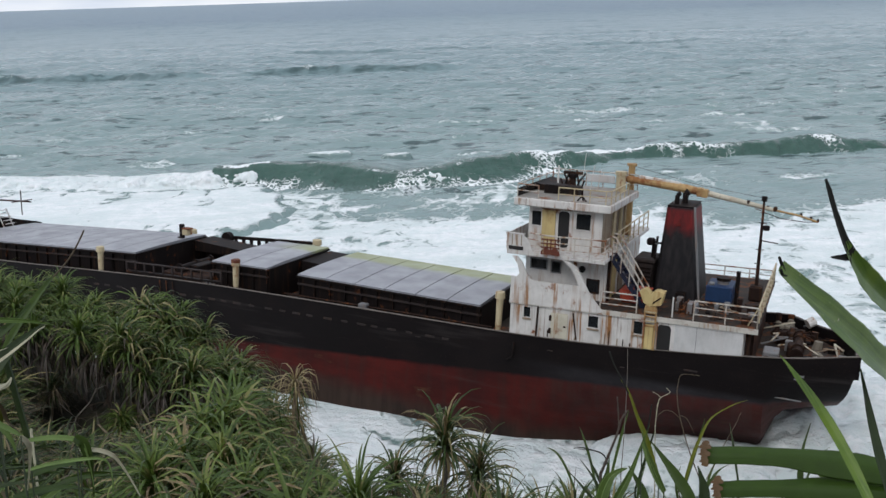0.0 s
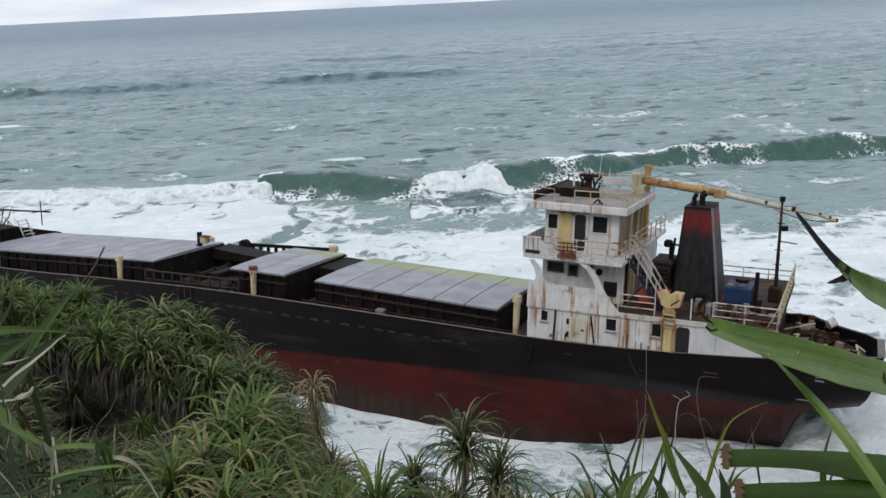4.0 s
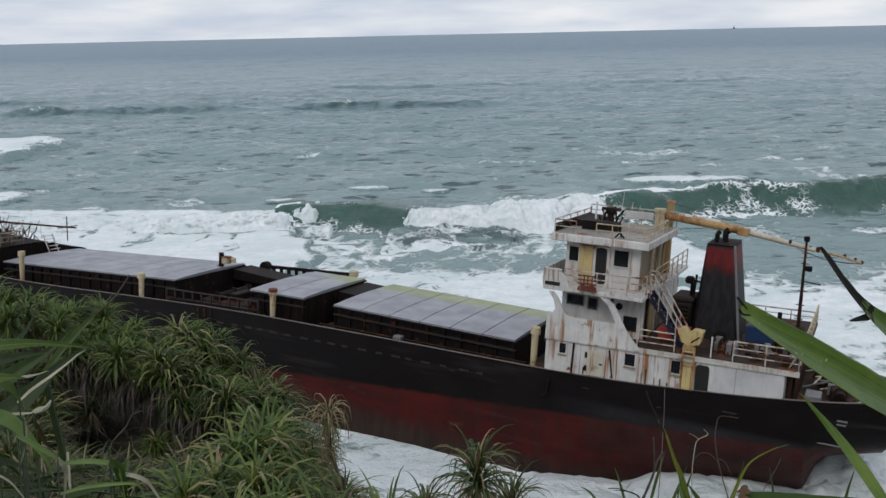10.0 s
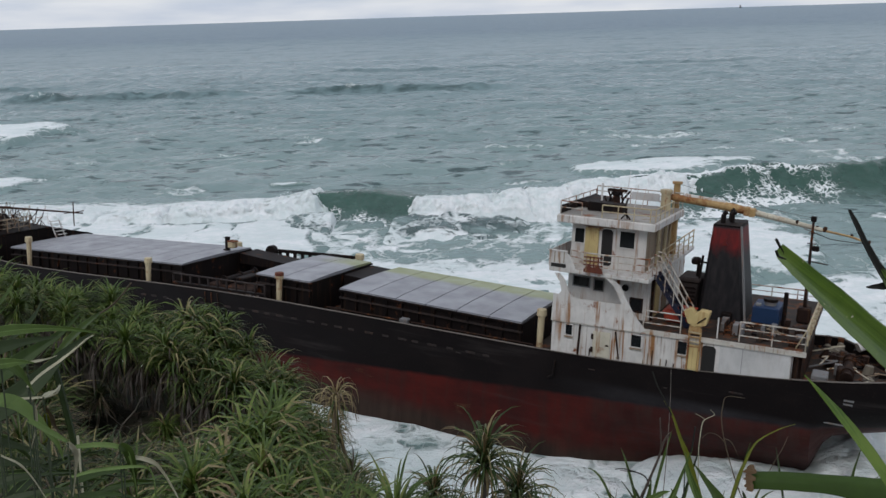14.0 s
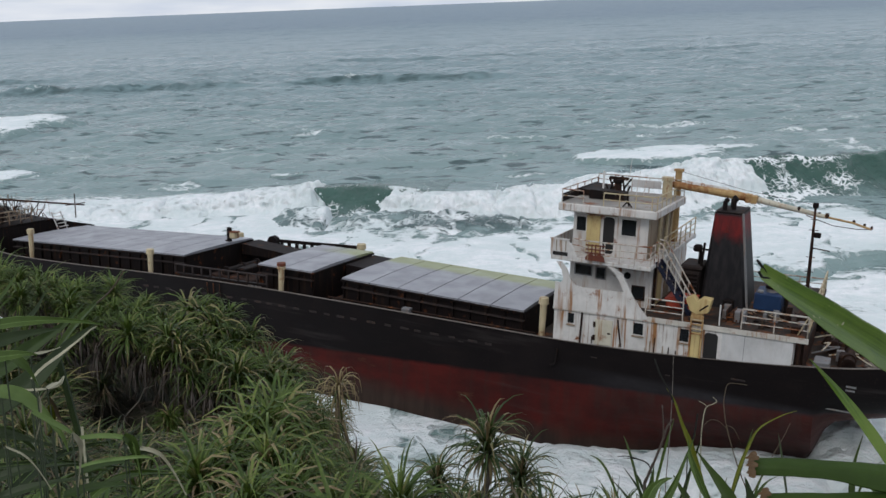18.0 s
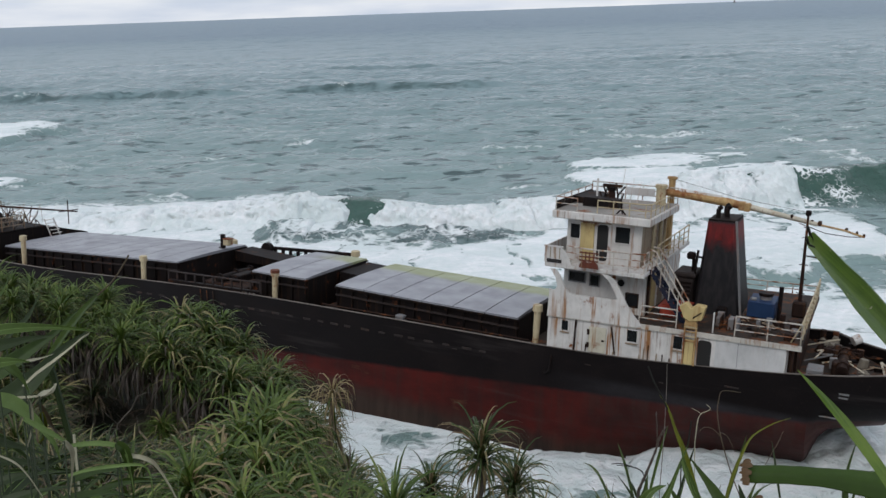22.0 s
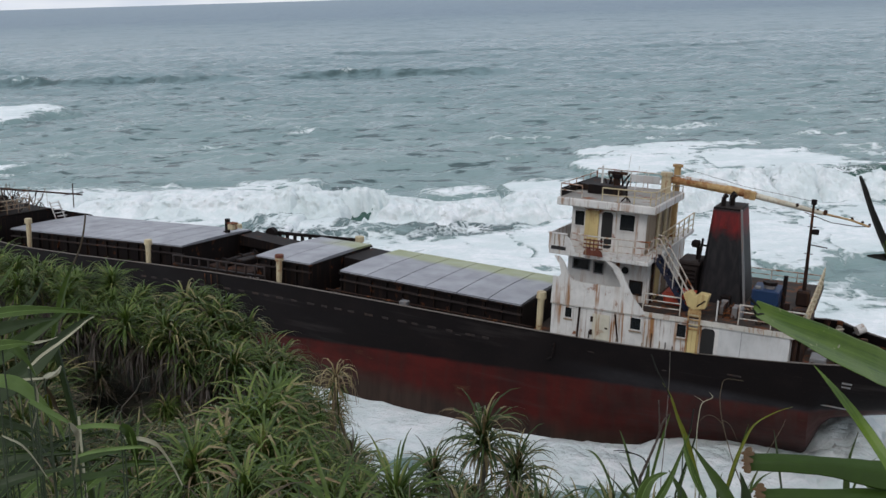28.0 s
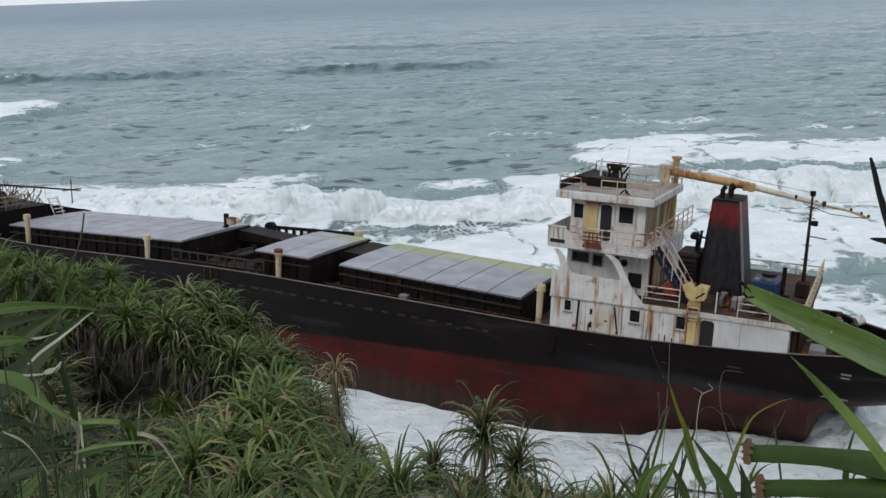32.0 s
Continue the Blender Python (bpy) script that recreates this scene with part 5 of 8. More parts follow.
def deckhouse():
    # lower tier, flush with the hull side
    t1 = part("lower_house", slab([(0.0, -1.0), (10.9, -0.35), (10.9, bd(10.9) - 0.22), (0.0, bd(0) - 0.22)], "y", 0.02, 9.58, 0.02), WHITE, ship, "white lower deckhouse with rust runs")
    for x0, x1, z0, z1 in ((0.72, 1.05, 1.0, 1.5), (3.95, 4.42, 0.98, 1.55), (6.1, 6.5, 1.02, 1.62)):
        w = framed_window(t1, x0, x1, z0, z1, 0.02, WHITE)
        part("window_sill", one_box(x0 - 0.05, x1 + 0.05, -0.07, 0.02, z0 - 0.12, z0 - 0.055), TAN, w)
    round_door(t1, 7.18, 7.78, 0.12, 1.62, 0.02, DARK, WHITE, "open_doorway")
    # cream steel door, closed, and the marks beside it
    d = part("steel_door", slab([(2.1, 0.16), (2.95, 0.18), (2.95, 1.42), (2.1, 1.40)], "y", -0.03, 0.02, 0.01), PALECREAM, t1, "closed pale steel door with rust runs")
    for z in (0.35, 1.0):
        part("door_hinge", one_box(2.02, 2.14, -0.06, 0.0, z, z + 0.26), BROWN, d)
    part("door_dog", one_box(2.75, 2.88, -0.07, -0.02, 0.75, 0.82), BROWN, d)
    for x, z0, z1, r, dx in ((1.45, 0.12, 1.62, 0.05, -0.05), (3.2, 0.25, 1.55, 0.04, 0.22)):
        part("drain_pipe", tube(bmesh.new(), (x, -0.06, z1), (x + dx, -0.06, z0), r), BROWN, t1, "dark rusted drain pipe")
    for k, (x, z0, z1) in enumerate(((4.75, 0.25, 0.75), (4.95, 0.25, 0.95), (5.35, 0.3, 0.62), (5.62, 0.32, 0.62), (4.55, 0.24, 0.4), (5.95, 0.35, 0.5), (3.3, 0.2, 0.34), (1.95, 0.15, 0.5))):
        part("rust_stained_bracket", one_box(x, x + 0.045, -0.03, 0.02, z0, z1), BROWN if k % 2 else TAN, t1)
    part("clean_plate", slab([(7.95, sheer(7.95) + 0.02), (10.86, sheer(10.86) + 0.02), (10.86, bd(10.8) - 0.27), (7.95, bd(7.9) - 0.27)], "y", -0.012, 0.02), CLEANWHITE, t1, "clean white side plate")
    part("plate_seam", one_box(8.9, 8.92, -0.018, 0.02, 0.6, bd(9) - 0.3), GREYPAINT, t1)
    part("lower_house_recess", one_box(10.9, 11.25, 1.2, 8.4, -0.4, bd(11) - 0.22), BROWN, t1)
    for y in (0.35, 3.2, 6.4, 9.2):
        part("deck_pillar", tube(bmesh.new(), (11.1, y, sheer(11) - 1.0), (11.1, y, bd(11) - 0.2), 0.09), BROWN, t1)
    # boat deck
    bm = slab([(-0.02, bd(0) - 0.215), (11.45, bd(11.45) - 0.215), (11.45, bd(11.45)), (-0.02, bd(0))], "y", -0.05, 9.65, 0.02)
    b = part("boat_deck", bm, [DECK], ship, "grey boat deck with a rusty edge")
    part("deck_edge", slab([(-0.04, bd(0) - 0.26), (11.47, bd(11.47) - 0.25), (11.47, bd(11.47) - 0.01), (4.5, bd(4.5) - 0.01), (4.3, bd(4.3) - 0.19), (-0.04, bd(0) - 0.19)], "y", -0.085, -0.052), EDGE, b, "rust-stained deck edge")
    # side plate of the boat deck, with curved webs up to the bridge wing
    out = [(-0.02, 1.66), (4.35, 1.74), (4.62, 1.85), (4.2, 2.3), (3.86, 2.75), (3.55, 3.3), (3.28, 3.78), (2.9, 4.02), (2.55, 4.05), (2.95, 3.75), (3.2, 3.3), (3.4, 2.95), (3.3, 2.9), (1.35, 2.86), (1.0, 2.92), (0.75, 3.25), (0.55, 3.7), (0.28, 3.98), (0.02, 3.98), (0.3, 3.6), (0.42, 3.15), (0.28, 2.95), (0.02, 2.98)]
    part("side_plate", slab(out, "y", -0.10, -0.02), WHITE, b, "white side plate with rust runs and curved webs")
    for k in range(7):
        x = 0.5 + 0.52 * k
        part("plate_stiffener", one_box(x, x + 0.05, -0.02, 0.10, 1.88, 2.85), WHITE, b)
    # middle tier, set in from the side
    t2 = part("middle_house", one_box(0.25, 4.35, 1.25, 8.4, 1.8, 4.06, bevel=0.02), WHITE, ship, "white middle tier of the deckhouse in the shade of the bridge wing")
    for x0, x1, z0, z1 in ((0.55, 1.35, 3.2, 3.66), (1.62, 2.05, 3.1, 3.62)):
        framed_window(t2, x0, x1, z0, z1, 1.25)
    w = framed_window(t2, 3.45, 4.0, 2.35, 2.95, 1.25, BROWN)
    part("porthole", tube(bmesh.new(), (3.15, 1.2, 3.42), (3.15, 1.26, 3.42), 0.17, n=16), GLASS, t2, "round porthole")
    part("aft_door", one_box(4.34, 4.40, 2.2, 3.0, 1.95, 3.75, bevel=0.02), YELLOW, t2, "yellow steel door")
    part("aft_panel", one_box(4.34, 4.39, 3.6, 4.6, 1.95, 3.7, bevel=0.02), TAN, t2)
    part("corner_pipe", tube(bmesh.new(), (4.42, 1.45, 1.9), (4.42, 1.45, 4.05), 0.07), BROWN, t2)
    part("second_pipe", tube(bmesh.new(), (4.42, 1.75, 1.9), (4.42, 1.75, 4.05), 0.05), TAN, t2)
    # bridge deck
    bdk = part("bridge_deck", one_box(-0.3, 4.55, -0.05, 9.65, 4.05, 4.26, bevel=0.03), WHITE, ship, "white bridge deck with wings")
    wing = part("wing_bulwark", slab([(-0.3, 4.24), (1.05, 4.24), (0.85, 4.75), (0.55, 5.02), (-0.3, 5.06)], "y", -0.06, 0.0), WHITE, bdk, "white bridge wing plate")
    part("wing_front", one_box(-0.33, -0.28, -0.06, 9.66, 4.3, 5.06), WHITE, bdk)
    part("wing_slot", one_box(-0.2, 0.55, -0.075, -0.05, 4.28, 4.46), DARK, wing)
    part("wing_cap", one_box(-0.36, 0.6, -0.10, 0.04, 5.05, 5.10), WHITE, wing)
    for x in (-0.05, 0.18, 0.42):
        part("wing_stiffener", one_box(x, x + 0.04, -0.075, -0.055, 4.5, 5.03), TAN, wing)
    stanchioned_rail(ship, [(0.75, 0.0, 4.26), (1.55, -0.25, 4.26), (2.4, -0.25, 4.26), (4.5, 0.0, 4.26), (4.5, 0.75, 4.26)], 0.92, 3, None, 0.8, label="white bridge wing railing")
    gate = part("rusty_gate", slab([(1.5, 4.27), (2.45, 4.27), (2.4, 4.5), (2.2, 4.62), (1.95, 4.52), (1.7, 4.6), (1.52, 4.44)], "y", -0.30, -0.27), MASTRED, bdk, "rust-eaten plate in the bridge railing")
    for z in (4.62, 4.8, 5.0):
        part("rusty_bar", tube(bmesh.new(), (1.5, -0.28, z), (2.42, -0.28, z + 0.01), 0.035), MASTRED, gate)
    for x in (1.62, 1.8, 1.98, 2.2):
        part("rusty_picket", tube(bmesh.new(), (x, -0.28, 4.3), (x, -0.28, 5.05), 0.03), MASTRED if x > 1.7 else TAN, gate)
    stanchioned_rail(ship, [(4.5, 2.4, 4.26), (4.5, 9.4, 4.26)], 0.95, 3, CREAM, 1.1, label="cream railing behind the bridge")
    # wheelhouse
    t3 = part("wheelhouse", one_box(0.3, 3.98, 1.25, 6.1, 4.26, 6.34, bevel=0.02), WHITE, ship, "white wheelhouse with an open doorway")
    framed_window(t3, 0.48, 0.95, 5.35, 6.05, 1.25, WHITE)
    framed_window(t3, 2.72, 3.42, 5.35, 6.12, 1.25, WHITE)
    d = part("sliding_door", one_box(1.0, 1.68, 1.17, 1.25, 4.35, 6.15, bevel=0.02), YELLOW, t3, "cream sliding door standing open")
    part("door_rail", one_box(0.95, 2.5, 1.14, 1.25, 6.2, 6.26), TAN, d)
    round_door(t3, 1.82, 2.36, 4.36, 6.14, 1.25, DARK, WHITE, "open_doorway")
    for k in range(3):
        y = 1.75 + 1.35 * k
        part("front_window", one_box(0.28, 0.305, y, y + 1.0, 5.2, 6.0), GLASS, t3)
    part("aft_wall_panel", one_box(3.96, 4.02, 1.7, 2.6, 4.4, 6.2, bevel=0.015), TAN, t3, "weathered tan panel")
    part("aft_wall_door", one_box(3.96, 4.02, 3.1, 3.9, 4.36, 6.2, bevel=0.015), CREAM, t3, "cream steel door")
    for y, r in ((2.85, 0.07), (4.3, 0.09), (5.2, 0.06)):
        part("vent_pipe", tube(bmesh.new(), (4.12, y, 4.26), (4.12, y, 6.4), r), CREAM, t3)
    # roof
    rf = part("wheelhouse_roof", one_box(-0.3, 4.5, 0.62, 6.5, 6.34, 6.72, bevel=0.04), WHITE, ship, "white wheelhouse roof with a deep fascia")
    part("roof_deck", one_box(-0.2, 4.4, 0.72, 6.4, 6.715, 6.735), ROOFDECK, rf, "dirty pale roof plating")
    part("aft_wall", one_box(3.985, 4.0, 1.3, 6.05, 4.27, 6.33), TAN, t3, "weathered tan after wall")
    part("roof_dodger", one_box(-0.25, -0.18, 0.9, 6.3, 6.74, 7.12), BLACK, rf, "black canvas dodger")
    part("roof_canvas", slab([(-0.2, 6.76), (1.0, 6.76), (0.9, 6.98), (-0.2, 7.1)], "y", 3.4, 6.2), BLACK, rf)
    stanchioned_rail(ship, [(-0.2, 6.3, 6.74), (-0.2, 0.85, 6.74), (0.9, 0.75, 6.74)], 0.62, 2, RAILWHITE, 1.0, 0.026, label="rust-spotted white railing round the wheelhouse roof")
    stanchioned_rail(ship, [(1.9, 0.75, 6.74), (4.2, 0.75, 6.74), (4.4, 0.95, 6.74), (4.4, 4.4, 6.74)], 0.62, 2, CREAM, 0.9, 0.028, label="cream railing round the wheelhouse roof")
    stanchioned_rail(ship, [(-0.2, 6.4, 6.74), (4.4, 6.4, 6.74)], 0.8, 3, RAILWHITE, 1.0, 0.028, label="rust-spotted white railing on the seaward edge of the roof")
    # roof clutter
    part("black_screen", slab([(0.55, 6.75), (2.35, 6.75), (2.3, 7.15), (0.6, 7.2)], "y", 2.6, 3.4, 0.02), BLACK, ship, "black box-like screen on the wheelhouse roof")
    part("white_mast", tube(bmesh.new(), (0.95, 3.6, 6.74), (0.95, 3.6, 8.05), 0.05), WHITE, ship, "short white mast")
    m = part("radar_pedestal", tube(bmesh.new(), (1.55, 4.2, 6.74), (1.55, 4.2, 7.55), 0.2, 0.14, 10), BROWN, ship, "red-brown radar pedestal")
    part("radar_scanner", one_box(1.05, 2.05, 4.1, 4.3, 7.6, 7.74, bevel=0.03), BROWN, m)
    part("radar_motor", one_box(1.35, 1.75, 4.0, 4.4, 7.4, 7.62, bevel=0.04), BLACK, m)
    for k, (x, y, dx, h) in enumerate(((1.2, 3.9, 0.1, 1.0), (1.35, 4.3, -0.15, 0.85), (1.75, 4.0, 0.22, 0.95), (1.9, 4.25, -0.1, 1.05), (2.1, 3.9, 0.05, 0.6), (1.05, 4.35, -0.1, 0.55))):
        part("aerial_bracket", pipe(bmesh.new(), [(x, y, 6.74), (x + dx, y, 6.74 + h * 0.6), (x + dx * 2.2, y + 0.1, 6.74 + h)], 0.05, 6), (BLACK, BROWN)[k % 2], m)
    part("radar_brace", pipe(bmesh.new(), [(1.1, 4.0, 6.74), (1.5, 4.1, 7.4), (2.0, 4.0, 6.74)], 0.04), BROWN, m)
    for x, y, h in ((1.9, 4.6, 1.9), (2.3, 4.9, 1.3), (2.6, 5.2, 1.1), (0.3, 5.4, 1.0)):
        part("whip_aerial", tube(bmesh.new(), (x, y, 6.74), (x + 0.15, y, 6.74 + h), 0.022, 0.012, 5), WHITE, ship)
    part("white_board", one_box(1.7, 3.2, 6.3, 6.36, 7.0, 7.4, bevel=0.02), CLEANWHITE, ship, "white dodger board on the seaward rail")
    tri = part("compass_stand", tube(bmesh.new(), (2.95, 1.1, 6.95), (2.95, 1.1, 7.3), 0.05), BLACK, ship, "small black tripod stand")
    for dx, dy in ((-0.22, 0), (0.22, 0), (0, 0.25)):
        part("stand_leg", tube(bmesh.new(), (2.95, 1.1, 7.0), (2.95 + dx, 1.1 + dy, 6.745), 0.035), BLACK, tri)
    # crane post and boom
    post = part("crane_post", tube(bmesh.new(), (3.75, 5.6, 4.26), (3.7, 5.6, 7.72), 0.27, 0.25, 16), CREAM, ship, "cream crane post with a flared cap")
    part("post_cap", tube(bmesh.new(), (3.7, 5.6, 7.58), (3.7, 5.6, 7.76), 0.31, n=16), CREAM, post)
    part("topping_post", tube(bmesh.new(), (4.0, 6.6, 4.3), (4.0, 6.6, 8.1), 0.2, 0.17, 12), ORANGE_RUST, post)
    part("topping_cap", tube(bmesh.new(), (4.0, 6.6, 7.98), (4.0, 6.6, 8.1), 0.26, n=12), ORANGE_RUST, post)
    bm = bmesh.new()
    pts = [((3.9, 6.0, 7.35), 0.17), ((5.4, 5.8, 7.28), 0.21), ((7.0, 5.55, 7.16), 0.22), ((8.0, 5.4, 7.06), 0.17)]
    for (p, r), (q, s) in zip(pts, pts[1:]):
        tube(bm, p, q, r, s, 12)
    boom = part("crane_boom", bm, ORANGE_RUST, ship, "long cream crane boom streaked with rust")
    bm = tube(bmesh.new(), (8.0, 5.4, 7.06), (10.3, 5.15, 6.72), 0.15, 0.12, 12)
    tube(bm, (10.3, 5.15, 6.72), (11.2, 5.05, 6.58), 0.12, 0.10, 12)
    part("boom_extension", bm, PALECREAM, boom, "pale outer length of the boom")
    part("boom_top", tube(bmesh.new(), (4.6, 5.9, 7.5), (6.7, 5.6, 7.38), 0.12, 0.09), WHITE, boom)
    part("boom_tip", pipe(bmesh.new(), [(11.2, 5.05, 6.58), (12.4, 5.0, 6.42), (13.2, 5.0, 6.2)], 0.05), ORANGE_RUST, boom)
    part("boom_wire", pipe(bmesh.new(), [(10.4, 5.1, 6.55), (11.6, 5.0, 6.2), (12.6, 5.0, 6.15), (13.2, 5.0, 6.2)], 0.02, 5), BROWN, boom)
    for x, z, s in ((8.0, 7.06, 0.2), (7.75, 7.1, 0.21), (10.05, 6.82, 0.16), (10.95, 6.64, 0.17), (11.3, 6.62, 0.2), (12.45, 6.45, 0.15), (12.9, 6.35, 0.13), (13.2, 6.26, 0.13)):
        s *= 0.6 if x > 8.5 else 1.0
        part("boom_fitting", one_box(x - s * 0.7, x + s * 0.7, 5.35 - 0.03 * x + 0.1 - s, 5.35 - 0.03 * x + 0.1 + s, z - s, z + s, bevel=0.03), BROWN if x > 8.5 else ORANGE_RUST, boom)
    # stairs from the bridge to the boat deck
    s0, s1 = Vector((4.5, 1.35, 4.26)), Vector((6.25, 1.35, 1.98))
    st = part("bridge_stairs", slab([(4.45, 4.26), (4.62, 4.34), (6.4, 1.99), (6.15, 1.98)], "y", 0.95, 1.0), STAIRBLUE, ship, "dark blue stairs with white pipe rails")
    part("stair_string", slab([(4.45, 4.26), (4.62, 4.34), (6.4, 1.99), (6.15, 1.98)], "y", 1.75, 1.8), STAIRBLUE, st)
    for k in range(9):
        p = s0.lerp(s1, (k + 0.5) / 9)
        part("stair_tread", one_box(p.x - 0.12, p.x + 0.12, 1.0, 1.75, p.z - 0.02, p.z + 0.02), STAIRBLUE, st)
    for y in (0.97, 1.78):
        for h in (0.5, 0.95):
            part("stair_rail", pipe(bmesh.new(), [(4.45, y, 4.3 + h), (4.75, y, 4.25 + h), (6.3, y, 2.0 + h * 0.9)], 0.035), RAILWHITE, st)
        for k in range(4):
            p = s0.lerp(s1, (k + 0.3) / 4)
            part("rail_post", tube(bmesh.new(), (p.x, y, p.z), (p.x, y, p.z + 0.95), 0.028), RAILWHITE, st)
    # boat deck fittings
    stanchioned_rail(ship, [(4.45, 0.0, bd(4.5)), (6.15, 0.0, bd(6.15))], 0.85, 3, RAILWHITE, 1.6, label="rust-spotted white railing on the boat deck")
    raft = loose("raft_case", one_box(5.0, 6.25, 1.5, 2.9, bd(5.5), bd(5.5) + 0.62, bevel=0.12), RED, "faded red raft case on the boat deck", "raft case")
    part("raft_lid", one_box(4.95, 6.3, 1.45, 2.95, bd(5.5) + 0.5, bd(5.5) + 0.56), RED, raft)
    bm = slab([(6.2, 3.02), (6.42, 2.5), (6.72, 2.35), (7.22, 2.48), (7.35, 3.1), (6.92, 3.13), (6.72, 2.95), (6.5, 3.18)], "y", 0.1, 0.62, 0.02)
    dav = part("davit_head", bm, YELLOW, ship, "folded cream davit plates on a rusted stand")
    part("davit_stand", one_box(6.5, 7.0, 0.15, 0.55, bd(6.7), 2.42, bevel=0.03), ORANGE_RUST, dav)
    part("davit_arm", tube(bmesh.new(), (6.85, 0.08, 2.55), (7.2, 0.08, 2.85), 0.03), BLACK, dav)
    lad = part("side_ladder_box", one_box(6.62, 7.02, -0.14, 0.0, 0.40, 1.58, bevel=0.02), YELLOW, ship, "yellow accommodation ladder housing streaked with rust")
    for x in (6.55, 7.05):
        part("ladder_stile", one_box(x, x + 0.06, -0.2, -0.06, 0.40, 2.35), ORANGE_RUST, lad)
    for k in range(4):
        part("ladder_rung", one_box(6.55, 7.12, -0.2, -0.15, 1.5 + 0.22 * k, 1.55 + 0.22 * k), CREAM if k % 2 else ORANGE_RUST, lad)
    stanchioned_rail(ship, [(8.7, 0.0, bd(8.7)), (11.4, 0.0, bd(11.4))], 0.92, 3, RAILWHITE, 1.35, label="rust-spotted white railing aft on the boat deck")
    stanchioned_rail(ship, [(11.4, 0.0, bd(11.4)), (11.4, 9.5, bd(11.4))], 0.98, 4, CREAM, 1.0, label="cream railing across the after end of the boat deck")
    stanchioned_rail(ship, [(11.4, 9.5, bd(11.4)), (5.0, 9.5, bd(5))], 0.55, 2, RAILWHITE, 1.3, label="white seaward railing of the boat deck")
    part("rail_post_single", tube(bmesh.new(), (7.75, 0.1, bd(7.7)), (7.75, 0.1, bd(7.7) + 0.95), 0.035), WHITE, ship)
    # funnel
    fx0, fx1, tx0, tx1, y0, y1 = 6.2, 8.42, 6.5, 7.8, 3.2, 6.2
    fz = [1.95, 5.25, 6.5]
    bm = bmesh.new()
    rings = []
    for z in fz:
        k = (z - fz[0]) / (fz[2] - fz[0])
        a, b, c, d = fx0 + (tx0 - fx0) * k, fx1 + (tx1 - fx1) * k, y0 + 0.3 * k, y1 - 0.3 * k
        rings.append([bm.verts.new(v) for v in ((a + .15, c, z), (b - .15, c, z), (b, c + .2, z), (b, d - .2, z), (b - .15, d, z), (a + .15, d, z), (a, d - .2, z), (a, c + .2, z))])
    for q, (p, r) in enumerate(zip(rings, rings[1:])):
        for k in range(8):
            bm.faces.new((p[k], p[(k + 1) % 8], r[(k + 1) % 8], r[k]))
    bm.faces.new(rings[-1])
    fun = part("funnel", bm, FUNNEL, ship, "tapered black funnel with a dull red band at the top")
    part("funnel_crown", one_box(tx0 + 0.02, tx1 - 0.02, y0 + 0.35, y1 - 0.35, 6.5, 6.58, bevel=0.02), BLACK, fun)
    for x, y in ((6.85, 4.2), (7.2, 4.6), (7.05, 5.2)):
        part("exhaust_pipe", pipe(bmesh.new(), [(x, y, 6.5), (x, y, 7.0), (x + 0.14, y, 7.12)], 0.11, 10), BLACK, fun)
    part("funnel_edge", slab([(8.42, 1.95), (8.52, 1.95), (7.90, 6.62), (7.82, 6.62)], "y", 3.12, 3.28), GREYPAINT, fun, "grey pipe up the funnel's edge")
    part("funnel_side_pipe", pipe(bmesh.new(), [(6.0, 3.4, 2.0), (6.2, 3.5, 5.0)], 0.06), BLACK, fun)
    part("funnel_mark", slab([(7.02, 5.62), (7.32, 5.62), (7.2, 5.8), (7.17, 6.02), (7.1, 5.8)], "y", 3.39, 3.42), FUNNELRED, fun, "faint emblem")
    part("loud_hailer", one_box(5.62, 6.02, 3.7, 4.1, 4.45, 4.8, bevel=0.08), BLACK, fun)
    part("hailer_arm", tube(bmesh.new(), (5.6, 3.9, 4.62), (6.5, 4.0, 4.55), 0.05), BLACK, fun)
    part("hailer_stem", tube(bmesh.new(), (5.95, 3.9, 3.8), (5.95, 3.9, 4.6), 0.08), BLACK, fun)
    vt = part("air_intake", one_box(5.25, 6.12, 3.4, 4.9, 1.95, 3.62, bevel=0.06), STRAKE, ship, "dark grey ventilation trunk beside the funnel")
    part("intake_hood", one_box(5.15, 6.2, 3.3, 5.0, 3.6, 3.86, bevel=0.07), STRAKE, vt)
    for k in range(5):
        part("louvre", one_box(5.35, 6.02, 3.35, 3.41, 2.5 + 0.2 * k, 2.6 + 0.2 * k), BLACK, vt)
    # blue tank
    tk = loose("water_tank", one_box(8.75, 9.95, 2.9, 4.6, bd(9) + 0.2, bd(9) + 0.98, bevel=0.04), BLUE, "blue water tank standing on the boat deck", "tank")
    part("tank_lid", tube(bmesh.new(), (9.45, 3.6, bd(9) + 0.98), (9.45, 3.6, bd(9) + 1.16), 0.27, n=14), GREYPAINT, tk)
    part("tank_cover", tube(bmesh.new(), (9.45, 3.6, bd(9) + 1.16), (9.45, 3.6, bd(9) + 1.3), 0.33, n=14), BLACK, tk)
    part("tank_valve", one_box(8.85, 9.1, 3.0, 3.3, bd(9) + 0.98, bd(9) + 1.1, bevel=0.03), GREYPAINT, tk)
    for x in (8.85, 9.8):
        part("tank_foot", one_box(x, x + 0.1, 2.95, 4.5, bd(9), bd(9) + 0.2), BLACK, tk)
    loose("open_box", one_box(8.2, 8.7, 0.9, 1.6, bd(8.3), bd(8.3) + 0.5, bevel=0.03), GREYPAINT, "small grey steel box on the boat deck", "box")
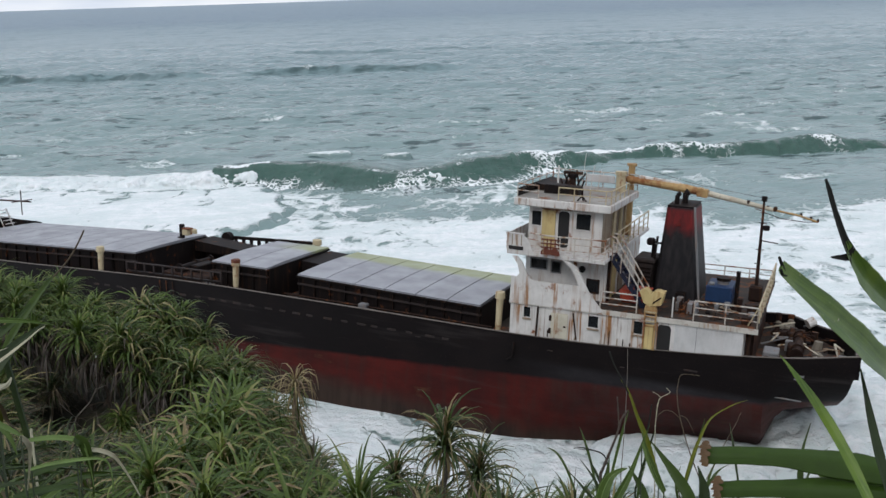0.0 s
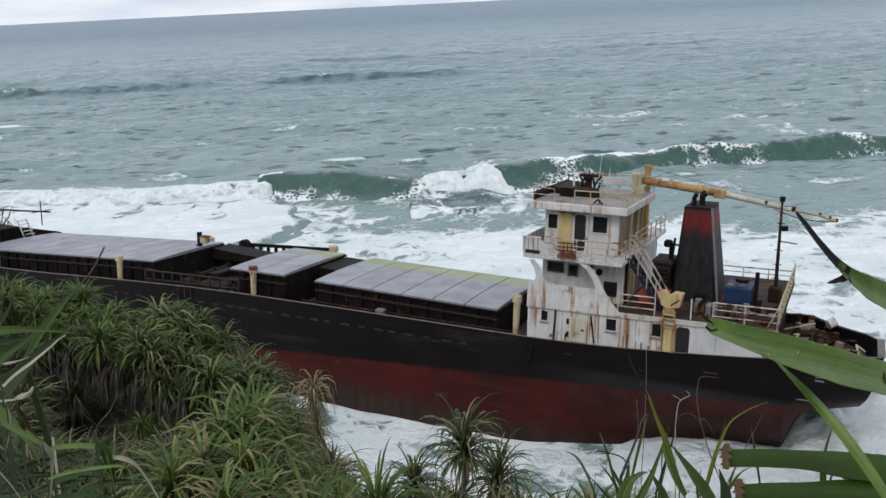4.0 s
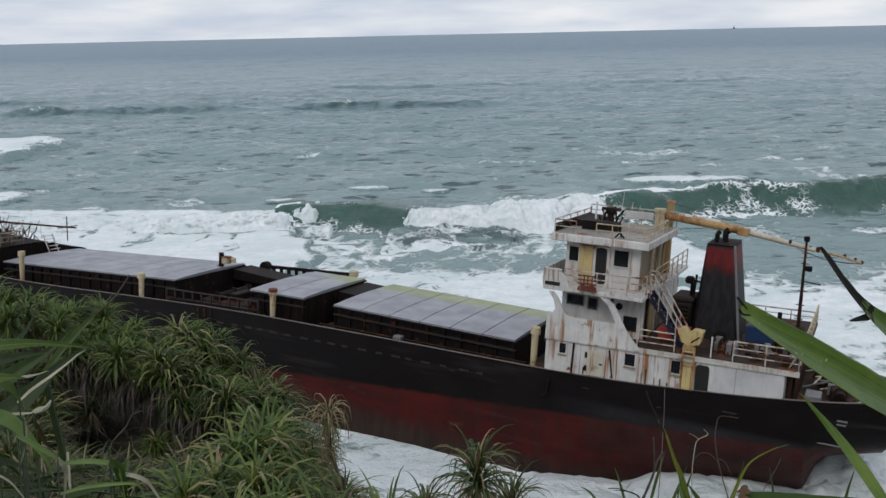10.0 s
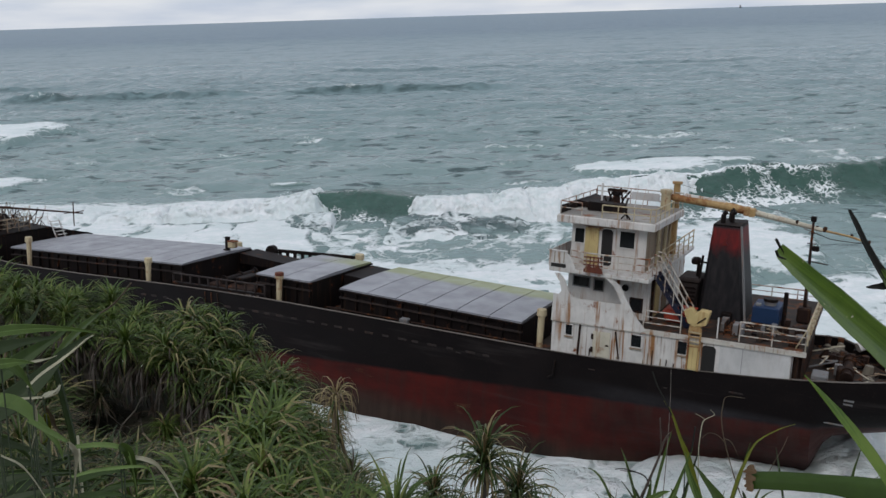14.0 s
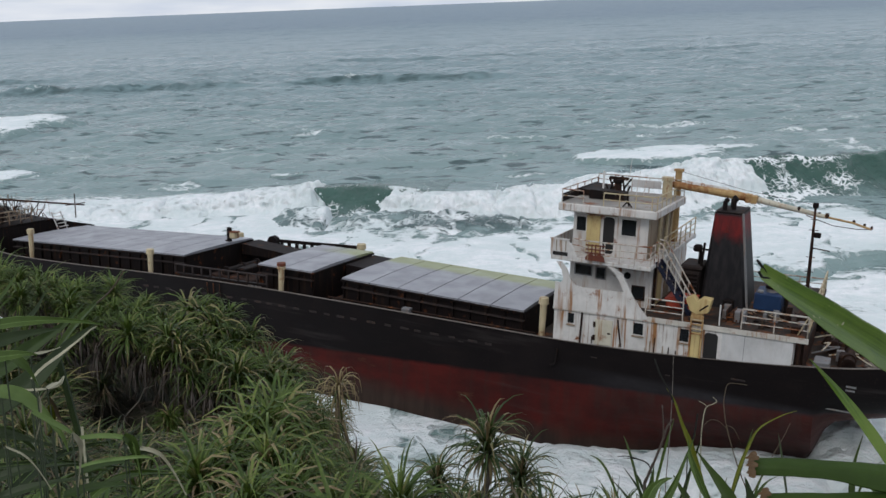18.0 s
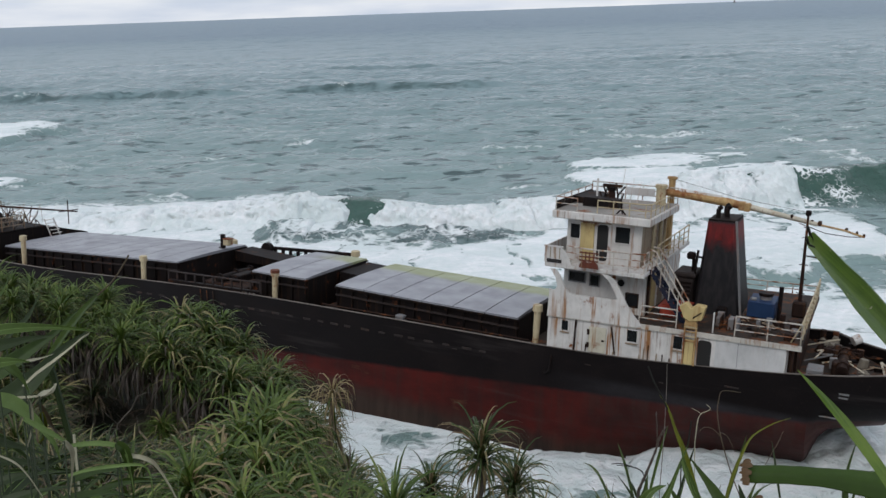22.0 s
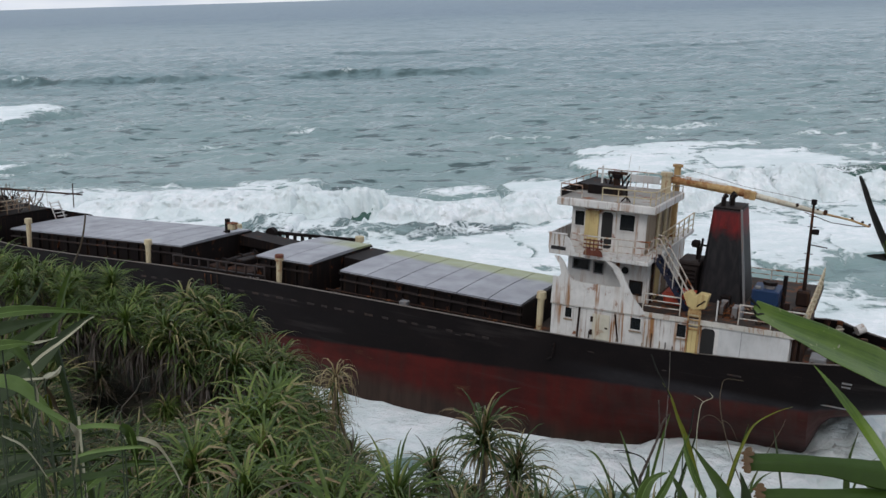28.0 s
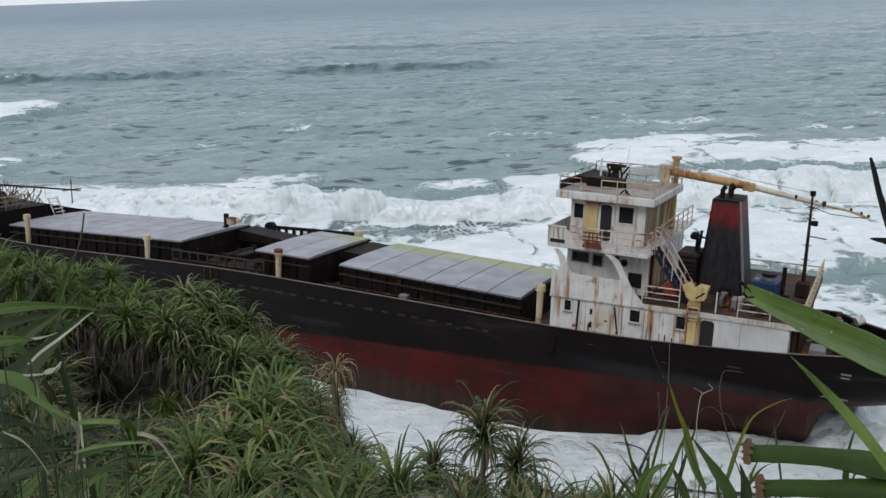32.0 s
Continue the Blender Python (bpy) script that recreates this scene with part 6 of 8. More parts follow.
    # after mast
    ms = part("after_mast", tube(bmesh.new(), (10.85, 5.0, bd(10.8)), (10.77, 5.0, 7.0), 0.10, 0.05), BROWN, ship, "dark rust-brown after mast")
    part("mast_light", one_box(10.65, 10.9, 4.9, 5.1, 6.95, 7.2, bevel=0.03), BLACK, ms)
    part("mast_spreader", tube(bmesh.new(), (10.8, 5.0, 5.05), (11.6, 5.0, 4.98), 0.03), BROWN, ms)
    part("mast_lantern", one_box(10.85, 11.15, 4.9, 5.1, 5.55, 5.8, bevel=0.04), BLACK, ms)
    for z in (3.2, 3.9, 4.6, 5.9, 6.4):
        part("mast_step", tube(bmesh.new(), (10.62, 5.0, z), (11.0, 5.0, z), 0.022, n=5), BROWN, ms)
    part("mast_step_gear", one_box(10.55, 11.15, 4.6, 5.3, bd(11), bd(11) + 0.75, bevel=0.08), BROWN, ms)
    part("exhaust_stub", tube(bmesh.new(), (10.1, 3.6, bd(10)), (10.1, 3.6, bd(10) + 1.65), 0.10), BLACK, ship, "black pipe stub")
    for x, y, h in ((10.4, 2.2, 0.7), (9.9, 1.8, 0.55), (10.9, 1.6, 0.6)):
        part("deck_vent", tube(bmesh.new(), (x, y, bd(x)), (x, y, bd(x) + h), 0.1, 0.14), BROWN if x > 10 else GREYPAINT, ship)
    part("aft_rail_brace", pipe(bmesh.new(), [(11.4, 0.05, bd(11.4) + 0.98), (11.0, 0.3, bd(11))], 0.03), CREAM, ship)
    part("aerial_wire", pipe(bmesh.new(), [(4.0, 6.6, 8.0), (7.5, 5.7, 7.4), (10.8, 5.0, 7.1)], 0.012, 4), BROWN, ship)


deckhouse()


def boat_deck_clutter():
    rnd = random.Random(9)
    for k in range(34):
        x, y = rnd.uniform(7.6, 11.1), rnd.uniform(0.5, 3.0)
        if rnd.random() < 0.5:
            a = Vector((x, y, bd(x) + rnd.uniform(0.03, 0.3)))
            loose("loose_pipe", pipe(bmesh.new(), [a, a + Vector((rnd.uniform(-0.5, 0.5), rnd.uniform(-0.3, 0.3), rnd.uniform(0, 0.3))), a + Vector((rnd.uniform(-0.7, 0.7), rnd.uniform(-0.3, 0.3), 0))], rnd.uniform(0.015, 0.035), 6), (BROWN, DECK, TAN)[k % 3], "rusty loose pipe lying on the boat deck", "pipe", "wreckage on the boat deck")
        else:
            w = rnd.uniform(0.08, 0.22)
            part("deck_fitting", one_box(x - w, x + w, y - w, y + w, bd(x), bd(x) + rnd.uniform(0.1, 0.5), bevel=0.02), (BROWN, GREYPAINT, DECK, BLACK)[k % 4], ship)
    for x in (7.6, 7.9, 8.2, 8.5):
        part("skylight_bar", one_box(x, x + 0.05, 0.8, 1.7, bd(x), bd(x) + 0.55), BROWN, ship)


boat_deck_clutter()


def stern_deck():
    zd = sheer(13.2) - 1.0
    rnd = random.Random(5)
    w = part("mooring_winch", one_box(12.6, 13.3, 3.0, 3.8, zd, zd + 0.6, bevel=0.08), BROWN, ship, "seized mooring winch heaped with rope")
    part("winch_drum", tube(bmesh.new(), (13.05, 2.2, zd + 0.45), (13.05, 5.4, zd + 0.45), 0.22, n=14), BROWN, w)
    for y in (2.2, 3.0, 4.5, 5.3):
        part("winch_flange", tube(bmesh.new(), (13.05, y, zd + 0.45), (13.05, y + 0.06, zd + 0.45), 0.3, n=16), BROWN, w)
    for x, y in ((14.4, 1.3), (13.4, 5.6), (12.2, 0.8), (12.2, 8.2)):
        b = part("twin_bollard", one_box(x - 0.5, x + 0.5, y - 0.2, y + 0.2, zd, zd + 0.12), BLACK, ship, "rusted twin mooring bollard")
        for dx in (-0.3, 0.3):
            part("bollard_post", tube(bmesh.new(), (x + dx, y, zd + 0.1), (x + dx, y, zd + 0.68), 0.14, 0.16, 12), BROWN, b)
    loose("store_locker", one_box(11.7, 12.35, 0.7, 1.7, zd - 0.1, zd + 0.85, bevel=0.03), GREYPAINT, "pale grey steel store locker on the stern deck", "locker")
    loose("red_locker", one_box(11.45, 11.75, 0.4, 1.0, zd - 0.1, zd + 0.6, bevel=0.03), MASTRED, "dull red locker beside the deckhouse", "locker")
    loose("white_fender", tube(bmesh.new(), (13.3, 6.6, zd + 0.75), (13.6, 6.8, zd + 0.9), 0.24, n=12), WHITE, "round white fender on the stern deck", "fender")
    for k in range(70):
        x = rnd.uniform(11.8, 15.1)
        y = rnd.uniform(0.7, MID + 4.3 * far_share(x) - 0.4)
        if k % 3 == 0:
            loose("coiled_rope", tube(bmesh.new(), (x, y, zd), (x + rnd.uniform(-0.1, 0.1), y, zd + rnd.uniform(0.15, 0.5)), rnd.uniform(0.15, 0.3), rnd.uniform(0.08, 0.2), 9), (ROPE, BROWN)[k % 2], "weathered coil of mooring rope on the stern deck", "rope", "wreckage on the stern deck")
        elif k % 3 == 1:
            a = Vector((x, y, zd + rnd.uniform(0.2, 0.7)))
            loose("bent_pipe", pipe(bmesh.new(), [a, a + Vector((rnd.uniform(-0.8, 0.8), rnd.uniform(-0.5, 0.5), rnd.uniform(-0.1, 0.3))), a + Vector((rnd.uniform(-1, 1), rnd.uniform(-0.6, 0.6), -0.3))], rnd.uniform(0.025, 0.05), 6), (BROWN, PALECREAM, BLACK, TAN, GREYPAINT, BROWN, PALECREAM)[k % 7], "bent rusty pipe lying among wreckage on the stern deck", "pipe", "wreckage on the stern deck")
        else:
            loose("deck_box", one_box(x - 0.17, x + 0.17, y - 0.15, y + 0.15, zd, zd + rnd.uniform(0.2, 0.55), bevel=0.03), (BLACK, BROWN, GREYPAINT, DECK)[k % 4], "small rusty steel box on the stern deck", "box", "wreckage on the stern deck")


stern_deck()

# ---- plants ----
def blade(bm, base, out, length, width, droop, rise, segs=6, fold=0.25, twist=0.0, mat_index=0, tip_dry=False):
    """One strap leaf: rises from its base, arches over and hangs; folded along the midrib."""
    out = Vector((out.x, out.y, 0)).normalized()
    side = Vector((-out.y, out.x, 0))
    p = Vector(base)
    ang = rise
    step = length / segs
    prev = None
    for k in range(segs + 1):
        s = k / segs
        w = width * (0.75 + 0.5 * math.sin(math.pi * min(1, s * 1.15))) * (1 - s ** 3) + 0.004
        d = out * math.cos(ang) + Vector((0, 0, math.sin(ang)))
        up = -out * math.sin(ang) + Vector((0, 0, math.cos(ang)))
        sd = side * math.cos(twist * s) + up * math.sin(twist * s)
        row = [bm.verts.new(p - sd * w / 2 + up * w * fold), bm.verts.new(p), bm.verts.new(p + sd * w / 2 + up * w * fold)]
        if prev:
            for a in (0, 1):
                f = bm.faces.new((prev[a], row[a], row[a + 1], prev[a + 1]))
                f.material_index = 1 if tip_dry and s > 0.8 else mat_index
                f.smooth = True
        prev = row
        p = p + d * step
        ang = max(ang - droop / segs * (0.5 + s), -1.48)


def rosette(seed, leaves, length, width, dry_share=0.2, spread=1.0, skirt=0.25, stand=78, hang=1.0):
    """A head of spiralling strap leaves: young ones stand up, old ones hang as a dry skirt."""
    rnd = random.Random(seed)
    bm = bmesh.new()
    for k in range(leaves):
        f = k / leaves
        a = k * 2.39996 + rnd.uniform(-0.2, 0.2)
        rise = radians(stand - (stand + 10) * f * spread + rnd.uniform(-20, 20))
        droop = radians(95 + 55 * (1 - f) + rnd.uniform(-40, 45)) * hang
        ln = length * rnd.uniform(0.5, 1.2) * (0.8 + 0.3 * math.sin(math.pi * min(1, f + 0.2)))
        base = Vector((math.cos(a) * 0.05, math.sin(a) * 0.05, 0.12 - 0.28 * f))
        old = f > 1 - skirt and rnd.random() < 0.8 or rnd.random() < dry_share * 0.2
        if old and f > 0.6:
            rise -= radians(25)
        blade(bm, base, Vector((math.cos(a), math.sin(a), 0)), ln, width * rnd.uniform(0.8, 1.15), droop, rise, 6, 0.22, rnd.uniform(-0.6, 0.6), 1 if old else 0, rnd.random() < 0.15)
    return bm


def trunk_mesh(seed, height, r=0.07):
    rnd = random.Random(seed)
    bm = bmesh.new()
    p = Vector((rnd.uniform(-0.5, 0.5) * height * 0.4, rnd.uniform(-0.5, 0.5) * height * 0.4, -height))
    n = 4
    for k in range(n):
        q = p.lerp(Vector((0, 0, 0.0)), 1 / (n - k)) + (Vector((rnd.uniform(-0.08, 0.08), rnd.uniform(-0.08, 0.08), 0)) if k < n - 1 else Vector())
        tube(bm, p, q, r * (1.3 - 0.12 * k), r * (1.18 - 0.12 * k), 7)
        p = q
    for j in range(3):
        a = rnd.uniform(0, 6.28)
        tube(bm, (p.x, p.y, p.z - height * 0.6), (p.x + math.cos(a) * 0.3, p.y + math.sin(a) * 0.3, -height), r * 0.4, r * 0.3, 5)
    return bm


def pandanus(seed, leaves, length, width, height, mats, label, dry=0.2, skirt=0.25, name="screw_pine", stand=78, hang=1.0, bark=None):
    tr = part(name, trunk_mesh(seed, height), bark or BARK)
    part("leaf_crown", rosette(seed, leaves, length, width, dry, 1.0, skirt, stand, hang), mats, tr)
    return tagged(tr, label, "shrub", "screw pines on the hillside")


KINDS = [
    pandanus(1, 150, 1.15, 0.044, 2.4, [LEAF, LEAF_DRY], "green screw pine with arching strap leaves"),
    pandanus(2, 170, 1.25, 0.042, 2.6, [LEAF, LEAF_DRY], "bushy green screw pine with a dry skirt", 0.3, 0.35),
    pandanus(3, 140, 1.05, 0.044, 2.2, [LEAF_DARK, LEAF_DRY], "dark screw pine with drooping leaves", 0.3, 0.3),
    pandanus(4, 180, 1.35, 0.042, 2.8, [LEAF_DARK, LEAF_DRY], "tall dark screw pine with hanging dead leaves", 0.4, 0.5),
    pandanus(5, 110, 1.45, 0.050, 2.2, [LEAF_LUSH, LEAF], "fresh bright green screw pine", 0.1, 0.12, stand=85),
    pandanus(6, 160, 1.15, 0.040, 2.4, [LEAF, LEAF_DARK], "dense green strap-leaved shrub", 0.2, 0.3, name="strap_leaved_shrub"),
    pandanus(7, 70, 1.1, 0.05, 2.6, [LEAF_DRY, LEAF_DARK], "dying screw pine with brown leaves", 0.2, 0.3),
    pandanus(8, 150, 0.75, 0.032, 1.4, [LEAF_LUSH, LEAF], "low bright green bush with fine leaves", 0.1, 0.2, name="low_bush", stand=80),
    pandanus(9, 130, 1.3, 0.040, 2.0, [LEAF_SHADE, LEAF_TAN], "upright green screw pine above the surf", 0.3, 0.2, stand=104, hang=1.45),
    pandanus(10, 160, 1.6, 0.046, 2.4, [LEAF_LUSH, LEAF_TAN], "lush screw pine with long weeping leaves", 0.5, 0.1, stand=98, hang=1.75),
    pandanus(11, 130, 1.05, 0.030, 1.2, [LEAF, LEAF_DRY], "tussock of long thin arching sedge leaves", 0.8, 0.2, name="sedge_tussock", stand=88, hang=0.9),
    pandanus(12, 150, 1.15, 0.044, 2.4, [LEAF, LEAF_DEAD], "green shrub with a drooping umbrella of strap leaves", 0.2, 0.3, name="strap_leaved_shrub", stand=82, hang=1.45),
    pandanus(13, 72, 0.85, 0.026, 2.8, [LEAF_TAN, LEAF], "dead screw pine with tan hanging leaves on a bare trunk", 0.6, 0.2, stand=85, hang=2.5, bark=TRUNK_TAN),
]


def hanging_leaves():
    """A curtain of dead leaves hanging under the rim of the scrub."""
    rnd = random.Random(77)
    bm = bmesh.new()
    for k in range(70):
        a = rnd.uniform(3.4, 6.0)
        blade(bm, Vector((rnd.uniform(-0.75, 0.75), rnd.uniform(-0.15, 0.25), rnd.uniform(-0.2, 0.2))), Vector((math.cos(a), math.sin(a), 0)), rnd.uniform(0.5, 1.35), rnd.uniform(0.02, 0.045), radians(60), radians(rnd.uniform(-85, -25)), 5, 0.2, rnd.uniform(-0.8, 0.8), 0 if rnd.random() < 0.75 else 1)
    # the curtain's dark brown includes the shade of the hollow
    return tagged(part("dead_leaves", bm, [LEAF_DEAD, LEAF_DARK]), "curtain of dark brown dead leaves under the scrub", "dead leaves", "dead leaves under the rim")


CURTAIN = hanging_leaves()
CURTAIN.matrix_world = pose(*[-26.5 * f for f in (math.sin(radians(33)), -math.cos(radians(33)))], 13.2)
for k, ob in enumerate(KINDS):
    kx, ky = -30 - 1.6 * k, 8.0 + 0.8 * k
    ob.matrix_world = pose(kx, ky, float(canopy(np.array(kx), np.array(ky))[0]) - 0.3)


def plant(kind, x, y, dz=0.0, s=1.0, turn=0.0, lean=(0, 0)):
    z = float(canopy(np.array(x), np.array(y))[0]) + dz
    ob = copy_thing(kind, pose(x, y, z, lean[0], lean[1], turn))
    ob.scale = (s, s, s)
    return ob


def polar(a, d):
    return d * math.sin(radians(a)), d * math.cos(radians(a))


def scatter():
    rnd = random.Random(21)
    placed = []
    def free(x, y, r):
        return all((x - a) ** 2 + (y - b) ** 2 > r * r for a, b in placed)
    tries = 0
    while len(placed) < 600 and tries < 20000:
        tries += 1
        a = rnd.uniform(-46, -7)
        brow = float(np.interp(a, SPUR_A, SPUR_FAR))
        d = rnd.uniform(5.0, brow + 2.0)
        if rnd.random() > d / 18:
            continue
        x, y = polar(a, d)
        rim = 0.86 * brow
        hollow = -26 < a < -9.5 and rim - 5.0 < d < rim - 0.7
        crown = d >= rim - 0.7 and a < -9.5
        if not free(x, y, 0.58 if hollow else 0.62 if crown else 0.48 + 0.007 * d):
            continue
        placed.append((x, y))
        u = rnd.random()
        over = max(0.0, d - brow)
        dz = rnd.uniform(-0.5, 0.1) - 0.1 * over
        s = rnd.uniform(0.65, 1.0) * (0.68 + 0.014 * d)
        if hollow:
            # dark leaf kinds put the hollow's shade into the colour
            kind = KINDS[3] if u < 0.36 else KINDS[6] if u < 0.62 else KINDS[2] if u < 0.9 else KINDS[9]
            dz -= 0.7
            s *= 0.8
        elif crown and a < -20:
            kind = KINDS[7] if u < 0.7 else KINDS[4] if u < 0.9 else KINDS[11]
            s *= 1.0 if u < 0.7 else 0.75
            dz -= 0.12
        elif crown:
            kind = KINDS[11] if u < 0.7 else KINDS[5] if u < 0.85 else KINDS[7]
            s = rnd.uniform(0.78, 1.18)
            dz = rnd.uniform(-0.6, -0.12) - 0.1 * over
        elif d < 14.5:
            kind = KINDS[10] if u < 0.45 else KINDS[7] if u < 0.62 else KINDS[4] if u < 0.72 else KINDS[0] if u < 0.88 else KINDS[3]
        else:
            kind = KINDS[(0, 1, 5, 2, 3, 1)[min(5, int(u * 6))]]
        plant(kind, x, y, dz, s, rnd.uniform(0, 360), (rnd.uniform(-14, 14), rnd.uniform(-14, 14)))
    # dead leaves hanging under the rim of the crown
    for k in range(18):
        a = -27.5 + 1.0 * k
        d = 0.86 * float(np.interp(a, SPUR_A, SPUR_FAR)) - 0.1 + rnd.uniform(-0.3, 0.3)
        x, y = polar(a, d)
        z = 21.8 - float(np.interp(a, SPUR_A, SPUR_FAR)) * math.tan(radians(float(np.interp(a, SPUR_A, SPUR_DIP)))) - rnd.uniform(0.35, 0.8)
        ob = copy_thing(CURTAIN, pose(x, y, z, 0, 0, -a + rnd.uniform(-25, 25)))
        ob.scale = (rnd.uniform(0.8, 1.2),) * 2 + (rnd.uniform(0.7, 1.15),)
    # the bank that falls to the water
    for k in range(110):
        a = rnd.uniform(-9, 32)
        d = rnd.uniform(5.5, 12.5)
        x, y = polar(a, d)
        plant(KINDS[(10, 7, 10, 8, 7)[k % 5]], x, y, rnd.uniform(-0.6, -0.1), rnd.uniform(0.4, 0.7), rnd.uniform(0, 360), (rnd.uniform(-20, 20), rnd.uniform(-20, 20)))
    # taller heads that stand up out of the bank against the hull and the foam
    for a, d, up, s, kind in ((2.7, 10.5, 0.78, 0.66, 8), (5.2, 10.8, 0.2, 0.62, 8), (-1.2, 10.6, 0.25, 0.52, 8), (0.2, 9.6, 0.0, 0.45, 8), (-4.2, 9.5, 0.1, 0.7, 4), (12.6, 9.0, -0.05, 0.6, 0), (10.2, 9.4, -0.1, 0.5, 0), (15.5, 8.6, -0.05, 0.55, 5), (18.6, 8.6, 0.0, 0.5, 0)):
        x, y = polar(a, d)
        plant(KINDS[kind], x, y, up, s, 40 * d, (4, -3))
    # a lush clump in front of the hollow
    for a, dip, d, s in ((-13.4, 27.6, 12.2, 0.72), (-11.9, 28.0, 12.6, 0.66), (-12.6, 26.6, 13.2, 0.62), (-15.0, 28.0, 12.0, 0.7), (-11.0, 29.0, 12.6, 0.52), (-13.9, 29.6, 10.6, 0.6), (-11.4, 30.2, 10.8, 0.52), (-16.6, 29.2, 11.0, 0.6), (-18.8, 29.6, 10.2, 0.55), (-10.0, 30.6, 11.2, 0.45), (-12.4, 31.6, 9.4, 0.5), (-15.4, 31.6, 9.0, 0.5), (-9.6, 32.2, 9.4, 0.42), (-7.2, 32.4, 9.6, 0.36)):
        x, y = polar(a, d)
        s *= 1.28 if a < -12 else 1.1
        ob = copy_thing(KINDS[9], pose(x, y, 21.8 - d * math.tan(radians(dip)) - 0.25, 5 * math.sin(9 * a), 5 * math.cos(7 * a), 61 * a))
        ob.scale = (s, s, s)
    # bare branches in the shade of the hollow
    for k in range(20):
        a = rnd.uniform(-25, -10)
        d = 0.86 * float(np.interp(a, SPUR_A, SPUR_FAR)) - rnd.uniform(1.2, 4.5)
        x, y = polar(a, d)
        z = float(canopy(np.array(x), np.array(y))[0]) - 0.9
        p = [Vector((x, y, z))]
        for j in range(4):
            p.append(p[-1] + Vector((rnd.uniform(-0.35, 0.45), rnd.uniform(-0.25, 0.25), rnd.uniform(0.15, 0.5))))
        twig = part("dead_branch", pipe(bmesh.new(), p, rnd.uniform(0.012, 0.026), 6), TRUNK_TAN if k % 3 == 0 else BARK)
        for j in (1, 2, 3):
            part("side_branch", pipe(bmesh.new(), [p[j], p[j] + Vector((rnd.uniform(-0.4, 0.4), rnd.uniform(-0.3, 0.1), rnd.uniform(0.1, 0.4))), p[j] + Vector((rnd.uniform(-0.7, 0.7), rnd.uniform(-0.4, 0.1), rnd.uniform(0.2, 0.6)))], 0.009, 5), BARK, twig)
        tagged(twig, "bare grey branch in the shaded scrub", "branch", "dead branches")
    x, y = polar(-8.2, 16.5)
    low = copy_thing(KINDS[12], pose(x, y, 21.8 - 16.5 * math.tan(radians(27.4)), -4, 3, 200))
    low.scale = (0.6, 0.6, 0.75)
    plant_ = copy_thing(KINDS[12], pose(x, y, 21.8 - 16.5 * math.tan(radians(25.5)), 2, -2, 75))
    plant_.scale = (1.0, 1.0, 1.0)


scatter()


def leaf_litter():
    """Dead leaves that lie thick over the shaded ground of the scrub, joined."""
    rnd = random.Random(31)
    bm = bmesh.new()
    for k in range(2600):
        a = rnd.uniform(-30, -8)
        d = 0.86 * float(np.interp(a, SPUR_A, SPUR_FAR)) - rnd.uniform(0.2, 6.5)
        x, y = polar(a, d)
        z = float(ground_z(np.array(x), np.array(y))) + rnd.uniform(0.05, 0.75)
        h = rnd.uniform(0, 6.283)
        blade(bm, Vector((x, y, z)), Vector((math.cos(h), math.sin(h), 0)), rnd.uniform(0.3, 0.9), rnd.uniform(0.015, 0.04), radians(rnd.uniform(10, 90)), radians(rnd.uniform(-40, 60)), 3, 0.2, rnd.uniform(-0.8, 0.8), 0 if rnd.random() < 0.7 else 1)
    tagged(part("leaf_litter", bm, [LEAF_DEAD, LEAF_DRY]), "brown litter of dead leaves under the scrub", "leaf litter", kind="stuff")


leaf_litter()


# ---- broad leaves close to the eye ----
def long_leaf(name, path, widths, normal, mats, twist=0.0, fold=0.35):
    """A broad strap leaf along a path of points, folded at its midrib, with thickness, a pale rib and margins; it may twist."""
    bm = bmesh.new()
    rows = []
    n = len(path)
    across = (-0.5, -0.455, -0.22, -0.03, 0.03, 0.22, 0.455, 0.5)
    for k, (p, w) in enumerate(zip(path, widths)):
        p = Vector(p)
        t = (Vector(path[min(k + 1, n - 1)]) - Vector(path[max(k - 1, 0)])).normalized()
        nn = Vector(normal)
        nn = (nn - t * nn.dot(t)).normalized()
        nn = Matrix.Rotation(twist * k / (n - 1), 3, t) @ nn
        sd = t.cross(nn)
        wave = 0.014 * w * math.sin(2.1 * k)
        rows.append([bm.verts.new(p + sd * w * e + nn * (abs(e) * w * fold + wave * e * 4)) for e in across] + [bm.verts.new(p + sd * w * e + nn * (abs(e) * w * fold - 0.003)) for e in (0.22, 0.0, -0.22)])
    m = len(rows[0])
    for a, b in zip(rows, rows[1:]):
        for k in range(m):
            f = bm.faces.new((a[k], b[k], b[(k + 1) % m], a[(k + 1) % m]))
            f.smooth = k < 7
            f.material_index = 1 if isinstance(mats, list) and k in (0, 3, 6) else 0
    bmesh.ops.recalc_face_normals(bm, faces=bm.faces)
    return part(name, bm, mats)


def arc(p, q, sag, n=9, power=1.0):
    """Points from p to q, bowed by the vector sag in the middle."""
    p, q, sag = Vector(p), Vector(q), Vector(sag)
    return [p.lerp(q, k / (n - 1)) + sag * math.sin(math.pi * (k / (n - 1)) ** power) for k in range(n)]


def taper(n, w, tip=0.1, base=0.8):
    return [w * (base + (1 - base) * math.sin(math.pi / 2 * min(1, 2.5 * k / (n - 1)))) * (1 - (1 - tip) * max(0, (k / (n - 1) - 0.55) / 0.45) ** 1.6) for k in range(n)]


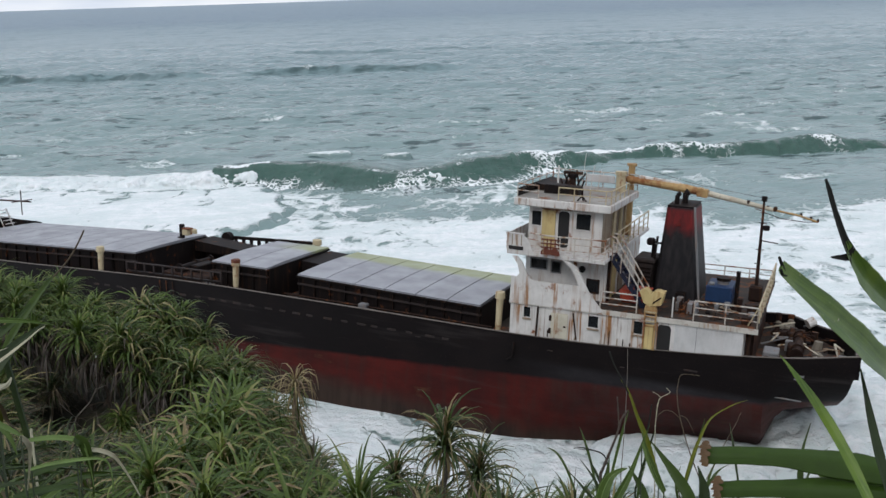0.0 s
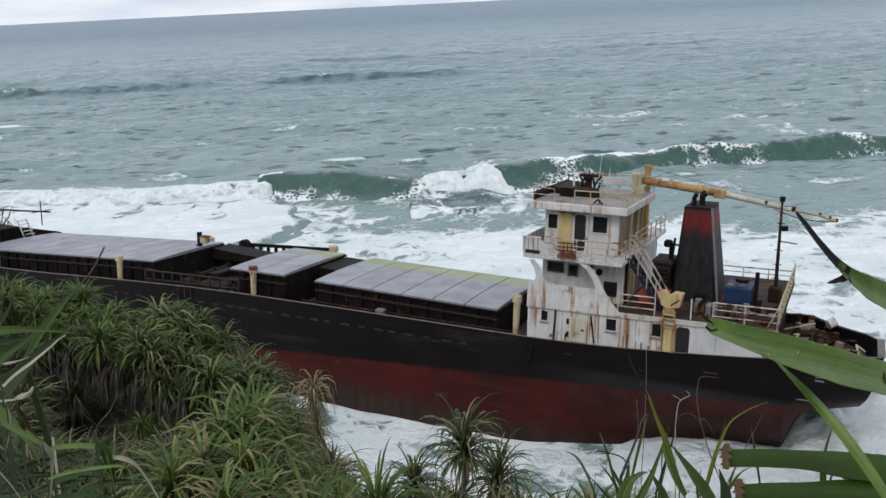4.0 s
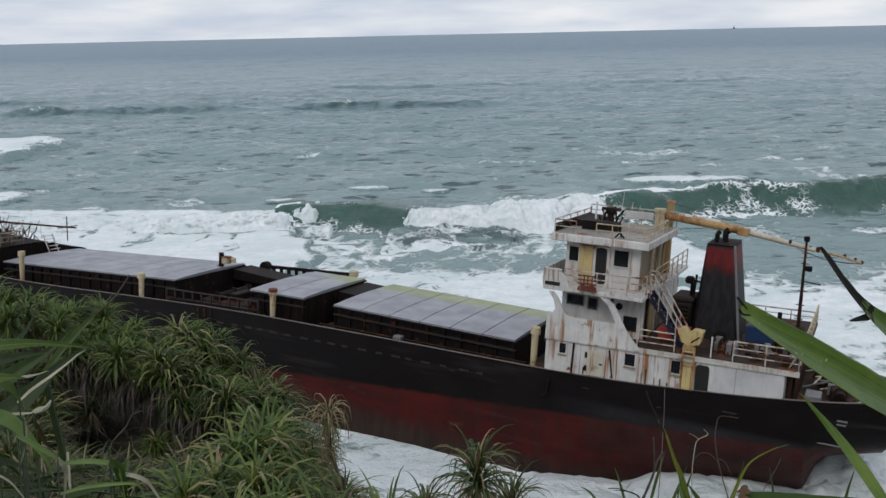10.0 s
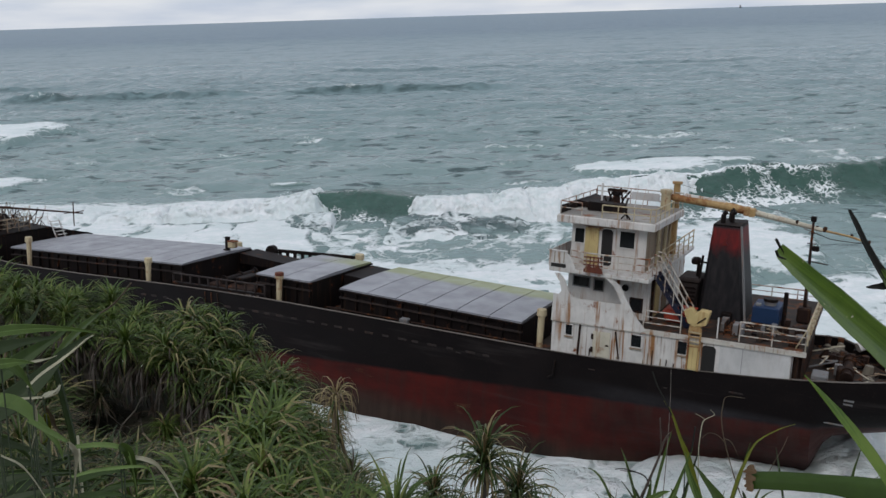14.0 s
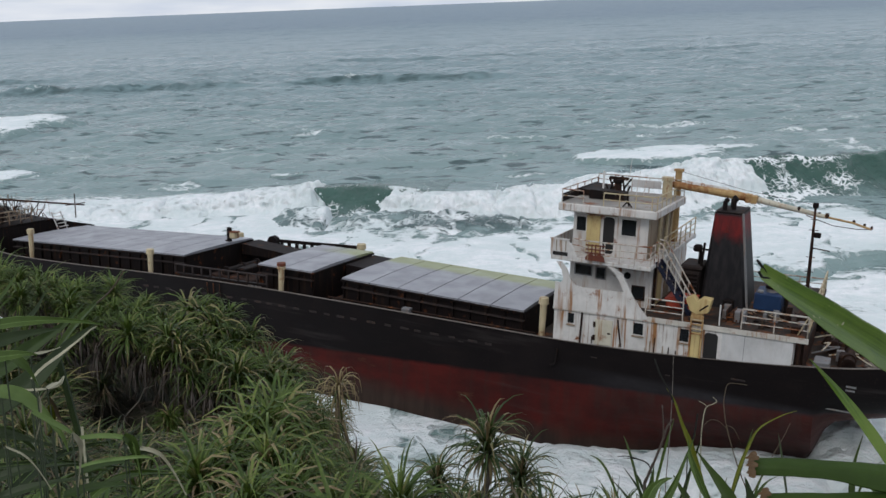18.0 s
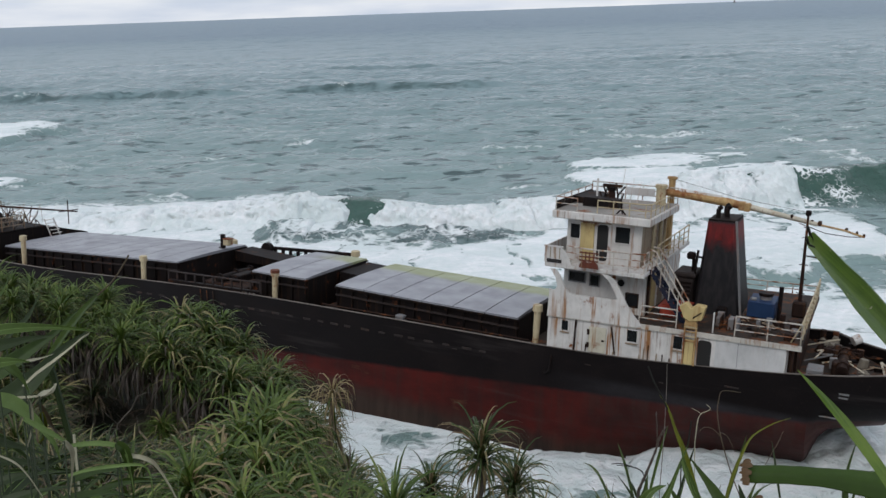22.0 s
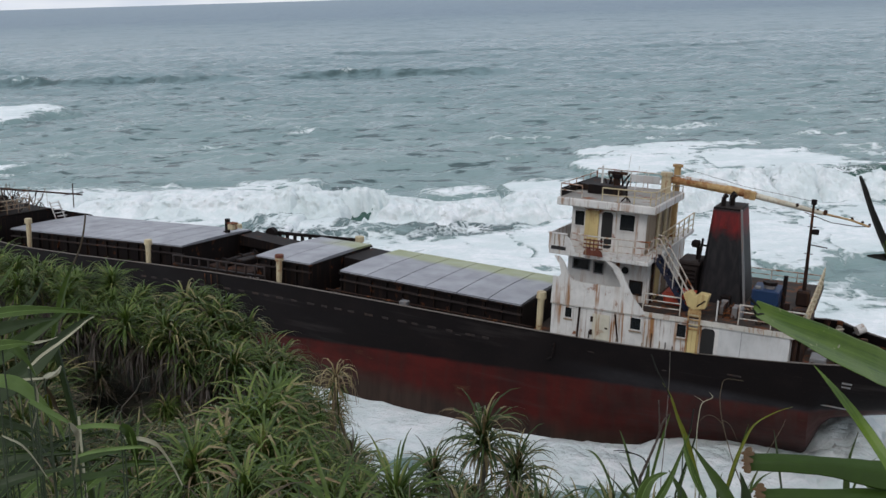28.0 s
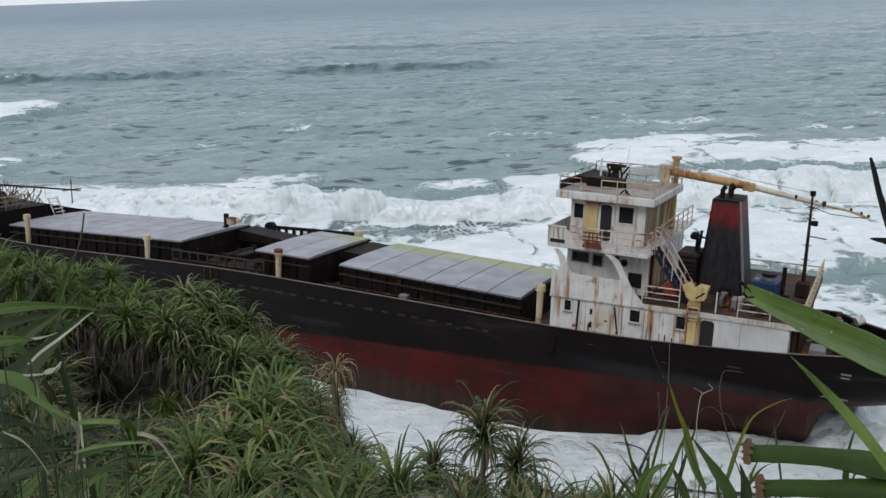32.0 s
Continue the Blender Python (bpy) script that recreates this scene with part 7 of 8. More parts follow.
BASE_C = Vector((-1.433, 2.861, 20.622))
TIPS_C = [(0, -1.089, 2.854, 21.051), (3, -1.086, 2.853, 21.049), (6, -1.056, 2.708, 20.992), (9, -1.059, 2.784, 21.018), (13, -1.043, 2.677, 20.963), (17, -1.055, 2.660, 20.967), (19, -1.074, 2.665, 20.990), (22, -1.063, 2.774, 21.019), (25, -1.103, 2.843, 21.062), (28, -1.203, 2.755, 21.110), (30, -1.248, 2.830, 21.139), (32, -1.198, 2.741, 21.105)]
BASE_A, BASE_B = Vector((0.978, 1.451, 21.029)), Vector((1.028, 1.598, 21.137))
TIPS_A = [(0, 0.532, 1.115, 21.416), (1, 0.494, 1.131, 21.384), (2, 0.463, 1.193, 21.390), (3, 0.445, 1.182, 21.354), (5.5, 0.397, 1.192, 21.268), (6, 0.397, 1.190, 21.267), (7, 0.420, 1.165, 21.292), (8, 0.430, 1.201, 21.345), (9, 0.456, 1.184, 21.374), (10, 0.449, 1.218, 21.387), (11, 0.462, 1.212, 21.402), (12, 0.481, 1.194, 21.415), (13, 0.492, 1.208, 21.438), (14, 0.494, 1.222, 21.448), (16.5, 0.491, 1.194, 21.427), (17, 0.478, 1.220, 21.428), (18, 0.462, 1.207, 21.398), (19, 0.455, 1.177, 21.366), (20, 0.477, 1.145, 21.372), (21, 0.491, 1.153, 21.399), (22, 0.532, 1.185, 21.468), (23, 0.562, 1.181, 21.494), (24, 0.585, 1.152, 21.497), (25, 0.582, 1.163, 21.501), (25.5, 0.554, 1.192, 21.493), (27.5, 0.472, 1.144, 21.364), (28, 0.446, 1.168, 21.344), (29, 0.438, 1.176, 21.337), (30, 0.444, 1.171, 21.342), (31, 0.448, 1.181, 21.358), (31.5, 0.446, 1.186, 21.359), (32, 0.439, 1.189, 21.351)]
TIPS_B = [(0, 0.759, 1.420, 21.464), (1, 0.744, 1.436, 21.460), (2, 0.728, 1.443, 21.449), (3, 0.685, 1.439, 21.398), (5.5, 0.717, 1.442, 21.438), (6, 0.745, 1.436, 21.461), (7, 0.785, 1.427, 21.488), (8, 0.772, 1.449, 21.489), (9, 0.724, 1.443, 21.445), (10, 0.690, 1.449, 21.410), (11, 0.676, 1.460, 21.398), (12, 0.678, 1.461, 21.401), (13, 0.691, 1.450, 21.413), (14, 0.722, 1.442, 21.442), (16.5, 0.783, 1.345, 21.432), (17, 0.771, 1.339, 21.416), (18, 0.742, 1.345, 21.393), (19, 0.737, 1.348, 21.391), (20, 0.765, 1.335, 21.408), (21, 0.783, 1.340, 21.428), (22, 0.786, 1.345, 21.435), (23, 0.761, 1.364, 21.429), (24, 0.741, 1.362, 21.408), (25, 0.752, 1.441, 21.470), (25.5, 0.731, 1.445, 21.453), (27.5, 0.733, 1.431, 21.447), (28, 0.744, 1.456, 21.469), (29, 0.750, 1.457, 21.475), (30, 0.732, 1.450, 21.456), (31, 0.739, 1.437, 21.456), (31.5, 0.750, 1.449, 21.471), (32, 0.763, 1.457, 21.485)]
BASE_D = Vector((0.774, 1.167, 20.935))
TIPS_D = [(0, 0.715, 1.439, 21.119), (3, 0.610, 1.351, 21.170), (6, 0.690, 1.449, 21.093), (7, 0.568, 1.366, 21.188), (9, 0.623, 1.351, 21.188), (12, 0.609, 1.356, 21.193), (14, 0.603, 1.361, 21.205), (17, 0.628, 1.348, 21.182), (19, 0.622, 1.350, 21.182), (21, 0.614, 1.350, 21.170), (23, 0.614, 1.355, 21.192), (24, 0.573, 1.367, 21.199), (25, 0.739, 1.457, 21.097), (28, 0.688, 1.434, 21.115), (30, 0.687, 1.434, 21.116), (31, 0.611, 1.354, 21.186), (32, 0.589, 1.359, 21.181)]


def foot_of(b0, back, k=1.0):
    """Where the stem of a leaf rooted at b0 goes into the ground."""
    fx, fy = b0.x * k - back, b0.y * (0.97 if k != 1.0 else 1.0) - back * 0.73
    return Vector((fx, fy, float(ground_z(np.array(fx), np.array(fy))) - 0.1))


def near_leaf(nm, b0, tip0, sag, wd, mt, lb, tp):
    """A blade, broad leaf, cane leaf or dead stalk from b0 to tip0, bowed by sag."""
    b0, tip0 = Vector(b0), Vector(tip0)
    if nm == "dead_stalk":
        ob = part(nm, pipe(bmesh.new(), arc((0, 0, 0), tip0 - b0, sag, 6), wd / 2, 6), mt)
    else:
        wd *= 0.72 if nm == "cane_leaf" else 1.0
        ob = long_leaf(nm, arc((0, 0, 0), tip0 - b0, sag, 14), taper(14, wd, tp), (0.1, -0.6, 0.8), [mt, LEAF_EDGE] if nm == "cane_leaf" else mt, 2.0 * math.sin(37 * b0.x + 11 * tip0.z) if nm == "cane_leaf" else 0.0)
    ob.matrix_world = Matrix.Translation(b0)
    foot = foot_of(b0, 0.05 if nm == "cane_leaf" else 0.0, 1.0 if nm == "cane_leaf" else 1.02)
    if foot.z < b0.z:
        part("stem", pipe(bmesh.new(), [(0, 0, 0), foot - b0], 0.0018 if nm == "cane_leaf" else 0.004, 6), LEAF_DARK, ob)
    tagged(ob, lb, "stalk" if nm == "dead_stalk" else "leaf", "leaves close to the path")


def eased(pts, b0):
    """A curve through a few points, five steps from each to the next, seen from b0."""
    q = [Vector(p) - b0 for p in pts]
    q = [q[0] * 2 - q[1]] + q + [q[-1] * 2 - q[-2]]
    path = []
    for k in range(1, len(q) - 2):
        for j in range(5):
            u = j / 5
            path.append(0.5 * (2 * q[k] + (q[k + 1] - q[k - 1]) * u + (2 * q[k - 1] - 5 * q[k] + 4 * q[k + 1] - q[k + 2]) * u * u + (3 * q[k] - q[k - 1] - 3 * q[k + 1] + q[k + 2]) * u ** 3))
    path.append(q[-2])
    return path


def swept(path, r, end=0.5):
    """One closed skin of six sides along a path, narrowing to its end, with slight knots."""
    bm = bmesh.new()
    n = len(path)
    rings = []
    for k, p in enumerate(path):
        t = (path[min(k + 1, n - 1)] - path[max(k - 1, 0)]).normalized()
        a = t.cross(Vector((0.3, 0.9, 0.2))).normalized()
        b = t.cross(a)
        w = r * (1 - (1 - end) * k / (n - 1)) * (1 + 0.18 * math.sin(2.7 * k))
        rings.append([bm.verts.new(p + (a * math.cos(q * math.pi / 3) + b * math.sin(q * math.pi / 3)) * w) for q in range(6)])
    for u, v in zip(rings, rings[1:]):
        for q in range(6):
            bm.faces.new((u[q], u[(q + 1) % 6], v[(q + 1) % 6], v[q])).smooth = True
    bm.faces.new(rings[0][::-1])
    bm.faces.new(rings[-1])
    bmesh.ops.recalc_face_normals(bm, faces=bm.faces)
    return bm


def bent_stalk(lb, mt, r, pts, twigs):
    """A thin dead stalk along a curve, tapering to its tip, with side twigs, rooted in the ground below its first point."""
    b0 = Vector(pts[0])
    path = eased(pts, b0)
    ob = part("dead_stalk", swept(path, r * 0.62), mt)
    ob.matrix_world = Matrix.Translation(b0)
    for tw in twigs:
        part("side_twig", swept(eased(tw, b0), r * 0.42), mt, ob)
    foot = foot_of(b0, 0.0, 1.02)
    if foot.z < b0.z:
        part("stem", swept([Vector((0, 0, 0)), (foot - b0) * 0.5, foot - b0], r * 0.62, 1.0), mt, ob)
    tagged(ob, lb, "stalk", "leaves close to the path")


def bent_leaf(lb, mt, wd, pts, nm="cane_leaf", end=0.08, tip=()):
    """A leaf along a curve that eases through a few points, rooted at the first one; end is the share of its width left at the tip."""
    b0 = Vector(pts[0])
    path = eased(pts, b0)
    n = len(path)
    dry = mt == LEAF_PALE
    ob = long_leaf(nm, path, [wd * (0.7 + 0.3 * math.sin(math.pi * min(1, 1.6 * k / (n - 1)))) * (1 - (1 - end) * (k / (n - 1)) ** (2.6 if dry else 1.9)) for k in range(n)], (0.1, -0.7, 0.7), [mt, LEAF_EDGE] if mt == LEAF_LUSH else mt, 0.9 * math.sin(31 * b0.z + 5 * wd) * (nm == "cane_leaf"), -0.45 if nm == "broad_leaf" else 0.35)
    ob.matrix_world = Matrix.Translation(b0)
    if end > 0.5:
        v = (path[-1] - path[-3]).normalized()
        across = v.cross(Vector((0.1, -0.7, 0.7))).normalized()
        for e, reach in ((-0.42, 0.004), (-0.30, 0.008), (-0.16, 0.005), (-0.03, 0.010), (0.10, 0.006), (0.24, 0.011), (0.37, 0.003)):
            q = path[-1] + across * wd * e * 0.95
            strip = long_leaf("torn_strip", arc(q - v * (0.007 + 2 * abs(reach - 0.006)), q + v * reach, (0, -0.001, 0.002), 5), [wd * 0.12, wd * 0.2, wd * 0.2, wd * 0.14, wd * 0.03], (0.1, -0.7, 0.7), LEAF_TORN)
            strip.parent = ob
            strip["label"] = "browned torn end"
            strip.location = (0, -0.0015, 0.002)
    if tip:
        part("dark_tip", pipe(bmesh.new(), eased(tip, b0), 0.0022, 6), TIP, ob, "blackened tip")
    elif "blackened tip" in lb:
        part("dark_tip", pipe(bmesh.new(), [path[-3], path[-2], path[-1], path[-1] * 1.02], 0.003, 6), TIP, ob, "blackened tip")
    foot = foot_of(b0, 0.05) if nm == "cane_leaf" else foot_of(b0, 0.0, 1.02)
    if foot.z < b0.z:
        part("stem", swept([Vector((0, 0, 0)), (foot - b0) * 0.5 + Vector((-0.01, 0, 0)), foot - b0], 0.0016, 1.3), LEAF_DARK, ob)
    tagged(ob, lb, "leaf", "leaves close to the path")


near_leaf("blade_leaf", (0.875, 1.218, 20.826), (0.833, 1.366, 21.119), (-0.01, 0, 0), 0.0208, LEAF_DARK, "dark rolled withering leaf", 0.05)
# LEAF_DARK on the leaves below carries the undergrowth's shade in its colour
near_leaf("cane_leaf", (-1.170, 1.863, 20.585), (-1.068, 2.149, 20.627), (0, 0, 0.03), 0.044, LEAF_DARK, "broad dark leaf in the undergrowth", 0.05)
near_leaf("cane_leaf", (-1.182, 1.973, 20.494), (-1.040, 2.273, 20.470), (0, 0, 0.05), 0.044, LEAF_LUSH, "broad bright leaf in the undergrowth", 0.05)
near_leaf("cane_leaf", (-1.109, 2.128, 20.404), (-0.879, 2.341, 20.414), (0, 0, 0.06), 0.033, LEAF_LUSH, "bright leaf arching in the undergrowth", 0.05)
near_leaf("dead_stalk", (-1.064, 2.151, 20.400), (-1.092, 2.249, 20.631), (0, 0, 0), 0.008, LEAF_PALE, "bleached dry flower stalk", 0.5)
near_leaf("cane_leaf", (-1.159, 1.870, 20.797), (-0.961, 1.867, 20.627), (0, 0, 0.1), 0.033, LEAF_DARK, "dark leaf in the undergrowth", 0.05)
near_leaf("cane_leaf", (-1.297, 2.019, 20.634), (-0.978, 2.301, 20.456), (0, 0, 0.02), 0.0275, LEAF_DARK, "dark leaf in the undergrowth", 0.05)
near_leaf("cane_leaf", (-1.282, 2.029, 20.489), (-1.066, 2.371, 20.516), (0, 0, 0.05), 0.02475, LEAF_DARK, "dark green leaf leaning out", 0.05)
near_leaf("cane_leaf", (-1.225, 2.293, 20.291), (-0.971, 2.626, 20.327), (0, 0, 0.08), 0.0198, LEAF_DARK, "dark green leaf leaning out", 0.05)
near_leaf("blade_leaf", (0.741, 2.907, 19.876), (0.692, 3.022, 20.099), (0, 0, 0.02), 0.01144, LEAF, "narrow green leaf, standing up", 0.05)
near_leaf("blade_leaf", (0.782, 2.896, 19.882), (0.878, 2.973, 20.194), (0, 0, 0.02), 0.01144, LEAF_LUSH, "narrow green leaf, standing up", 0.05)
near_leaf("blade_leaf", (0.678, 3.025, 19.801), (0.580, 3.147, 19.941), (0, 0, 0.05), 0.01144, LEAF, "narrow green leaf, leaning", 0.05)
near_leaf("blade_leaf", (0.884, 2.867, 19.898), (0.950, 2.846, 20.189), (0, 0, 0.0), 0.0104, LEAF_DARK, "narrow dark leaf, leaning", 0.05)
near_leaf("blade_leaf", (1.025, 2.713, 19.994), (1.116, 2.785, 20.241), (0, 0, 0.0), 0.0104, LEAF, "narrow green leaf, standing up", 0.05)
near_leaf("blade_leaf", (1.200, 2.640, 20.036), (1.197, 2.751, 20.234), (0, 0, 0.0), 0.00936, LEAF_DARK, "narrow dark leaf, leaning", 0.05)
bent_leaf("broad light green cane leaf held level", LEAF_LUSH, 0.0295, ((-1.012, 1.695, 21.158), (-0.982, 1.734, 21.153), (-0.949, 1.774, 21.144), (-0.905, 1.811, 21.131), (-0.859, 1.847, 21.112), (-0.815, 1.881, 21.088)))
bent_leaf("light green cane leaf reaching out, its tip pointed", LEAF_LUSH, 0.0248, ((-0.913, 1.509, 21.165), (-0.882, 1.524, 21.164), (-0.851, 1.539, 21.162), (-0.835, 1.553, 21.157), (-0.822, 1.566, 21.149)))
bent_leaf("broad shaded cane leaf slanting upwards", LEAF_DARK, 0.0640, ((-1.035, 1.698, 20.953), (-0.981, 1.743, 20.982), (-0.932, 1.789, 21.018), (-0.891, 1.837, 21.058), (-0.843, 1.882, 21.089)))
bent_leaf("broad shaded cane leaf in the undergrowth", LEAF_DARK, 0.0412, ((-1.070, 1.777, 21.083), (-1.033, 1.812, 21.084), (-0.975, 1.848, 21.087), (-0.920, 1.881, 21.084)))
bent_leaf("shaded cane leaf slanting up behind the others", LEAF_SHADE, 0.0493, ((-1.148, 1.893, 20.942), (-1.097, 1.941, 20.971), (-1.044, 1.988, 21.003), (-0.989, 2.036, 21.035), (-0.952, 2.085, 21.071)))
bent_leaf("bleached dry leaf folded along its length", LEAF_PALE, 0.0077, ((-0.888, 1.645, 21.061), (-0.871, 1.674, 21.076), (-0.840, 1.704, 21.094), (-0.813, 1.734, 21.112), (-0.800, 1.762, 21.122), (-0.795, 1.787, 21.122)))
bent_leaf("short bleached leaf with a pointed end", LEAF_PALE, 0.0067, ((-0.848, 1.585, 21.141), (-0.838, 1.604, 21.137), (-0.827, 1.624, 21.133), (-0.813, 1.644, 21.132)))
bent_leaf("pale green cane leaf bent over and hanging", LEAF_EDGE, 0.0218, ((-0.880, 1.549, 21.162), (-0.866, 1.560, 21.147), (-0.855, 1.570, 21.126), (-0.848, 1.578, 21.101), (-0.844, 1.585, 21.071)))
bent_leaf("dry leaf with a curled white end", LEAF_PALE, 0.0062, ((-0.933, 1.602, 21.054), (-0.898, 1.613, 21.050), (-0.862, 1.624, 21.046), (-0.841, 1.636, 21.043), (-0.829, 1.649, 21.047), (-0.828, 1.664, 21.057)))
bent_leaf("curled bleached leaf end", LEAF_PALE, 0.0138, ((-0.838, 1.607, 21.055), (-0.832, 1.627, 21.054), (-0.829, 1.647, 21.052), (-0.831, 1.669, 21.055)))
bent_leaf("broad pale green cane leaf drooping to a torn end", LEAF_EDGE, 0.0317, ((-0.933, 1.547, 21.081), (-0.898, 1.556, 21.075), (-0.868, 1.562, 21.062), (-0.841, 1.564, 21.033), (-0.817, 1.564, 20.996), (-0.801, 1.564, 20.963), (-0.797, 1.565, 20.929)))
bent_leaf("thin dry leaf hanging", LEAF_PALE, 0.0053, ((-0.818, 1.527, 21.086), (-0.822, 1.538, 21.050), (-0.835, 1.546, 21.007), (-0.858, 1.553, 20.957)))
bent_leaf("narrow green cane leaf bent down", LEAF_EDGE, 0.0121, ((-0.819, 1.498, 21.059), (-0.788, 1.505, 21.030), (-0.764, 1.514, 21.005), (-0.755, 1.524, 20.985), (-0.752, 1.533, 20.963)))
bent_leaf("white folded leaf hanging straight down", LEAF_PALE, 0.0109, ((-0.738, 1.476, 21.018), (-0.733, 1.486, 20.998), (-0.735, 1.495, 20.977), (-0.745, 1.499, 20.935), (-0.757, 1.500, 20.885)))
bent_leaf("pale-edged cane leaf arching over", LEAF_EDGE, 0.0120, ((-0.764, 1.555, 20.966), (-0.722, 1.566, 20.963), (-0.686, 1.575, 20.953), (-0.669, 1.582, 20.932), (-0.664, 1.582, 20.891), (-0.662, 1.579, 20.836)))
bent_leaf("green cane leaf hanging from its bend", LEAF, 0.0228, ((-0.680, 1.572, 20.957), (-0.668, 1.582, 20.936), (-0.663, 1.585, 20.894), (-0.665, 1.589, 20.854), (-0.671, 1.591, 20.805)))
bent_leaf("narrow cane leaf arching over", LEAF_EDGE, 0.0085, ((-0.773, 1.538, 20.907), (-0.732, 1.549, 20.913), (-0.682, 1.560, 20.913), (-0.640, 1.569, 20.909), (-0.625, 1.575, 20.895), (-0.621, 1.576, 20.864), (-0.624, 1.575, 20.822)))
bent_leaf("dry-edged leaf arching over and hanging", LEAF_PALE, 0.0097, ((-0.681, 1.584, 20.924), (-0.647, 1.593, 20.914), (-0.622, 1.600, 20.897), (-0.609, 1.605, 20.870), (-0.595, 1.607, 20.832), (-0.582, 1.607, 20.790)))
bent_leaf("thin bleached leaf slanting down", LEAF_PALE, 0.0044, ((-0.854, 1.444, 21.013), (-0.829, 1.457, 20.986), (-0.813, 1.467, 20.949), (-0.796, 1.473, 20.899)))
# undergrowth leaves, their shade painted in through the darker greens
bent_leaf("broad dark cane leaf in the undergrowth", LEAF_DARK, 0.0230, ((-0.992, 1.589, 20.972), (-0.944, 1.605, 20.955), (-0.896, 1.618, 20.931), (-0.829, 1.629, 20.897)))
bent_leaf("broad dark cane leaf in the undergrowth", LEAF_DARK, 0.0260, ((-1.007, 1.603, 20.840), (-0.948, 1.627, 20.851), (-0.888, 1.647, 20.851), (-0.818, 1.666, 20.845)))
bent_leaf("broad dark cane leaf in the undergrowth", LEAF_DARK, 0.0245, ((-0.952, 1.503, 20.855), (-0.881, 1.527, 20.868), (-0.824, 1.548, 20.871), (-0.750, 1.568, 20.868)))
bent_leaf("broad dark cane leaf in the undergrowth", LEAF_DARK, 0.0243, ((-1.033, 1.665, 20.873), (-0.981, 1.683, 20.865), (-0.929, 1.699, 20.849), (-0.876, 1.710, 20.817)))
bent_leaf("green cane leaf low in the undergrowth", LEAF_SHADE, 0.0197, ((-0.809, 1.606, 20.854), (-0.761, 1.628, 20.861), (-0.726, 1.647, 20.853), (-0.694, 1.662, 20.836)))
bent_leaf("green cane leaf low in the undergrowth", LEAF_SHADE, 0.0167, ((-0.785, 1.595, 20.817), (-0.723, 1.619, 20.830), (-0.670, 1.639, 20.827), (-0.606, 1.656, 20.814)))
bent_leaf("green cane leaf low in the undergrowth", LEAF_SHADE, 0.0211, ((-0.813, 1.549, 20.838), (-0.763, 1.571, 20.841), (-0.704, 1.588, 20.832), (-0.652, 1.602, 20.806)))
bent_leaf("brown withered leaf hanging", LEAF_DRY, 0.0124, ((-0.839, 1.606, 21.035), (-0.835, 1.617, 21.001), (-0.833, 1.629, 20.970), (-0.823, 1.642, 20.941)))
bent_leaf("yellowed cane leaf hanging", LEAF_YELLOW, 0.0132, ((-0.821, 1.574, 21.032), (-0.826, 1.585, 20.999), (-0.838, 1.597, 20.966), (-0.861, 1.611, 20.944)))
bent_leaf("narrow green cane blade standing up", LEAF, 0.0118, ((-1.143, 1.991, 21.099), (-1.13, 2.069, 21.131), (-1.131, 2.136, 21.162)))
bent_leaf("narrow dark cane blade standing up", LEAF_DARK, 0.0178, ((-1.235, 2.242, 20.94), (-1.205, 2.33, 20.975), (-1.199, 2.406, 21.018)))
bent_leaf("plain green cane leaf in the scrub", LEAF, 0.0199, ((-1.249, 2.135, 21), (-1.2, 2.22, 20.99), (-1.17, 2.282, 20.956)))
bent_leaf("broad green leaf held level, creased at its midrib, its end browned", LEAF_BROAD, 0.0600, ((0.918, 1.307, 20.924), (0.874, 1.357, 20.916), (0.814, 1.405, 20.904), (0.757, 1.452, 20.890), (0.692, 1.499, 20.872), (0.618, 1.543, 20.851)), "broad_leaf", 0.9)
bent_leaf("broad green leaf low over the path with a browned torn end", LEAF_BROAD, 0.0549, ((0.917, 1.297, 20.892), (0.869, 1.338, 20.877), (0.806, 1.379, 20.860), (0.746, 1.418, 20.841), (0.691, 1.457, 20.820), (0.630, 1.495, 20.797)), "broad_leaf", 0.9)
bent_leaf("young pointed leaf with a blackened tip", LEAF_LUSH, 0.0230, ((0.522, 1.899, 20.483), (0.547, 1.911, 20.520), (0.579, 1.927, 20.570), (0.607, 1.945, 20.627), (0.638, 1.965, 20.689)), "blade_leaf", 0.08, ((0.631, 1.961, 20.677), (0.638, 1.969, 20.702), (0.645, 1.980, 20.740)))
bent_leaf("yellowing leaf standing up with a blackened tip", LEAF_YELLOW, 0.0204, ((0.669, 1.963, 20.514), (0.654, 1.979, 20.566), (0.636, 2.001, 20.638), (0.617, 2.017, 20.691), (0.599, 2.036, 20.750), (0.580, 2.046, 20.785)), "blade_leaf", 0.08, ((0.598, 2.035, 20.747), (0.583, 2.046, 20.783), (0.564, 2.057, 20.820), (0.551, 2.069, 20.859)))
bent_leaf("broad green leaf rising from the undergrowth", LEAF, 0.0380, ((0.711, 1.809, 20.524), (0.691, 1.824, 20.573), (0.657, 1.841, 20.629), (0.630, 1.854, 20.669), (0.612, 1.862, 20.697)), "blade_leaf", 0.08)
bent_leaf("green leaf with a pale margin, standing up", LEAF_LUSH, 0.0180, ((0.652, 1.868, 20.546), (0.631, 1.883, 20.596), (0.615, 1.897, 20.640), (0.605, 1.908, 20.678), (0.604, 1.916, 20.703)), "blade_leaf", 0.08)
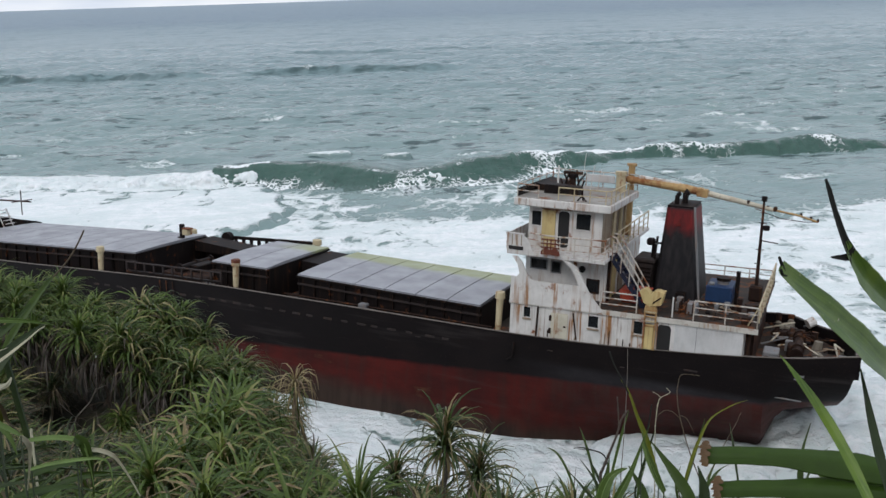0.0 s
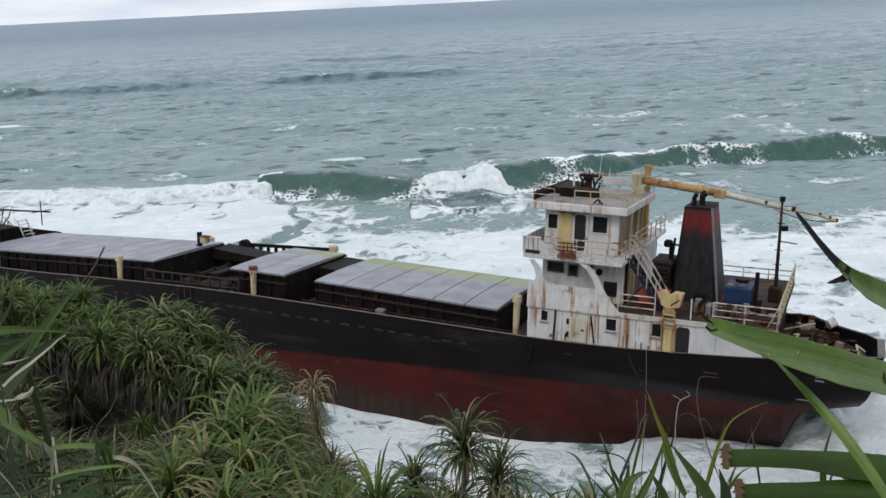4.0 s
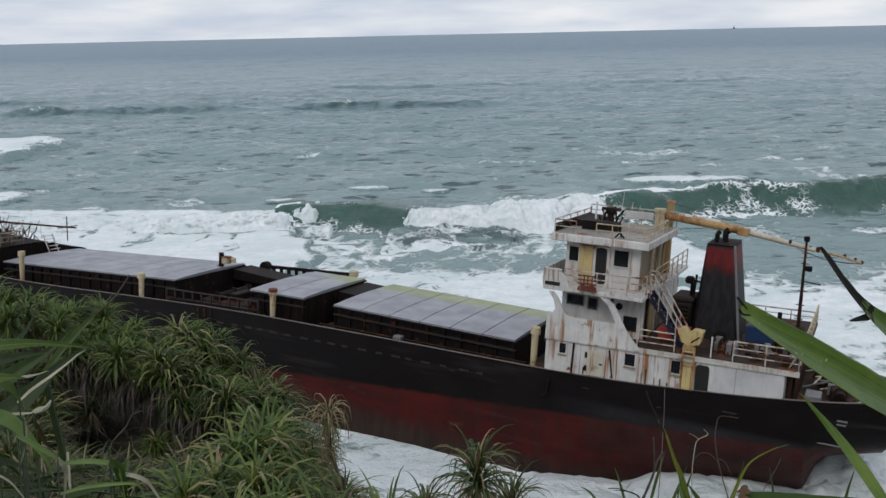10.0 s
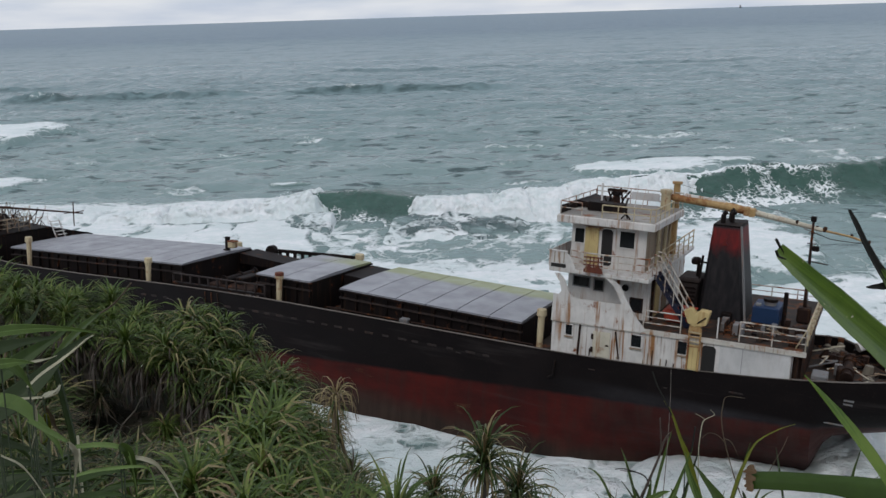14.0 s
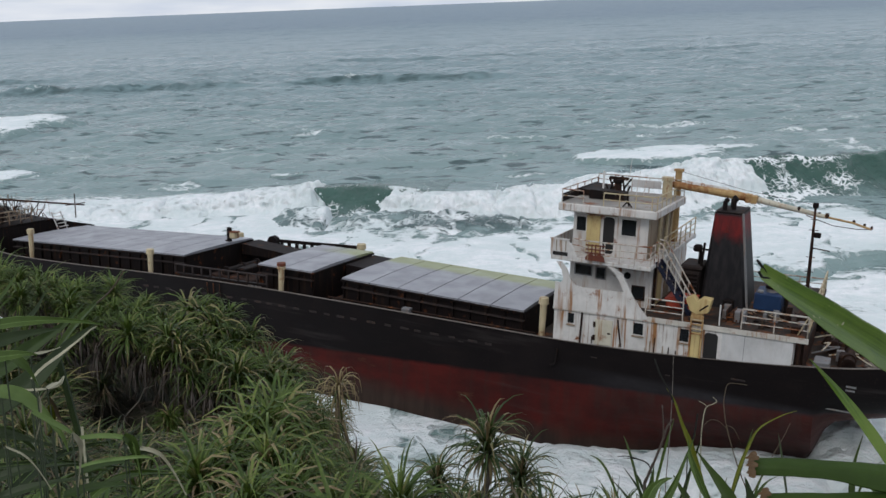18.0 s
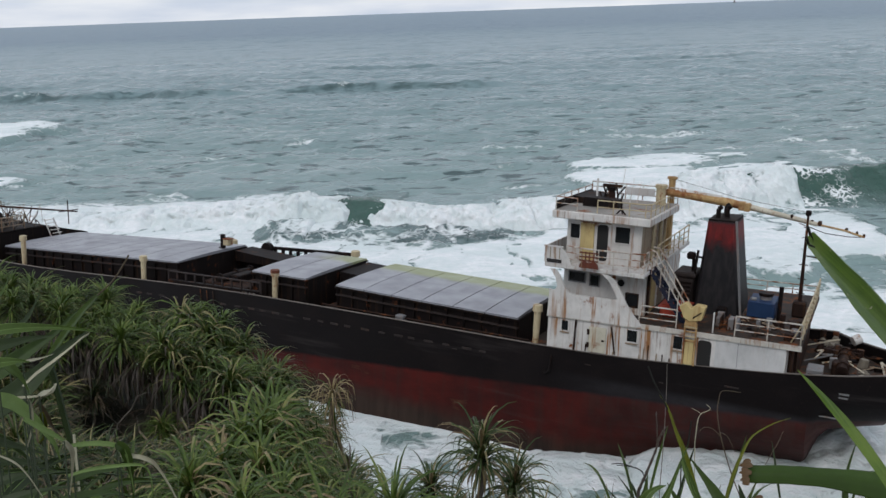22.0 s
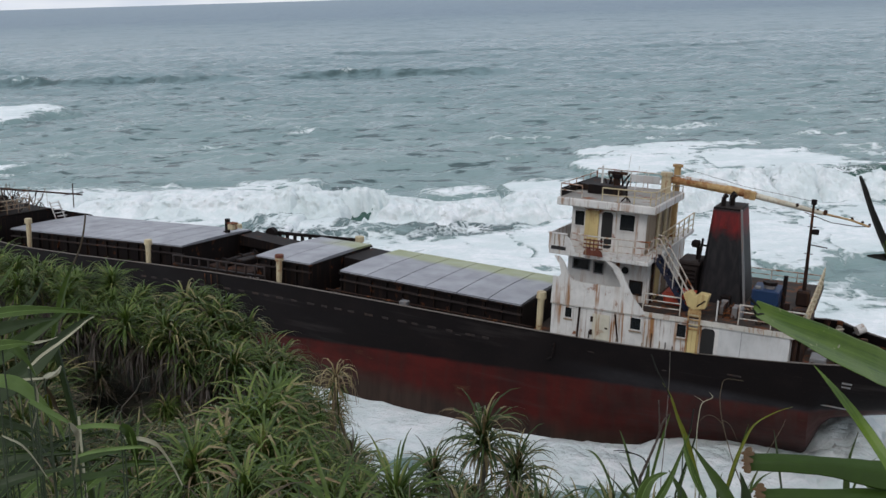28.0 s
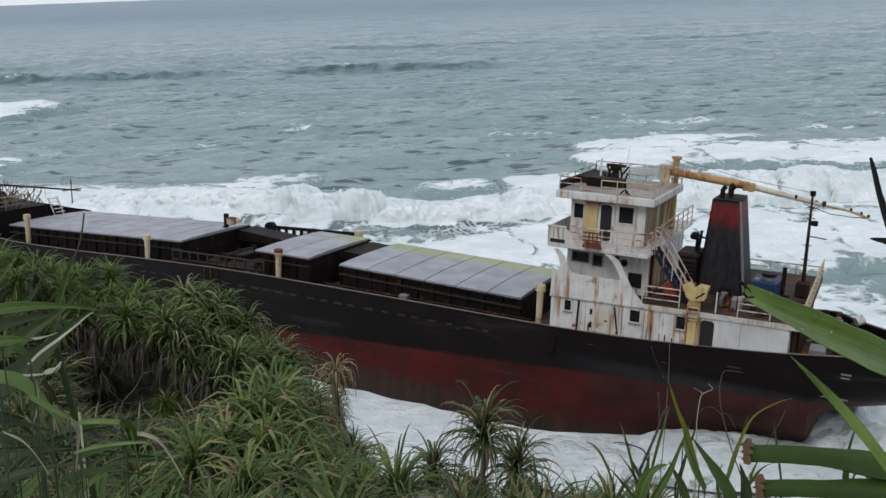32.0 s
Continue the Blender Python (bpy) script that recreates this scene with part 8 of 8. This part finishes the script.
bent_leaf("young light green leaf curling outwards", LEAF_LUSH, 0.0322, ((0.467, 1.811, 20.538), (0.481, 1.826, 20.586), (0.501, 1.837, 20.619), (0.527, 1.842, 20.634), (0.546, 1.843, 20.638)), "blade_leaf", 0.08)
bent_leaf("green leaf standing up behind dead twigs", LEAF, 0.0306, ((0.486, 1.897, 20.478), (0.501, 1.915, 20.535), (0.516, 1.927, 20.572), (0.525, 1.940, 20.613)), "blade_leaf", 0.08)
bent_leaf("narrow pale-edged leaf hanging in the undergrowth", LEAF_EDGE, 0.0097, ((0.598, 1.898, 20.677), (0.609, 1.884, 20.633), (0.627, 1.869, 20.583), (0.655, 1.854, 20.536)), "blade_leaf", 0.08)
bent_leaf("yellow leaf arching over, bent at its middle", LEAF_YELLOW, 0.0100, ((0.720, 1.915, 20.527), (0.746, 1.937, 20.596), (0.771, 1.953, 20.646), (0.803, 1.968, 20.695), (0.860, 1.978, 20.724), (0.907, 1.982, 20.737)), "blade_leaf", 0.08)
bent_leaf("dark green leaf in the undergrowth", LEAF_DARK, 0.0344, ((0.754, 1.850, 20.486), (0.756, 1.868, 20.542), (0.750, 1.879, 20.580), (0.745, 1.887, 20.605)), "blade_leaf", 0.08)
bent_leaf("green leaf leaning in the undergrowth", LEAF, 0.0272, ((0.653, 1.979, 20.400), (0.635, 2.000, 20.467), (0.615, 2.012, 20.507), (0.602, 2.021, 20.534)), "blade_leaf", 0.08)
bent_leaf("narrow green leaf, standing up", LEAF, 0.0172, ((0.895, 1.650, 20.681), (0.898, 1.662, 20.719), (0.908, 1.678, 20.768), (0.930, 1.695, 20.822)), "blade_leaf", 0.08)
bent_leaf("narrow green leaf leaning out", LEAF, 0.0063, ((0.957, 1.741, 20.633), (0.977, 1.753, 20.673), (0.999, 1.761, 20.698), (1.024, 1.766, 20.712)), "blade_leaf", 0.08)
bent_leaf("narrow green leaf leaning out", LEAF_LUSH, 0.0139, ((1.066, 1.735, 20.612), (1.018, 1.741, 20.631), (0.983, 1.749, 20.658), (0.953, 1.756, 20.682)), "blade_leaf", 0.08)
bent_leaf("narrow grey-green leaf in the undergrowth", LEAF_DARK, 0.0100, ((0.531, 2.076, 20.379), (0.499, 2.088, 20.418), (0.471, 2.099, 20.453), (0.447, 2.107, 20.479)), "blade_leaf", 0.08)
bent_leaf("narrow grey-green leaf in the undergrowth", LEAF_DARK, 0.0109, ((0.542, 2.085, 20.406), (0.527, 2.097, 20.445), (0.508, 2.107, 20.476), (0.488, 2.115, 20.505)), "blade_leaf", 0.08)
bent_leaf("narrow grey-green leaf in the undergrowth", LEAF_DARK, 0.0092, ((0.543, 2.094, 20.434), (0.530, 2.104, 20.469), (0.520, 2.111, 20.490), (0.513, 2.116, 20.508)), "blade_leaf", 0.08)
bent_leaf("small grassy leaf by the path", LEAF, 0.0084, ((0.787, 1.915, 20.525), (0.805, 1.923, 20.550), (0.825, 1.928, 20.567), (0.850, 1.932, 20.576)), "blade_leaf", 0.08)
bent_leaf("small grassy leaf by the path", LEAF_LUSH, 0.0077, ((0.784, 1.915, 20.525), (0.795, 1.925, 20.557), (0.810, 1.933, 20.582), (0.824, 1.937, 20.595)), "blade_leaf", 0.08)
bent_leaf("small grassy leaf by the path", LEAF, 0.0086, ((0.722, 1.944, 20.453), (0.716, 1.959, 20.499), (0.724, 1.969, 20.531), (0.732, 1.975, 20.551)), "blade_leaf", 0.08)
bent_leaf("small grassy leaf by the path", LEAF_LUSH, 0.0090, ((0.633, 2.031, 20.398), (0.642, 2.048, 20.452), (0.654, 2.058, 20.485), (0.665, 2.067, 20.512)), "blade_leaf", 0.08)
bent_stalk("dark dead branch broken off, standing", LEAF_DEAD, 0.0067, ((0.499, 1.927, 20.573), (0.522, 1.941, 20.617), (0.547, 1.957, 20.667), (0.561, 1.969, 20.704), (0.570, 1.974, 20.720)), (((0.547, 1.957, 20.667), (0.554, 1.965, 20.692), (0.554, 1.987, 20.765)), ((0.561, 1.969, 20.704), (0.579, 1.976, 20.729)), ))
bent_stalk("black dead twig drooping sideways", TIP, 0.0037, ((0.534, 1.975, 20.557), (0.522, 1.986, 20.593), (0.492, 1.990, 20.608), (0.465, 1.992, 20.616), (0.441, 1.992, 20.616)), (((0.492, 1.990, 20.608), (0.455, 1.991, 20.612)), ))
bent_stalk("thin green stalk bent over at its top", LEAF_DRY, 0.0027, ((0.785, 1.963, 20.510), (0.760, 1.985, 20.582), (0.737, 2.013, 20.674), (0.731, 2.031, 20.733), (0.736, 2.042, 20.765), (0.748, 2.049, 20.789), (0.796, 2.048, 20.783)), (((0.737, 2.013, 20.674), (0.716, 2.019, 20.694), (0.693, 2.020, 20.698), (0.672, 2.015, 20.683)), ((0.734, 2.016, 20.684), (0.756, 2.013, 20.672), (0.774, 2.001, 20.632)), ))
bent_stalk("grey dead stalk, hair-thin", BARK, 0.0021, ((0.579, 2.015, 20.515), (0.590, 2.039, 20.595), (0.602, 2.070, 20.694), (0.610, 2.095, 20.773), (0.615, 2.117, 20.843)), ())
bent_stalk("bleached forked dead twig", LEAF_PALE, 0.0021, ((0.682, 2.054, 20.638), (0.692, 2.070, 20.691), (0.702, 2.076, 20.709), (0.728, 2.080, 20.720), (0.718, 2.084, 20.734)), (((0.702, 2.076, 20.709), (0.691, 2.079, 20.718), (0.678, 2.081, 20.725)), ))
bent_stalk("thin dry stalk with a bleached top", LEAF_DRY, 0.0020, ((0.781, 1.919, 20.538), (0.816, 1.937, 20.594), (0.844, 1.951, 20.638), (0.871, 1.963, 20.678), (0.886, 1.972, 20.706)), ())


def aim(base, tip):
    """The pose of a leaf rooted at base whose tip points to tip, its face turned to the light."""
    x = (Vector(tip) - base).normalized()
    n = Vector((-0.15, -0.75, 0.65))
    z = (n - x * n.dot(x)).normalized()
    y = z.cross(x)
    return Matrix(((x.x, y.x, z.x, base.x), (x.y, y.y, z.y, base.y), (x.z, y.z, z.z, base.z), (0, 0, 0, 1)))


leaf_a = long_leaf("swaying_leaf", arc((0, 0, 0), (0.655, 0, 0), (0, 0.02, 0.015), 14), taper(14, 0.066, 0.42), (0, 0, 1), LEAF_STREAK)
part("split_tip", pipe(bmesh.new(), [(0.63, 0.0, 0), (0.655, -0.009, 0.002), (0.672, -0.012, 0.005)], 0.0022, 6), TIP, leaf_a, "blackened split tip")
part("split_tip", pipe(bmesh.new(), [(0.63, 0.0, 0), (0.652, 0.008, 0.002), (0.666, 0.005, 0.005)], 0.002, 6), TIP, leaf_a)
for hx, hy in ((0.3, 0.012), (0.36, -0.01), (0.22, -0.015), (0.45, 0.008), (0.15, 0.02)):
    part("insect_hole", tube(bmesh.new(), (hx, hy, 0.0125), (hx + 0.001, hy, 0.0135), 0.0045, n=8), LEAF_PALE, leaf_a)
tagged(leaf_a, "long green strap leaf swaying in the wind, pitted and split-tipped", "leaf", "leaves close to the path")
bend = [Vector((0.46 * k / 20, 0.05 * math.sin(math.pi * (k / 20) ** 1.2), 0.008 * math.sin(math.pi * k / 20))) for k in range(21)]
leaf_b = long_leaf("swaying_leaf", bend[:15], taper(15, 0.056, 0.30), (0, 0, 1), LEAF_STREAK)
kink = long_leaf("withered_tip", bend[12:], [0.03, 0.028, 0.024, 0.02, 0.018, 0.016, 0.014, 0.012, 0.005], (0, 0, 1), TIP)
kink.parent = leaf_b
kink["label"] = "withered black tip"
rag = long_leaf("withered_rag", arc((0.29, 0.055, 0.008), (0.335, 0.085, 0), (0, 0.0, 0.0), 5), [0.012, 0.014, 0.01, 0.008, 0.004], (0, 0, 1), TIP)
rag.parent = leaf_b
tagged(leaf_b, "green strap leaf with a withered black tip, swaying", "leaf", "leaves close to the path")
leaf_c = long_leaf("swaying_leaf", arc((0, 0, 0), (0.36, 0, 0), (0, 0.01, 0.0), 10), taper(10, 0.034, 0.2), (0, 0, 1), LEAF)
part("dry_hooked_tip", pipe(bmesh.new(), arc((0.35, 0, 0), (0.56, 0, 0), (0, -0.014, 0), 8), 0.0028, 6), LEAF_DRY, leaf_c, "dry brown tip")
tagged(leaf_c, "narrow green leaf with a dry brown tip, swaying", "leaf", "leaves close to the path")
leaf_c.matrix_world = aim(BASE_C, TIPS_C[0][1:])
leaf_d = long_leaf("swaying_leaf", arc((0, 0, 0), (0.334, 0, 0), (0, -0.012, 0.004), 14), taper(14, 0.020, 0.05), (0, 0, 1), LEAF_STREAK)
tagged(leaf_d, "narrow pointed green leaf, swaying", "leaf", "leaves close to the path")
leaf_d.matrix_world = aim(BASE_D, TIPS_D[0][1:])
for ob, bs in ((leaf_a, BASE_A), (leaf_b, BASE_B), (leaf_c, BASE_C), (leaf_d, BASE_D)):
    cane = part("wild_cane", pipe(bmesh.new(), [bs, bs + Vector((0.05, -0.02, -0.5)), (bs.x + 0.08, bs.y - 0.04, float(ground_z(np.array(bs.x), np.array(bs.y))) - 0.2)], 0.012, 7), LEAF_DARK)
    tagged(cane, "green cane that carries a long leaf", "cane", "leaves close to the path")
leaf_a.matrix_world, leaf_b.matrix_world = aim(BASE_A, TIPS_A[0][1:]), aim(BASE_B, TIPS_B[0][1:])


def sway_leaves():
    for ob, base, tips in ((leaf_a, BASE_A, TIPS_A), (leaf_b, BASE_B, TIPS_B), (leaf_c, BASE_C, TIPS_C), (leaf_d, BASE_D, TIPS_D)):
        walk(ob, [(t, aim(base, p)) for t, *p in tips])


# ---- what moves ----
def turned_about(cx, cy, dy, dz, turn):
    """Pose that shifts a thing by dy, dz and turns it about an upright axis through cx, cy."""
    c, q = math.cos(radians(turn)), math.sin(radians(turn))
    return pose(cx - (cx * c - cy * q), cy + dy - (cx * q + cy * c), dz, 0, 0, turn)


def motions():
    walk(sea, [(0, pose(0, 0, 0)), (32, pose(0, -SEA_RUN * 0.9, 0))])
    for xm, ridge, bank, wash in wave_pieces:
        tb = float(np.interp(xm, BREAK_X, BREAK_T))
        hc = float(crest_h(xm))
        far = float(smooth(12, 24, xm))
        rr, ww, fw = [], [], []
        for t in range(0, 33, 2):
            y = crest_at(xm, t)
            slew = math.degrees(math.atan((crest_at(xm + 2, t) - crest_at(xm - 2, t)) / 4.0))
            rise = float(np.interp(t, CREST_T, CREST_RISE)) * (1 - far) + float(np.interp(t, CREST_T, CREST_RISE_FAR)) * far
            a = float(smooth(tb - 4, tb + 5, t))
            rr.append((t, turned_about(xm, 0, y, rise - (hc + 0.6) * float(smooth(tb + 3, tb + 12, t)), slew)))
            ww.append((t, turned_about(xm, 0, y + 3.2 * (1 - a), rise - (hc + 2.0) * (1 - a) ** 2.0 - (0.3 * hc * float(smooth(tb + 7, tb + 26, t)) if xm > -16 else -0.55 * float(smooth(10, 24, t))), slew)))
            if wash:
                e = float(smooth(4, 19, t)) if -18 < xm < 14 else float(smooth(tb - 9, tb, t))
                fw.append((t, pose(0, y + 5.0 * float(smooth(15, 26, t)), -2.0 + 2.6 * e)))
        walk(ridge, rr)
        walk(bank, ww)
        if wash:
            walk(wash, fw)
    for ob, ton, up in foam_patches:
        walk(ob, [(t, pose(0, -0.12 * t, -1.6 + (2.25 + up) * float(smooth(ton, ton + 7, t)) * (1 - (ton == -9) * float(smooth(8, 18, t))))) for t in range(0, 33, 2)])
    for ob, place, turn, k in surges:
        walk(ob, [(t, pose(place.x + 0.12 * math.sin(0.5 * t + k), place.y, place.z + 0.16 * math.sin(0.62 * t + 1.7 * k), 6 * math.sin(0.4 * t + k), 0, turn)) for t in range(0, 33, 2)])
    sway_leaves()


motions()
